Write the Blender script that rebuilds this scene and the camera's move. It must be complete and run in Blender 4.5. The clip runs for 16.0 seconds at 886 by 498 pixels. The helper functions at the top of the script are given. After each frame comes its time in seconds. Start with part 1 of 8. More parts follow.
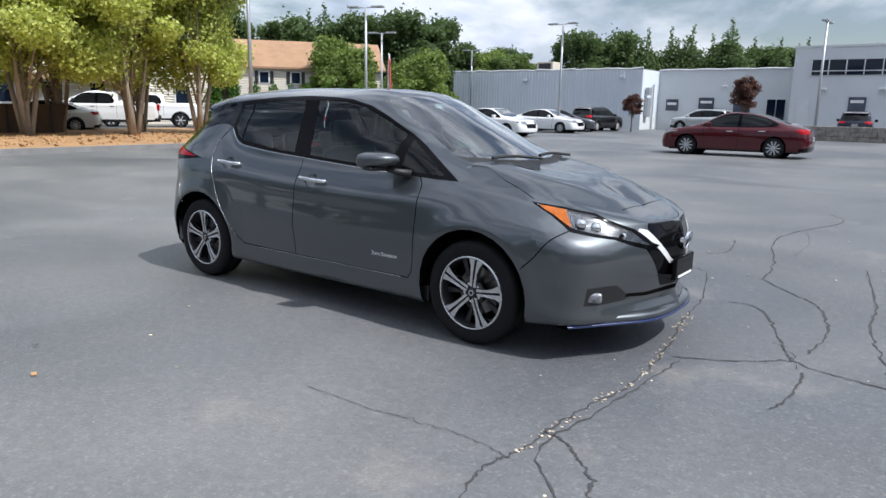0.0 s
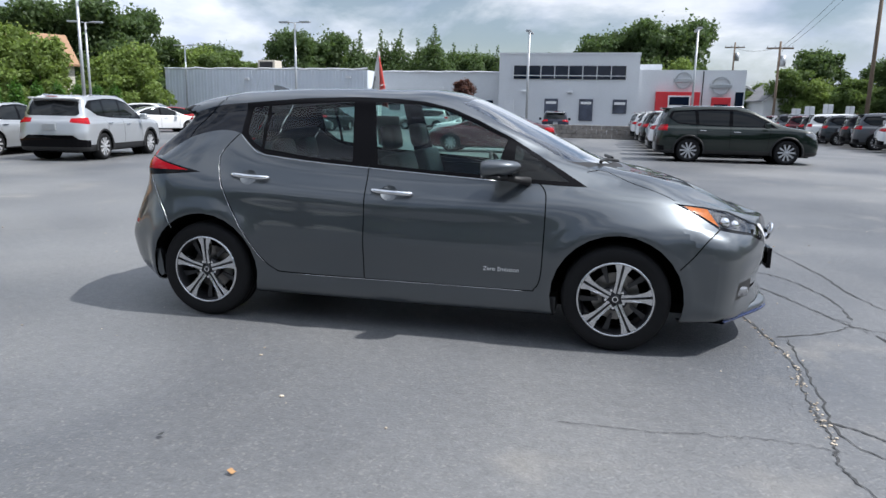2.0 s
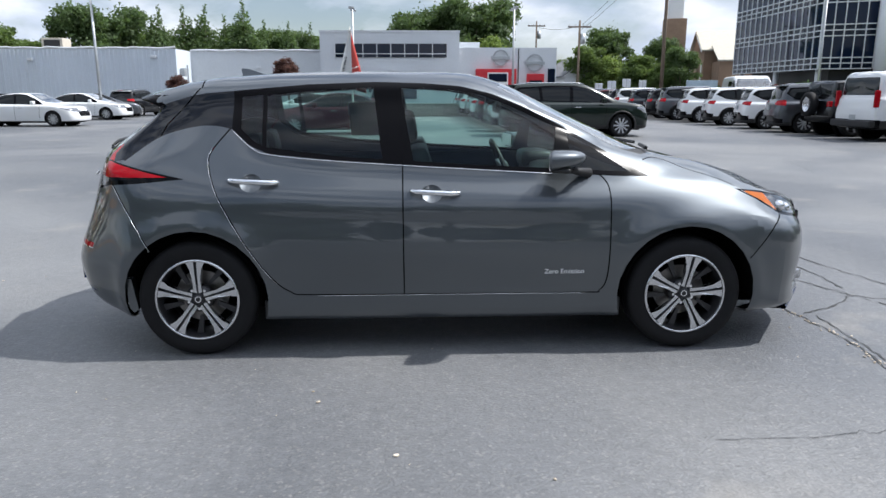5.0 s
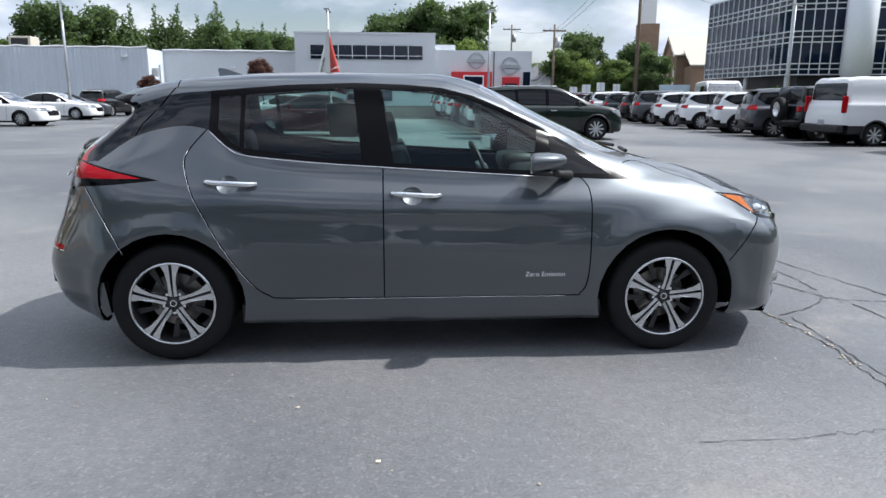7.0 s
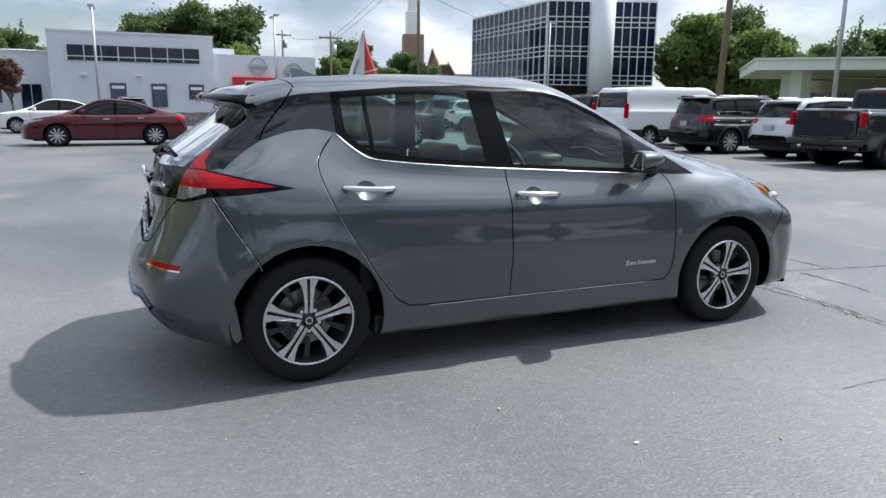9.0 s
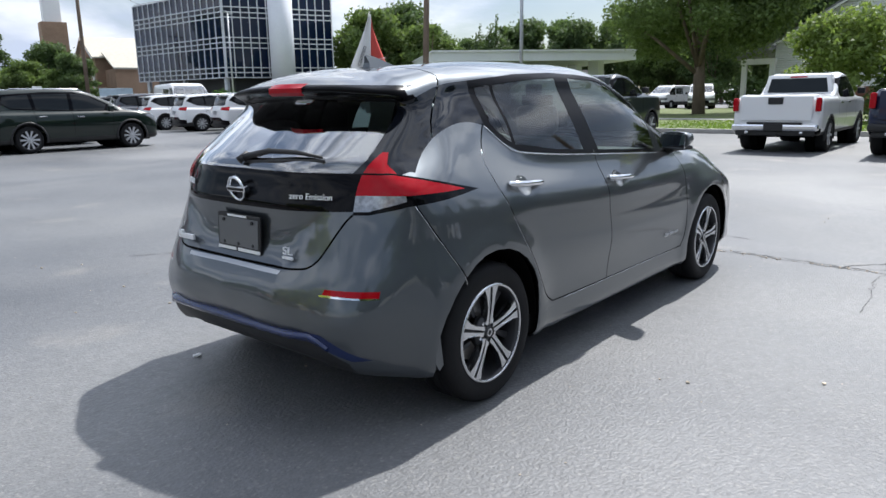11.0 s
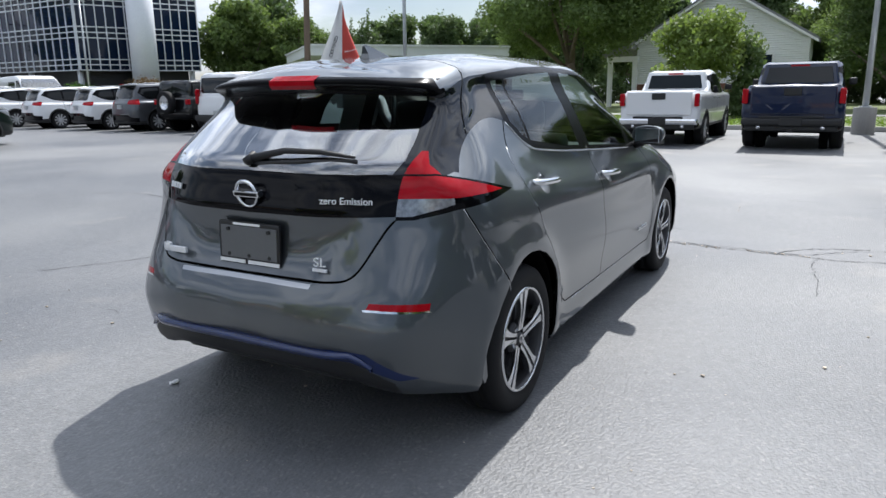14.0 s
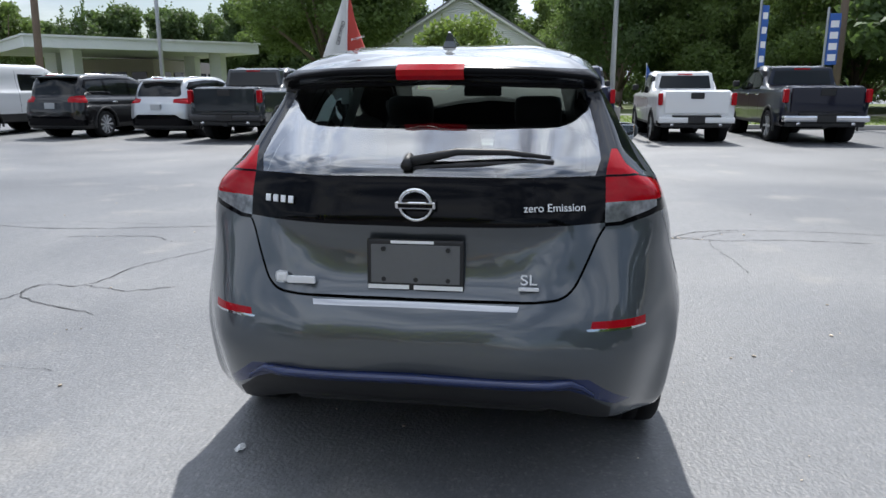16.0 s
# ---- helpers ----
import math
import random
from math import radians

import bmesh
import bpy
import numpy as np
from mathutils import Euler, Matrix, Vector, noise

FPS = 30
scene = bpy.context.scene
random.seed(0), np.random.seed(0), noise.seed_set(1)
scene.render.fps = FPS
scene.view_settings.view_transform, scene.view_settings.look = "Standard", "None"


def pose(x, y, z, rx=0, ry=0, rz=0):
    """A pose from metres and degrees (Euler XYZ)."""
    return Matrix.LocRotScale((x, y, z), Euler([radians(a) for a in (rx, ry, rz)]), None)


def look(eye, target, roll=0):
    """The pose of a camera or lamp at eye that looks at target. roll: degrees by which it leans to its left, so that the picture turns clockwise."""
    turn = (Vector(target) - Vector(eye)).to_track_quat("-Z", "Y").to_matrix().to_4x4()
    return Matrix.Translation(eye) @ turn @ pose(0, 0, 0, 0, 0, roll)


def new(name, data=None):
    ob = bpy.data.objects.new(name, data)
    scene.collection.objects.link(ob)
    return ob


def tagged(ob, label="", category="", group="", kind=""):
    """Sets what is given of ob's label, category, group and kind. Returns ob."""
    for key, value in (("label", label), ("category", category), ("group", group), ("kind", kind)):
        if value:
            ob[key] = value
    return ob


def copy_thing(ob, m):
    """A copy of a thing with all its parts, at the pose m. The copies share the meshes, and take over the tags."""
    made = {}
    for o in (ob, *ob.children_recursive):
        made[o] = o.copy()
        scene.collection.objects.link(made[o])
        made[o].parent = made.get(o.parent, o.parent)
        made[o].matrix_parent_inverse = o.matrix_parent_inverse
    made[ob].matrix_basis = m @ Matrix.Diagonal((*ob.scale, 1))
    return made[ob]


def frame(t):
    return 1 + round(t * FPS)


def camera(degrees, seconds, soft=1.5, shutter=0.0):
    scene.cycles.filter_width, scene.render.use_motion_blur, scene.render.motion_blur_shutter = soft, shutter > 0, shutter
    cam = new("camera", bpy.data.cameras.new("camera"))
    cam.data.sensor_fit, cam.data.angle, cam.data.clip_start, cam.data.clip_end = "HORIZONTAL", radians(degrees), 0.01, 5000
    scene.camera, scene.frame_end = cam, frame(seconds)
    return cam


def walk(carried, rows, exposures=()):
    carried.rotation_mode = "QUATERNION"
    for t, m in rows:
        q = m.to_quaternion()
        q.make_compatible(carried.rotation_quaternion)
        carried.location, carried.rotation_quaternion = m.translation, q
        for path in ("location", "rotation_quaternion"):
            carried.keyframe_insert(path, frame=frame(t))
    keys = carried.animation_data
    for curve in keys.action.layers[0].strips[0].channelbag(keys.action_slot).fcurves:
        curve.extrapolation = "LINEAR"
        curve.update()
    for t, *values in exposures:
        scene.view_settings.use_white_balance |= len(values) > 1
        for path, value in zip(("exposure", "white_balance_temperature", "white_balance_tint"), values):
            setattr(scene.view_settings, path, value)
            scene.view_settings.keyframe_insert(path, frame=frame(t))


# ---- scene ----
cam = camera(65.0, 16.0)
PATH = [
    (0, (3.655, -4.21, 1.415), (2.477, -2.643, 1.017), 1.1),
    (0.5, (3.074, -4.461, 1.408), (2.042, -2.794, 1.012), 1.9),
    (1, (2.44, -4.771, 1.392), (1.594, -3.0, 1.008), 2.3),
    (1.5, (1.831, -4.934, 1.4), (1.189, -3.078, 1.022), 1.8),
    (2, (1.234, -4.991, 1.393), (0.799, -3.077, 1.009), 1.1),
    (2.5, (0.71, -4.958, 1.403), (0.461, -3.015, 0.998), 0.4),
    (3, (0.287, -4.785, 1.405), (0.185, -2.833, 0.981), 0.0),
    (3.5, (-0.046, -4.648, 1.413), (-0.046, -2.696, 0.975), -0.2),
    (4, (-0.147, -4.567, 1.423), (-0.089, -2.617, 0.979), -0.2),
    (6.5, (-0.173, -4.556, 1.422), (-0.066, -2.605, 0.998), 0.1),
    (7, (-0.192, -4.529, 1.418), (-0.039, -2.582, 0.988), 0.4),
    (7.5, (-0.351, -4.496, 1.4), (-0.109, -2.558, 0.969), 0.8),
    (8, (-0.873, -4.519, 1.406), (-0.49, -2.603, 0.983), 1.0),
    (8.2, (-1.099, -4.485, 1.398), (-0.646, -2.583, 0.98), 0.9),
    (10.3, (-3.43, -3.255, 1.37), (-2.122, -1.798, 0.961), -0.2),
    (10.5, (-3.559, -3.097, 1.371), (-2.189, -1.7, 0.958), -0.5),
    (11, (-3.772, -2.616, 1.364), (-2.275, -1.361, 0.937), -0.9),
    (11.5, (-3.947, -2.203, 1.351), (-2.366, -1.061, 0.91), -1.3),
    (12, (-3.999, -2.034, 1.378), (-2.373, -0.961, 0.925), -1.5),
    (12.5, (-4.0, -1.998, 1.378), (-2.352, -0.96, 0.922), -1.5),
    (13, (-3.992, -1.991, 1.375), (-2.335, -0.968, 0.922), -1.5),
    (13.5, (-3.991, -1.983, 1.374), (-2.321, -0.979, 0.925), -1.1),
    (14, (-3.979, -1.959, 1.368), (-2.282, -1.0, 0.923), -0.7),
    (14.5, (-3.986, -1.829, 1.359), (-2.239, -0.962, 0.914), -0.3),
    (15, (-4.134, -1.406, 1.33), (-2.317, -0.696, 0.886), 0.1),
    (15.5, (-4.192, -0.891, 1.341), (-2.308, -0.391, 0.895), 0.1),
    (16, (-4.18, -0.395, 1.349), (-2.251, -0.118, 0.899), -0.1),
]
walk(cam, [(t, look(eye, target, roll)) for t, eye, target, roll in PATH], exposures=[(0.0, 0.02), (1.0, 0.03), (2.0, 0.10), (3.0, 0.17), (4.0, 0.21), (7.0, 0.20), (8.0, 0.20), (11.0, 0.19), (12.5, 0.18), (16.0, 0.18)])

# ---- light ----
SUN_DIR = Vector((0.69, 0.05, 1.0)).normalized()
world = bpy.data.worlds.new("world")
scene.world = world
world.use_nodes = True
wt = world.node_tree
wt.nodes.clear()
w_out = wt.nodes.new("ShaderNodeOutputWorld")
w_bg = wt.nodes.new("ShaderNodeBackground")
w_sky = wt.nodes.new("ShaderNodeTexSky")
w_sky.sky_type = "NISHITA"
w_sky.sun_disc = False
w_sky.sun_elevation = math.asin(SUN_DIR.z)
w_sky.sun_rotation = math.atan2(SUN_DIR.x, SUN_DIR.y)
w_bg.inputs["Strength"].default_value = 0.092
w_co = wt.nodes.new("ShaderNodeTexCoord")
w_map = wt.nodes.new("ShaderNodeMapping")
w_map.inputs["Scale"].default_value = (1.0, 1.0, 2.6)
w_n = wt.nodes.new("ShaderNodeTexNoise")
w_n.inputs["Scale"].default_value = 3.2
w_n.inputs["Detail"].default_value = 9.0
w_n.inputs["Roughness"].default_value = 0.58
w_n.inputs["Distortion"].default_value = 0.25
w_r = wt.nodes.new("ShaderNodeValToRGB")
w_r.color_ramp.elements[0].color = (0.12, 0.12, 0.12, 1)
w_r.color_ramp.elements[0].position = 0.44
w_r.color_ramp.elements[1].position = 0.60
w_n2 = wt.nodes.new("ShaderNodeTexNoise")
w_n2.inputs["Scale"].default_value = 6.0
w_n2.inputs["Detail"].default_value = 6.0
w_r2 = wt.nodes.new("ShaderNodeValToRGB")
w_r2.color_ramp.elements[0].color = (6.0, 6.9, 8.8, 1)
w_r2.color_ramp.elements[0].position = 0.38
w_r2.color_ramp.elements[1].color = (9.4, 10.0, 11.0, 1)
w_r2.color_ramp.elements[1].position = 0.60
w_mix = wt.nodes.new("ShaderNodeMix")
w_mix.data_type = "RGBA"
wt.links.new(w_co.outputs["Generated"], w_map.inputs["Vector"])
wt.links.new(w_map.outputs[0], w_n.inputs["Vector"])
wt.links.new(w_map.outputs[0], w_n2.inputs["Vector"])
# the cover is a little thicker overhead
w_cov = wt.nodes.new("ShaderNodeVectorMath")
w_cov.operation = "DOT_PRODUCT"
w_cov.inputs[1].default_value = (0.0, 0.02, 0.06)
w_add = wt.nodes.new("ShaderNodeMath")
w_add.operation = "ADD"
wt.links.new(w_co.outputs["Generated"], w_cov.inputs[0])
wt.links.new(w_cov.outputs["Value"], w_add.inputs[0])
wt.links.new(w_n.outputs["Fac"], w_add.inputs[1])
wt.links.new(w_add.outputs[0], w_r.inputs["Fac"])
wt.links.new(w_n2.outputs["Fac"], w_r2.inputs["Fac"])
wt.links.new(w_r.outputs["Color"], w_mix.inputs["Factor"])
wt.links.new(w_sky.outputs["Color"], w_mix.inputs["A"])
# thin cloud glows towards the sun
w_dot = wt.nodes.new("ShaderNodeVectorMath")
w_dot.operation = "DOT_PRODUCT"
w_dot.inputs[1].default_value = SUN_DIR
w_glow = wt.nodes.new("ShaderNodeMapRange")
w_glow.interpolation_type = "SMOOTHSTEP"
w_glow.inputs["From Min"].default_value, w_glow.inputs["From Max"].default_value = 0.45, 1.0
w_glow.inputs["To Min"].default_value, w_glow.inputs["To Max"].default_value = 1.0, 2.0
w_sc = wt.nodes.new("ShaderNodeVectorMath")
w_sc.operation = "SCALE"
wt.links.new(w_co.outputs["Generated"], w_dot.inputs[0])
wt.links.new(w_dot.outputs["Value"], w_glow.inputs["Value"])
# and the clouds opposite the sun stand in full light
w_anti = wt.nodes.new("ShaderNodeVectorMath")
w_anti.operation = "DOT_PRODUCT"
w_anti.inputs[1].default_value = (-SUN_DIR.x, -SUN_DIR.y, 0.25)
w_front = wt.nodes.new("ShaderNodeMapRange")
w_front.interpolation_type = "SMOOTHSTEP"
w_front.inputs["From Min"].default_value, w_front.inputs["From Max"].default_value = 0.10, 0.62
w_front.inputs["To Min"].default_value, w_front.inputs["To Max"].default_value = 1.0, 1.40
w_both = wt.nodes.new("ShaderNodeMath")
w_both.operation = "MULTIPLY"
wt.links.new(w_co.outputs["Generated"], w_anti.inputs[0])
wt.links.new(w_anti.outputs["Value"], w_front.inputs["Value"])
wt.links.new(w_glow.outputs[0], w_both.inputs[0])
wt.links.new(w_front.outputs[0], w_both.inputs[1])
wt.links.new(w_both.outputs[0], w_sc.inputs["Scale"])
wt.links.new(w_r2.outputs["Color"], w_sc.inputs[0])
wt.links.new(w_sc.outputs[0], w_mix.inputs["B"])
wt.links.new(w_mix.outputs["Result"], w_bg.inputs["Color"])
wt.links.new(w_bg.outputs[0], w_out.inputs["Surface"])

sun = new("sun", bpy.data.lights.new("sun", "SUN"))
sun.data.energy = 5.0
sun.data.angle = radians(0.9)
sun.data.color = (1.0, 0.985, 0.965)
sun.matrix_world = look(SUN_DIR * 50, (0, 0, 0))

# ---- materials ----
def mat(name, color, rough=0.6, metal=0.0, var=0.15, scale=3.0, fine=60.0, bump=0.0, bscale=0.01, coat=0.0, spec=0.5, island=False, stretch=None, rvar=0.0):
    """A surface with broad stains, fine grain and relief; sizes in metres of the world."""
    m = bpy.data.materials.new(name)
    m.use_nodes = True
    nt = m.node_tree
    b = nt.nodes["Principled BSDF"]
    b.inputs["Roughness"].default_value = rough
    b.inputs["Metallic"].default_value = metal
    b.inputs["Coat Weight"].default_value = coat
    b.inputs["Coat Roughness"].default_value = 0.03
    b.inputs["Specular IOR Level"].default_value = spec
    co = nt.nodes.new("ShaderNodeTexCoord")
    src = co.outputs["Object"]
    if stretch:
        mp = nt.nodes.new("ShaderNodeMapping")
        mp.inputs["Scale"].default_value = stretch
        nt.links.new(src, mp.inputs["Vector"])
        src = mp.outputs[0]
    n1 = nt.nodes.new("ShaderNodeTexNoise")
    n1.inputs["Scale"].default_value = scale
    n1.inputs["Detail"].default_value = 5
    n2 = nt.nodes.new("ShaderNodeTexNoise")
    n2.inputs["Scale"].default_value = fine
    n2.inputs["Detail"].default_value = 3
    nt.links.new(src, n1.inputs["Vector"])
    nt.links.new(src, n2.inputs["Vector"])
    mx = nt.nodes.new("ShaderNodeMix")
    mx.inputs["Factor"].default_value = 0.4
    nt.links.new(n1.outputs["Fac"], mx.inputs["A"])
    nt.links.new(n2.outputs["Fac"], mx.inputs["B"])
    hsv = nt.nodes.new("ShaderNodeHueSaturation")
    hsv.inputs["Color"].default_value = (*color, 1)
    mr = nt.nodes.new("ShaderNodeMapRange")
    mr.inputs["From Min"].default_value, mr.inputs["From Max"].default_value = 0.3, 0.7
    mr.inputs["To Min"].default_value, mr.inputs["To Max"].default_value = 1 - var, 1 + var
    nt.links.new(mx.outputs["Result"], mr.inputs["Value"])
    last = mr.outputs["Result"]
    if island:
        g = nt.nodes.new("ShaderNodeNewGeometry")
        m2 = nt.nodes.new("ShaderNodeMapRange")
        m2.inputs["To Min"].default_value, m2.inputs["To Max"].default_value = 0.55, 1.5
        nt.links.new(g.outputs["Random Per Island"], m2.inputs["Value"])
        mm = nt.nodes.new("ShaderNodeMath")
        mm.operation = "MULTIPLY"
        nt.links.new(last, mm.inputs[0])
        nt.links.new(m2.outputs[0], mm.inputs[1])
        last = mm.outputs[0]
    nt.links.new(last, hsv.inputs["Value"])
    nt.links.new(hsv.outputs["Color"], b.inputs["Base Color"])
    if rvar:
        m3 = nt.nodes.new("ShaderNodeMapRange")
        m3.inputs["To Min"].default_value, m3.inputs["To Max"].default_value = rough - rvar, rough + rvar
        nt.links.new(mx.outputs["Result"], m3.inputs["Value"])
        nt.links.new(m3.outputs[0], b.inputs["Roughness"])
    if bump:
        bp = nt.nodes.new("ShaderNodeBump")
        bp.inputs["Strength"].default_value = bump
        bp.inputs["Distance"].default_value = bscale
        nt.links.new(n2.outputs["Fac"], bp.inputs["Height"])
        nt.links.new(bp.outputs[0], b.inputs["Normal"])
    return m


def glass(name, tint, alpha_mix=0.5, rough=0.0, gain=1.5, ior=1.52):
    """Thin tinted car glass: see-through with a sharp Fresnel reflection."""
    m = bpy.data.materials.new(name)
    m.use_nodes = True
    nt = m.node_tree
    nt.nodes.clear()
    out = nt.nodes.new("ShaderNodeOutputMaterial")
    tr = nt.nodes.new("ShaderNodeBsdfTransparent")
    tr.inputs["Color"].default_value = (*tint, 1)
    gl = nt.nodes.new("ShaderNodeBsdfGlossy")
    gl.inputs["Roughness"].default_value = rough
    gl.inputs["Color"].default_value = (1, 1, 1, 1)
    fr = nt.nodes.new("ShaderNodeFresnel")
    fr.inputs["IOR"].default_value = ior
    ad = nt.nodes.new("ShaderNodeMath")
    ad.operation = "MULTIPLY_ADD"
    ad.inputs[1].default_value = gain
    ad.inputs[2].default_value = alpha_mix * 0.05
    ad.use_clamp = True
    mx = nt.nodes.new("ShaderNodeMixShader")
    nt.links.new(fr.outputs[0], ad.inputs[0])
    nt.links.new(ad.outputs[0], mx.inputs["Fac"])
    nt.links.new(tr.outputs[0], mx.inputs[1])
    nt.links.new(gl.outputs[0], mx.inputs[2])
    nt.links.new(mx.outputs[0], out.inputs["Surface"])
    return m


def paint(name, color, metal=0.0, rough=0.35):
    return mat(name, color, rough, metal, var=0.03, scale=0.7, fine=900.0, bump=0.0, coat=1.0, spec=0.15)


M_LEAF = paint("gunmetal_paint", (0.090, 0.101, 0.112), 0.85, 0.40)
M_LEAF.node_tree.nodes["Principled BSDF"].inputs["Coat IOR"].default_value = 1.58
M_BLACKGLOSS = mat("gloss_black", (0.003, 0.003, 0.004), 0.05, var=0.05, spec=0.12)
M_PILLAR = mat("gloss_pillar", (0.005, 0.006, 0.009), 0.05, var=0.05, spec=0.4)
M_BLACKSATIN = mat("satin_black", (0.005, 0.005, 0.006), 0.22, var=0.1, spec=0.07)
M_REFL = mat("lamp_reflector", (0.17, 0.175, 0.185), 0.18, 0.9, var=0.75, scale=16, fine=45)
M_SILL = mat("brushed_sill", (0.46, 0.47, 0.49), 0.28, 0.9, var=0.08, fine=300)
M_LETTER = mat("satin_chrome", (0.80, 0.81, 0.83), 0.45, 0.35, var=0.03)
M_BLACK = mat("black_plastic", (0.012, 0.012, 0.013), 0.55, var=0.2, fine=300, bump=0.1, bscale=0.001)
M_VOID = mat("dark_inner", (0.004, 0.004, 0.004), 0.95, spec=0.05)
M_CHROME = mat("chrome", (0.75, 0.76, 0.78), 0.08, 1.0, var=0.02)
M_SILVER = mat("machined_alloy", (0.62, 0.63, 0.65), 0.25, 1.0, var=0.05, fine=400)
M_RIMDARK = mat("dark_alloy", (0.035, 0.035, 0.038), 0.4, 0.3, var=0.1)
M_TYRE = mat("tyre_rubber", (0.010, 0.010, 0.011), 0.7, spec=0.2, var=0.25, scale=6, fine=120, bump=0.3, bscale=0.002)
M_DISC = mat("brake_steel", (0.25, 0.24, 0.23), 0.4, 1.0, var=0.2)
M_BLUE = mat("blue_trim", (0.008, 0.02, 0.085), 0.25, 0.2, var=0.05, coat=0.6)
M_RED = mat("red_lens", (0.34, 0.005, 0.011), 0.08, var=0.12, scale=20, spec=0.2)
M_CLEAR = mat("clear_lens", (0.27, 0.28, 0.30), 0.15, 0.6, var=0.6, scale=28)
M_AMBER = mat("amber_lens", (0.40, 0.10, 0.008), 0.12, var=0.2, scale=30)
M_GLASS = glass("tinted_glass", (0.68, 0.87, 0.82), 0.0, gain=1.1, ior=1.45)
M_GLASSREAR = glass("rear_screen_glass", (0.60, 0.66, 0.64), 2.0, gain=3.2)
M_GLASSSIDE = glass("rear_side_glass", (0.56, 0.73, 0.69), 0.0, gain=1.1, ior=1.45)
M_GLASSDARK = glass("privacy_glass", (0.09, 0.10, 0.10), 0.0, gain=0.6)
M_LENS = glass("lamp_lens", (0.85, 0.86, 0.88))
M_WS = glass("windscreen_glass", (0.74, 0.82, 0.79), 0.5, gain=2.1)
M_SEAT = mat("black_leather", (0.02, 0.02, 0.021), 0.5, var=0.2, fine=200, bump=0.2, bscale=0.001)
M_WHITE = mat("white_plastic", (0.8, 0.8, 0.8), 0.4, var=0.03)
M_CONCRETE = mat("concrete", (0.36, 0.35, 0.33), 0.9, var=0.2, scale=1.5, fine=40, bump=0.3, bscale=0.01)
M_GALV = mat("galvanised_steel", (0.42, 0.44, 0.46), 0.45, 0.6, var=0.12, fine=80)
M_POLEWOOD = mat("weathered_pole_wood", (0.16, 0.12, 0.09), 0.85, var=0.3, scale=2, fine=50, stretch=(1, 1, 0.1), bump=0.4)
M_BARK = mat("bark", (0.17, 0.13, 0.10), 0.95, var=0.35, scale=3, fine=25, stretch=(1, 1, 0.25), bump=0.8, bscale=0.03)


def leaf_mat(name, color):
    m = mat(name, color, 0.55, var=0.25, scale=0.5, fine=4.0, island=True, spec=0.3)
    nt = m.node_tree
    b = nt.nodes["Principled BSDF"]
    tl = nt.nodes.new("ShaderNodeBsdfTranslucent")
    tl.inputs["Color"].default_value = (color[0] * 1.5, color[1] * 1.5, color[2], 1)
    mx = nt.nodes.new("ShaderNodeMixShader")
    mx.inputs["Fac"].default_value = 0.45
    nt.links.new(b.outputs[0], mx.inputs[1])
    nt.links.new(tl.outputs[0], mx.inputs[2])
    nt.links.new(mx.outputs[0], nt.nodes["Material Output"].inputs["Surface"])
    return m


M_LEAFGREEN = leaf_mat("green_leaves", (0.112, 0.165, 0.055))
M_LEAFLIGHT = leaf_mat("light_green_leaves", (0.155, 0.215, 0.062))
M_LEAFDARK = leaf_mat("dark_green_leaves", (0.080, 0.125, 0.050))
M_LEAFYEL = leaf_mat("yellow_green_leaves", (0.42, 0.46, 0.14))
M_LEAFRED = leaf_mat("purple_leaves", (0.11, 0.055, 0.05))
M_HEDGE = leaf_mat("hedge_leaves", (0.06, 0.14, 0.025))

# ---- builders ----
def mesh_of(name, bm, smooth=False):
    me = bpy.data.meshes.new(name)
    bm.to_mesh(me)
    bm.free()
    if smooth:
        me.polygons.foreach_set("use_smooth", [True] * len(me.polygons))
    return me


def part(name, bm, material, parent, label="", smooth=False):
    me = bm if isinstance(bm, bpy.types.Mesh) else mesh_of(name, bm, smooth)
    ob = new(name, me)
    if not me.materials:
        me.materials.append(material)
    ob.parent = parent
    if label:
        ob["label"] = label
    return ob


def thing(name, label, category, group="", kind="", at=None):
    ob = new(name)
    ob.empty_display_size = 0.2
    if at is not None:
        ob.matrix_world = at
    return tagged(ob, label, category, group, kind)


def box(bm, x0, x1, y0, y1, z0, z1, bevel=0.0, m=None):
    r = bmesh.ops.create_cube(bm, size=1, matrix=Matrix.Translation(((x0 + x1) / 2, (y0 + y1) / 2, (z0 + z1) / 2)) @ Matrix.Diagonal((abs(x1 - x0), abs(y1 - y0), abs(z1 - z0), 1)))
    vs = r["verts"]
    if bevel:
        es = list({e for v in vs for e in v.link_edges})
        r2 = bmesh.ops.bevel(bm, geom=es, offset=bevel, segments=2, affect="EDGES", profile=0.6)
        vs = list({v for f in r2["faces"] for v in f.verts} | {v for v in vs if v.is_valid})
    if m is not None:
        bmesh.ops.transform(bm, matrix=m, verts=[v for v in vs if v.is_valid])
    return vs


def boxed(x0, x1, y0, y1, z0, z1, bevel=0.0, m=None):
    bm = bmesh.new()
    box(bm, x0, x1, y0, y1, z0, z1, bevel, m)
    return bm


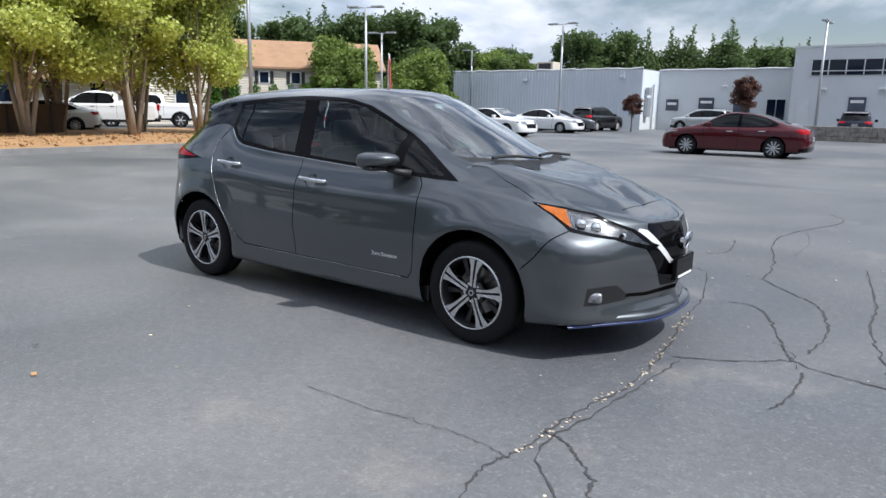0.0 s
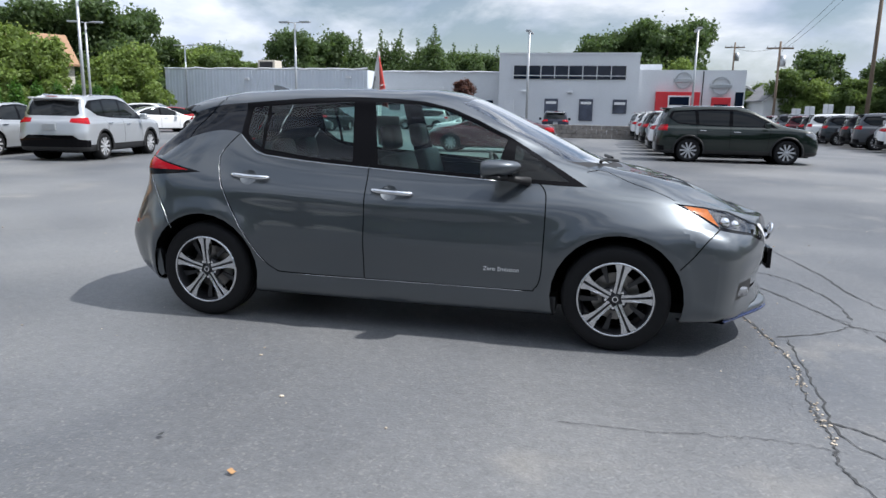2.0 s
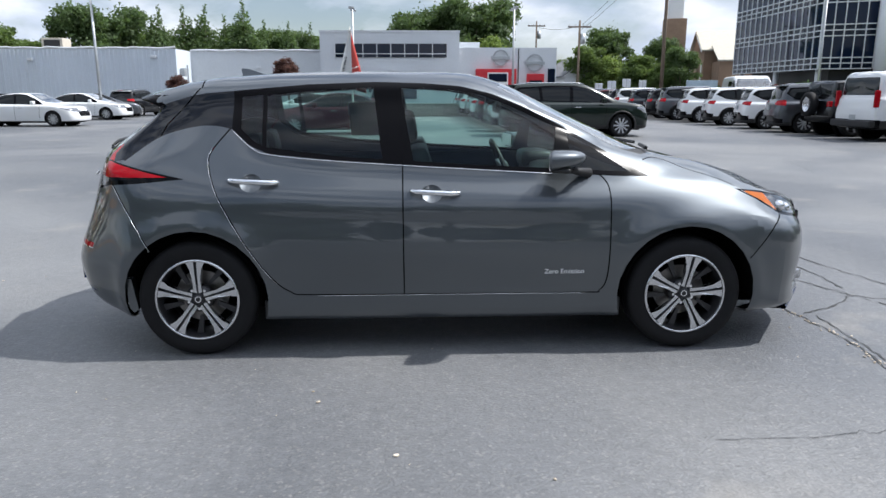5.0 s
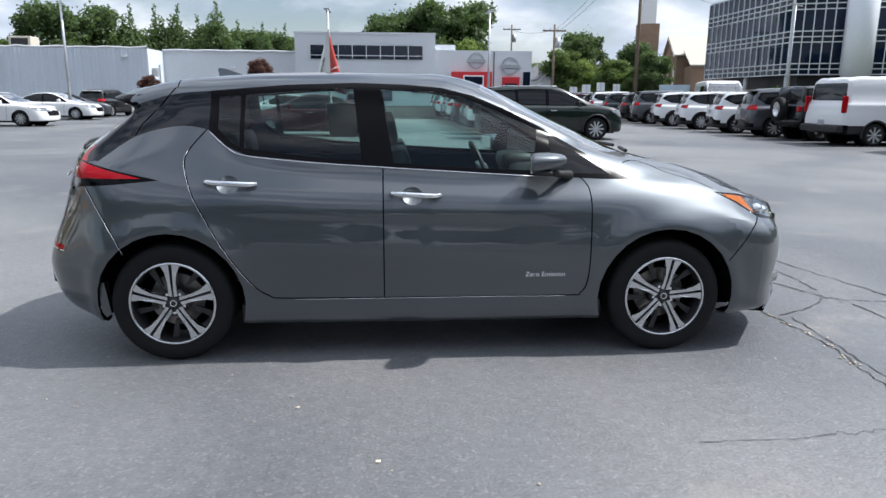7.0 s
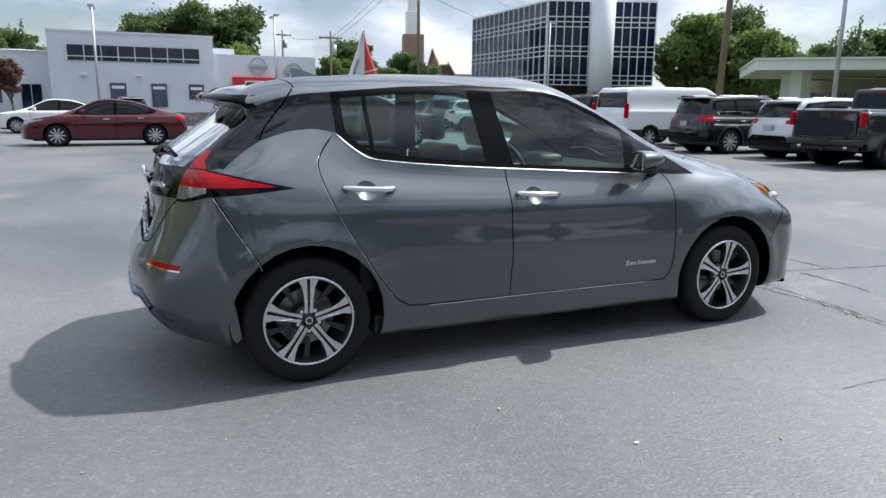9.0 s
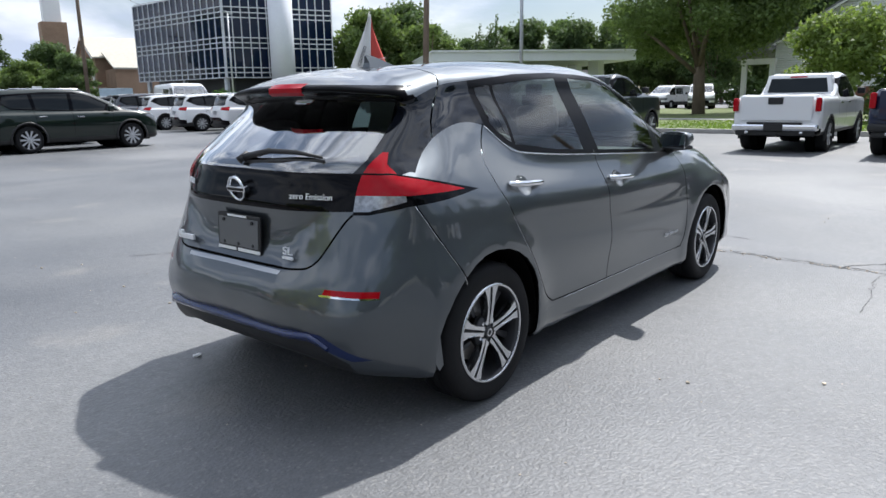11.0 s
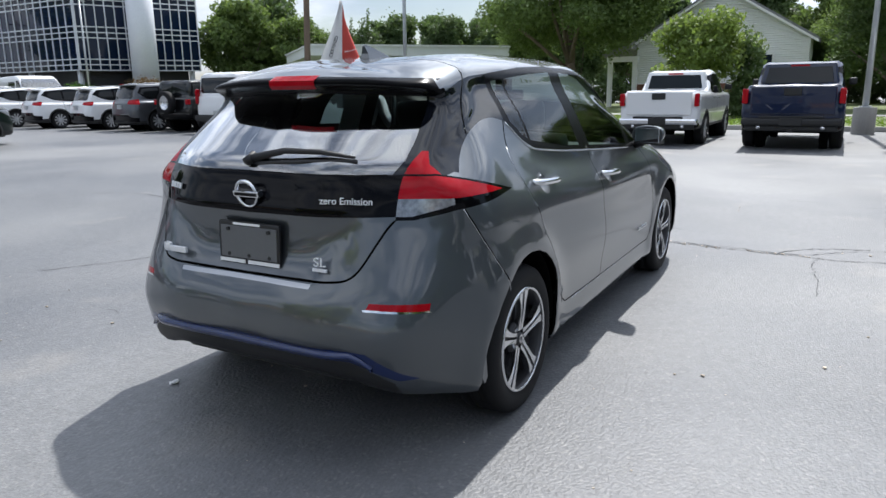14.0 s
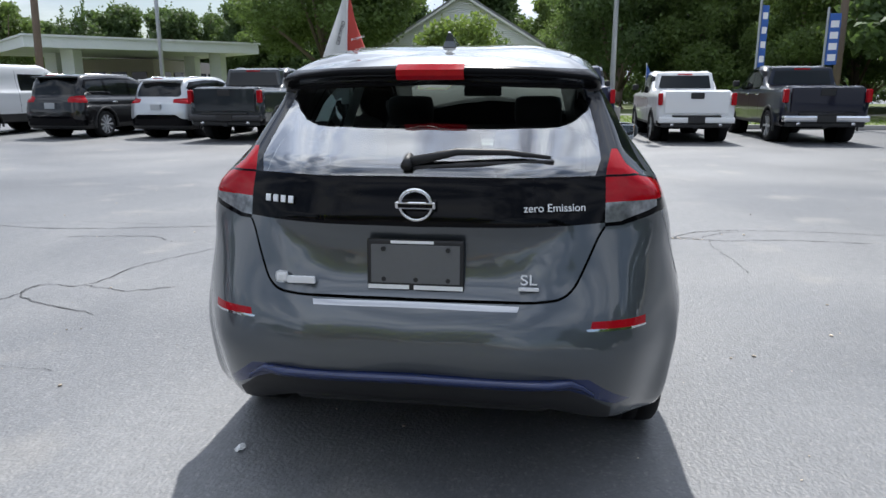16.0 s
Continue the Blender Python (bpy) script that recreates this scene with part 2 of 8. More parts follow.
def tube(bm, pts, radii, seg=8, cap=True):
    """A tapered tube along points."""
    rings = []
    pts = [Vector(p) for p in pts]
    for i, p in enumerate(pts):
        d = (pts[min(i + 1, len(pts) - 1)] - pts[max(i - 1, 0)]).normalized()
        a = d.orthogonal().normalized() if abs(d.z) > 0.99 else d.cross(Vector((0, 0, 1))).normalized()
        b = d.cross(a)
        r = radii[i] if isinstance(radii, (list, tuple)) else radii
        rings.append([bm.verts.new(p + (a * math.cos(t) + b * math.sin(t)) * r) for t in (2 * math.pi * k / seg for k in range(seg))])
    for r0, r1 in zip(rings, rings[1:]):
        for k in range(seg):
            bm.faces.new((r0[k], r0[(k + 1) % seg], r1[(k + 1) % seg], r1[k]))
    if cap:
        bm.faces.new(rings[0][::-1])
        bm.faces.new(rings[-1])
    return bm


def tubed(pts, radii, seg=8):
    bm = tube(bmesh.new(), pts, radii, seg)
    bmesh.ops.recalc_face_normals(bm, faces=bm.faces)
    return bm


def spun(profile, seg=40, axis="y", close=False):
    """Profile of (radius, along) turned about an axis."""
    bm = bmesh.new()
    rings = []
    for k in range(seg):
        t = 2 * math.pi * k / seg
        row = []
        for r, a in profile:
            p = (r * math.cos(t), a, r * math.sin(t)) if axis == "y" else (r * math.cos(t), r * math.sin(t), a)
            row.append(bm.verts.new(p))
        rings.append(row)
    n = len(profile)
    for k in range(seg):
        r0, r1 = rings[k], rings[(k + 1) % seg]
        for i in range(n if close else n - 1):
            bm.faces.new((r0[i], r0[(i + 1) % n], r1[(i + 1) % n], r1[i]))
    bmesh.ops.remove_doubles(bm, verts=bm.verts, dist=1e-5)
    bmesh.ops.recalc_face_normals(bm, faces=bm.faces)
    return bm


def prism(outline, d0, d1, axis="y"):
    """An outline pushed through from d0 to d1 along an axis."""
    bm = bmesh.new()
    def at(p, d):
        return (p[0], d, p[1]) if axis == "y" else ((d, p[0], p[1]) if axis == "x" else (p[0], p[1], d))
    a = [bm.verts.new(at(p, d0)) for p in outline]
    b = [bm.verts.new(at(p, d1)) for p in outline]
    n = len(outline)
    for i in range(n):
        bm.faces.new((a[i], a[(i + 1) % n], b[(i + 1) % n], b[i]))
    bm.faces.new(a[::-1])
    bm.faces.new(b)
    bmesh.ops.recalc_face_normals(bm, faces=bm.faces)
    return bm


def inside(p, poly):
    x, y = p
    hit = False
    j = len(poly) - 1
    for i in range(len(poly)):
        xi, yi = poly[i]
        xj, yj = poly[j]
        if (yi > y) != (yj > y) and x < (xj - xi) * (y - yi) / (yj - yi) + xi:
            hit = not hit
        j = i
    return hit


AXES = {"y": (0, 2), "x": (1, 2), "z": (0, 1)}


def cut(bm, outline, axis, keep, closed=True):
    """Cuts the faces that keep() allows along an outline seen along an axis."""
    i, j = AXES[axis]
    n = len(outline)
    us, ws = [p[0] for p in outline], [p[1] for p in outline]
    u0, u1, w0, w1 = min(us), max(us), min(ws), max(ws)

    def span(f):
        a = [v.co[i] for v in f.verts]
        b = [v.co[j] for v in f.verts]
        return min(a), max(a), min(b), max(b)

    near = {}
    for f in bm.faces:
        s = span(f)
        if s[1] >= u0 and s[0] <= u1 and s[3] >= w0 and s[2] <= w1 and keep(f):
            near[f] = s
    for k in range(n if closed else n - 1):
        a, b = outline[k], outline[(k + 1) % n]
        lo0, hi0, lo1, hi1 = min(a[0], b[0]) - 1e-4, max(a[0], b[0]) + 1e-4, min(a[1], b[1]) - 1e-4, max(a[1], b[1]) + 1e-4
        co, no = [0, 0, 0], [0, 0, 0]
        co[i], co[j] = a
        no[i], no[j] = b[1] - a[1], a[0] - b[0]
        if abs(no[i]) + abs(no[j]) < 1e-7:
            continue
        fs = []
        for f, s in near.items():
            if s[1] < lo0 or s[0] > hi0 or s[3] < lo1 or s[2] > hi1:
                continue
            d = [(v.co[i] - a[0]) * no[i] + (v.co[j] - a[1]) * no[j] for v in f.verts]
            if min(d) < 0 < max(d):
                fs.append(f)
        if not fs:
            continue
        es = {e for f in fs for e in f.edges}
        vs = {v for f in fs for v in f.verts}
        r = bmesh.ops.bisect_plane(bm, geom=[*vs, *es, *fs], dist=1e-5, plane_co=co, plane_no=Vector(no).normalized())
        for f in fs:
            near.pop(f, None)
        for g in r["geom"]:
            if isinstance(g, bmesh.types.BMFace) and g.is_valid:
                near[g] = span(g)


def ribbon(line, w):
    """A thin closed outline of width w round an open line."""
    l, r = [], []
    for k in range(len(line)):
        a, b = Vector(line[max(k - 1, 0)]), Vector(line[min(k + 1, len(line) - 1)])
        d = (b - a).normalized()
        n = Vector((-d.y, d.x)) * w / 2
        l.append((line[k][0] + n.x, line[k][1] + n.y))
        r.append((line[k][0] - n.x, line[k][1] - n.y))
    return l + r[::-1]


def smooth_line(pts, n=6):
    """More points along a gently curved open line."""
    out = []
    for k in range(len(pts) - 1):
        p0, p1, p2, p3 = (Vector(pts[min(max(k + d, 0), len(pts) - 1)]) for d in (-1, 0, 1, 2))
        for s in range(n):
            t = s / n
            q = 0.5 * ((2 * p1) + (p2 - p0) * t + (2 * p0 - 5 * p1 + 4 * p2 - p3) * t * t + (3 * p1 - p0 - 3 * p2 + p3) * t ** 3)
            out.append(tuple(q))
    out.append(tuple(pts[-1]))
    return out


def hermite(knots, vals, ts):
    """Smooth curves through rows of vals at knots, without overshoot at uneven spacing."""
    k, v = np.array(knots, float), np.array(vals, float)
    h = np.diff(k)
    s = np.diff(v, axis=0) / h.reshape(-1, *([1] * (v.ndim - 1)))
    m = np.zeros_like(v)
    hh = h.reshape(-1, *([1] * (v.ndim - 1)))
    m[1:-1] = (s[:-1] * hh[1:] + s[1:] * hh[:-1]) / (hh[:-1] + hh[1:])
    m[0], m[-1] = s[0], s[-1]
    lim = np.zeros_like(v)
    lim[1:-1] = 3.0 * np.minimum(np.abs(s[:-1]), np.abs(s[1:])) + 0.35 * np.maximum(np.abs(s[:-1]), np.abs(s[1:]))
    lim[0], lim[-1] = np.abs(s[0]) * 3, np.abs(s[-1]) * 3
    m = np.clip(m, -lim, lim)
    out = []
    for t in ts:
        i = int(min(max(np.searchsorted(k, t) - 1, 0), len(k) - 2))
        u = (t - k[i]) / h[i]
        out.append((2 * u ** 3 - 3 * u ** 2 + 1) * v[i] + (u ** 3 - 2 * u ** 2 + u) * h[i] * m[i] + (3 * u ** 2 - 2 * u ** 3) * v[i + 1] + (u ** 3 - u ** 2) * h[i] * m[i + 1])
    return np.array(out)


def shell(rings, nu=9, nv=5, flare=None):
    """A half body skin from rings, listed from the sill up to the roof's middle, each from the tail's middle round the side to the nose's."""
    g = np.array(rings, float)
    du = np.linalg.norm(np.diff(g[2:8], axis=1), axis=2).mean(axis=0)
    ku = np.concatenate([[0], np.cumsum(du)])
    tu = np.concatenate([np.linspace(ku[i], ku[i + 1], nu, endpoint=False) for i in range(len(ku) - 1)] + [ku[-1:]])
    gu = np.stack([hermite(ku, r, tu) for r in g])
    dv = np.linalg.norm(np.diff(gu, axis=0), axis=2).mean(axis=1)
    kv = np.concatenate([[0], np.cumsum(dv)])
    tv = np.concatenate([np.linspace(kv[i], kv[i + 1], nv, endpoint=False) for i in range(len(kv) - 1)] + [kv[-1:]])
    s = hermite(kv, gu, tv)
    s[:, 0, 1] = s[:, -1, 1] = 0
    s[-1, :, 1] = 0
    s[:, :, 1] = np.maximum(s[:, :, 1], 0)
    if flare is not None:
        s = flare(s)
    bm = bmesh.new()
    nr, nc = s.shape[:2]
    vs = [[bm.verts.new(s[a, b]) for b in range(nc)] for a in range(nr)]
    for a in range(nr - 1):
        for b in range(nc - 1):
            bm.faces.new((vs[a][b], vs[a + 1][b], vs[a + 1][b + 1], vs[a][b + 1]))
    bmesh.ops.remove_doubles(bm, verts=bm.verts, dist=1e-5)
    bm.normal_update()
    return bm


def split(bm, kinds, classify):
    """Sorts faces into meshes by name; None leaves a face out."""
    groups = {}
    for f in bm.faces:
        k = classify(f)
        if k is not None:
            groups.setdefault(k, []).append(f)
    return groups


def take(faces, flip=False, thick=0.0):
    """Copies faces into a new bmesh, mirrored to the other side if flip."""
    bm = bmesh.new()
    made = {}
    for f in faces:
        row = []
        for v in f.verts:
            if v not in made:
                c = v.co.copy()
                if flip:
                    c.y = -c.y
                made[v] = bm.verts.new(c)
            row.append(made[v])
        bm.faces.new(row[::-1] if flip else row)
    bm.normal_update()
    return bm


def both(faces):
    """Faces and their mirror image in one bmesh, welded on the middle plane."""
    a = take(faces)
    b = take(faces, True)
    me = bpy.data.meshes.new("tmp")
    b.to_mesh(me)
    b.free()
    a.from_mesh(me)
    bpy.data.meshes.remove(me)
    bmesh.ops.remove_doubles(a, verts=[v for v in a.verts if abs(v.co.y) < 1e-4], dist=2e-4)
    a.normal_update()
    return a


def thicken(bm, d):
    """Gives a skin depth d inwards."""
    bm.normal_update()
    bmesh.ops.solidify(bm, geom=bm.faces[:], thickness=d)
    return bm

# ---- the grey hatchback ----
from mathutils.bvhtree import BVHTree

# control curves of its skin, each from the tail's middle round the side to the nose's middle
R_UNDER = [(-1.92, 0, 0.3), (-1.92, 0.4, 0.29), (-1.86, 0.61, 0.24), (-1.75, 0.7, 0.215), (-1.69, 0.728, 0.21), (-1.35, 0.74, 0.2), (-0.95, 0.76, 0.19), (-0.25, 0.77, 0.185), (0.45, 0.77, 0.185), (0.95, 0.76, 0.19), (1.35, 0.74, 0.19), (1.709, 0.72, 0.19), (1.932, 0.6, 0.19), (2.096, 0.36, 0.19), (2.173, 0, 0.19)]
R_LIP = [(-2.07, 0, 0.335), (-2.06, 0.42, 0.33), (-1.96, 0.65, 0.27), (-1.785, 0.775, 0.235), (-1.71, 0.828, 0.225), (-1.35, 0.845, 0.22), (-0.95, 0.84, 0.205), (-0.25, 0.84, 0.2), (0.45, 0.84, 0.2), (0.95, 0.84, 0.2), (1.35, 0.845, 0.21), (1.709, 0.83, 0.215), (1.95, 0.8, 0.225), (2.19, 0.438, 0.23), (2.315, 0, 0.233)]
R_LOW = [(-2.14, 0, 0.46), (-2.12, 0.43, 0.46), (-2.01, 0.69, 0.46), (-1.825, 0.814, 0.44), (-1.73, 0.866, 0.42), (-1.35, 0.883, 0.4), (-0.95, 0.865, 0.36), (-0.25, 0.86, 0.345), (0.45, 0.86, 0.345), (0.95, 0.865, 0.36), (1.35, 0.88, 0.4), (1.726, 0.865, 0.4), (1.965, 0.812, 0.345), (2.168, 0.445, 0.34), (2.293, 0, 0.34)]
R_MID = [(-2.145, 0, 0.6), (-2.11, 0.44, 0.6), (-1.98, 0.7, 0.61), (-1.815, 0.819, 0.62), (-1.72, 0.871, 0.62), (-1.35, 0.893, 0.62), (-0.95, 0.885, 0.58), (-0.25, 0.885, 0.56), (0.45, 0.88, 0.56), (0.95, 0.88, 0.58), (1.35, 0.885, 0.62), (1.709, 0.865, 0.6), (1.975, 0.815, 0.56), (2.207, 0.46, 0.54), (2.332, 0, 0.53)]
R_UPPER = [(-2.05, 0, 0.76), (-2.04, 0.43, 0.76), (-1.93, 0.67, 0.78), (-1.8, 0.794, 0.8), (-1.7, 0.846, 0.8), (-1.35, 0.873, 0.8), (-0.95, 0.868, 0.77), (-0.25, 0.866, 0.74), (0.45, 0.86, 0.73), (0.95, 0.862, 0.74), (1.35, 0.865, 0.77), (1.709, 0.84, 0.74), (1.955, 0.785, 0.7), (2.198, 0.45, 0.67), (2.323, 0, 0.66)]
R_SHOULDER = [(-2.04, 0, 0.9), (-2.01, 0.42, 0.9), (-1.89, 0.65, 0.91), (-1.78, 0.793, 0.92), (-1.68, 0.835, 0.915), (-1.35, 0.849, 0.915), (-0.95, 0.852, 0.89), (-0.25, 0.852, 0.855), (0.45, 0.85, 0.84), (0.95, 0.84, 0.85), (1.35, 0.811, 0.86), (1.69, 0.765, 0.83), (1.9, 0.7, 0.78), (2.164, 0.43, 0.76), (2.298, 0, 0.75)]
R_WAIST = [(-2.01, 0, 1), (-1.98, 0.4, 1), (-1.87, 0.64, 1.01), (-1.785, 0.769, 1.02), (-1.66, 0.791, 1.04), (-1.35, 0.753, 1.1), (-0.95, 0.765, 1.04), (-0.25, 0.78, 0.985), (0.45, 0.785, 0.955), (0.95, 0.775, 0.945), (1.35, 0.735, 0.94), (1.67, 0.69, 0.905), (1.915, 0.6, 0.855), (2.164, 0.37, 0.793), (2.263, 0, 0.779)]
R_BELT = [(-1.98, 0, 1.085), (-1.95, 0.38, 1.085), (-1.85, 0.585, 1.09), (-1.785, 0.675, 1.1), (-1.64, 0.7, 1.14), (-1.35, 0.665, 1.245), (-0.95, 0.735, 1.115), (-0.25, 0.755, 1.05), (0.45, 0.76, 1.015), (1, 0.735, 0.995), (1.36, 0.645, 0.99), (1.627, 0.59, 0.966), (1.856, 0.5, 0.889), (2.093, 0.31, 0.82), (2.194, 0, 0.78)]
R_PANE = [(-1.84, 0, 1.19), (-1.815, 0.36, 1.19), (-1.74, 0.55, 1.19), (-1.68, 0.635, 1.2), (-1.55, 0.655, 1.24), (-1.3, 0.625, 1.31), (-0.95, 0.675, 1.25), (-0.25, 0.675, 1.24), (0.42, 0.675, 1.21), (0.93, 0.655, 1.1), (1.34, 0.53, 1.048), (1.574, 0.48, 1.007), (1.788, 0.4, 0.943), (1.987, 0.24, 0.87), (2.078, 0, 0.825)]
R_HEAD = [(-1.635, 0, 1.36), (-1.615, 0.34, 1.357), (-1.57, 0.51, 1.35), (-1.54, 0.595, 1.335), (-1.44, 0.605, 1.345), (-1.25, 0.585, 1.385), (-0.95, 0.6, 1.37), (-0.25, 0.6, 1.39), (0.34, 0.6, 1.33), (0.85, 0.575, 1.175), (1.3, 0.4, 1.069), (1.541, 0.39, 1.023), (1.746, 0.33, 0.967), (1.933, 0.2, 0.896), (2.031, 0, 0.84)]
R_RAIL = [(-1.745, 0, 1.4), (-1.725, 0.34, 1.395), (-1.67, 0.52, 1.385), (-1.575, 0.585, 1.385), (-1.43, 0.575, 1.42), (-1.2, 0.568, 1.445), (-0.95, 0.57, 1.455), (-0.25, 0.57, 1.465), (0.25, 0.57, 1.43), (0.74, 0.545, 1.25), (1.24, 0.33, 1.084), (1.518, 0.3, 1.025), (1.712, 0.25, 0.98), (1.887, 0.14, 0.91), (1.992, 0, 0.855)]
R_CROWN = [(-1.685, 0, 1.44), (-1.665, 0.31, 1.435), (-1.595, 0.45, 1.43), (-1.5, 0.48, 1.455), (-1.36, 0.455, 1.485), (-1.15, 0.44, 1.505), (-0.9, 0.43, 1.52), (-0.25, 0.42, 1.525), (0.28, 0.42, 1.485), (0.74, 0.36, 1.29), (1.24, 0.2, 1.093), (1.516, 0.15, 1.018), (1.709, 0.12, 0.982), (1.873, 0.07, 0.909), (1.973, 0, 0.86)]
R_SPINE = [(-1.6, 0, 1.468), (-1.55, 0, 1.475), (-1.48, 0, 1.485), (-1.4, 0, 1.495), (-1.28, 0, 1.508), (-1.1, 0, 1.525), (-0.85, 0, 1.542), (-0.25, 0, 1.552), (0.3, 0, 1.515), (0.78, 0, 1.31), (1.24, 0, 1.098), (1.515, 0, 1.018), (1.704, 0, 0.987), (1.859, 0, 0.916), (1.954, 0, 0.865)]
LEAF_RINGS = [R_UNDER, R_LIP, R_LOW, R_MID, R_UPPER, R_SHOULDER, R_WAIST, R_BELT, R_PANE, R_HEAD, R_RAIL, R_CROWN, R_SPINE]


def leaf_flare(s):
    """Slight swell of the skin round the wheel openings."""
    for wx in (-1.35, 1.35):
        r = np.hypot(s[:, :, 0] - wx, s[:, :, 2] - 0.322)
        side = (s[:, :, 1] > 0.7) & (s[:, :, 2] < 0.85)
        s[:, :, 1] += np.where(side, 0.014 * np.exp(-((r - 0.41) / 0.05) ** 2), 0)
    # crease of the doors under the handles and hollow above the sill
    x, z = s[:, :, 0], s[:, :, 2]
    mid = np.exp(-((x + 0.1) / 0.9) ** 4)
    door = (s[:, :, 1] > 0.6) & (z < 1.0)
    s[:, :, 1] += np.where(door, mid * (-0.010 * np.exp(-((z - 0.45) / 0.10) ** 2)), 0)
    # tapering recess round the number plate
    y = s[:, :, 1]
    half = 0.32 + 0.75 * (z - 0.70)
    ramp = np.clip((half - y) / 0.06 + 0.5, 0, 1) * np.clip((z - 0.685) / 0.03, 0, 1) * np.clip((0.915 - z) / 0.03, 0, 1)
    s[:, :, 0] += np.where(x < -1.8, 0.028 * ramp, 0)
    return s


def circle(cx, cy, r, n=28):
    return [(cx + r * math.cos(2 * math.pi * k / n), cy + r * math.sin(2 * math.pi * k / n)) for k in range(n)]


leaf = thing("hatchback_car", "dark metallic grey five-door electric hatchback parked on the asphalt lot", "car")
lb = shell(LEAF_RINGS, 8, 4, leaf_flare)
ARCH = [circle(-1.35, 0.325, 0.385), circle(1.35, 0.325, 0.388)]
QTR = smooth_line([(-1.71, 1.07), (-1.62, 1.14), (-1.53, 1.195), (-1.441, 1.226), (-1.34, 1.248), (-1.24, 1.251), (-1.15, 1.232)], 3)
ROOFLINE = [(-1.15, 1.437), (-1.30, 1.425), (-1.40, 1.405), (-1.50, 1.375), (-1.60, 1.335)]
CPANEL = QTR + ROOFLINE + [(-1.70, 1.25), (-1.84, 1.10)]
DLO = [(-1.15, 1.437), (-.75, 1.472), (-.37, 1.486), (-.1, 1.478), (.10, 1.462), (.28, 1.42), (.45, 1.352), (.66, 1.25), (.9, 1.115), (1.15, .97), (1.0, .973), (.6, .995), (.2, 1.018), (-.22, 1.043), (-.6, 1.068), (-.95, 1.103), (-1.05, 1.145), (-1.15, 1.232)]
W_QUARTER = [(-1.105, 1.405), (-1.10, 1.235), (-1.03, 1.17), (-.985, 1.147), (-.99, 1.415)]
W_REAR = [(-.965, 1.417), (-.96, 1.138), (-.585, 1.09), (-.335, 1.074), (-.385, 1.455), (-.65, 1.442)]
W_FRONT = [(-.235, 1.453), (-.165, 1.062), (.2, 1.04), (.585, 1.021), (.64, 1.235), (.42, 1.335), (.22, 1.413), (.05, 1.442)]
W_SAIL = [(.70, 1.205), (.70, 1.014), (1.04, .996), (.88, 1.10)]
TAIL_IN = [(-1.435, .978), (-1.54, 1.003), (-1.70, 1.042), (-1.80, 1.066), (-2.2, 1.066), (-2.2, .925), (-1.885, .925), (-1.80, .964), (-1.62, .977)]
TAIL = [(-1.385, .978), (-1.52, 1.008), (-1.70, 1.050), (-1.80, 1.073), (-2.2, 1.073), (-2.2, .912), (-1.885, .912), (-1.79, .945), (-1.62, .957)]
R_SWOOSH = [(.60, 1.066), (.606, 1.10), (.622, 1.150), (.642, 1.150), (.668, 1.105), (.72, 1.066)]
G_DOORS = smooth_line([(-1.155, 1.24), (-1.245, 1.13), (-1.262, 1.05), (-1.207, .886), (-1.072, .64), (-.935, .44), (-.84, .36), (-.72, .343), (.0, .338), (.78, .338), (.862, .352), (.90, .42), (.91, .6), (.912, .88), (.895, .95), (.86, .985)], 3)
G_BPILLAR = [(-.222, .340), (-.224, 1.06)]
G_REARBUMPER = [(-1.765, .945), (-1.70, .83), (-1.587, .642), (-1.57, .60)]
G_FRONTBUMPER = smooth_line([(1.915, 0.752), (1.846, 0.7), (1.769, 0.6), (1.7, 0.53)], 3)
HEADLAMP = [(1.655, 0.895), (1.829, 0.874), (1.984, 0.842), (2.173, 0.757), (2.268, 0.65), (2.25, 0.632), (2.121, 0.706), (1.921, 0.75), (1.786, 0.832)]
HEAD_IN = [(1.685, 0.886), (1.829, 0.864), (1.984, 0.832), (2.164, 0.748), (2.246, 0.66), (2.121, 0.719), (1.921, 0.766), (1.795, 0.838)]
AMBER = [(1.709, 0.881), (1.846, 0.866), (1.928, 0.752), (1.906, 0.757), (1.786, 0.835)]
SILLTOP = [(-1.05, .318), (1.05, .312)]
R_GLASS = [(0, 1.074), (.30, 1.072), (.565, 1.072), (.585, 1.12), (.578, 1.18), (.555, 1.275), (.53, 1.345), (0, 1.362)]
R_BLACKBAND = [(0, .917), (.30, .92), (.60, .925), (.60, 1.066), (0, 1.07)]
R_HATCHGAP = smooth_line([(.60, .912), (.578, .88), (.535, .79), (.505, .735), (.47, .706), (.42, .696), (.30, .691), (.0, .689)], 3)
R_STRIP = [(0, .684), (.335, .682), (.33, .667), (0, .669)]
R_REFLECT = [(.565, .632), (.745, .624), (.745, .598), (.558, .611)]
R_REFLCHROME = [(.545, .610), (.558, .611), (.745, .598), (.748, .592), (.60, .600), (.55, .604)]
R_BLUE = [(0, .464), (.50, .455), (.56, .448), (.655, .375), (.71, .338), (.655, .335), (.55, .393), (.50, .413), (0, .423)]
R_DIFFUSER = [(0, .423), (.50, .413), (.55, .393), (.64, .325), (.645, .1), (0, .1)]
F_GRILLE = [(0, .80), (.30, .80), (.33, .745), (.13, .555), (0, .548)]
F_CHROME = [(.33, .745), (.385, .757), (.40, .745), (.145, .528), (0, .522), (0, .548), (.13, .555)]
F_BLACK = [(.40, .745), (.42, .69), (.345, .60), (.20, .42), (.17, .392), (0, .388), (0, .522), (.145, .528)]
F_SLOT = [(0, .382), (.30, .372), (.46, .385), (.47, .365), (.30, .348), (0, .352)]
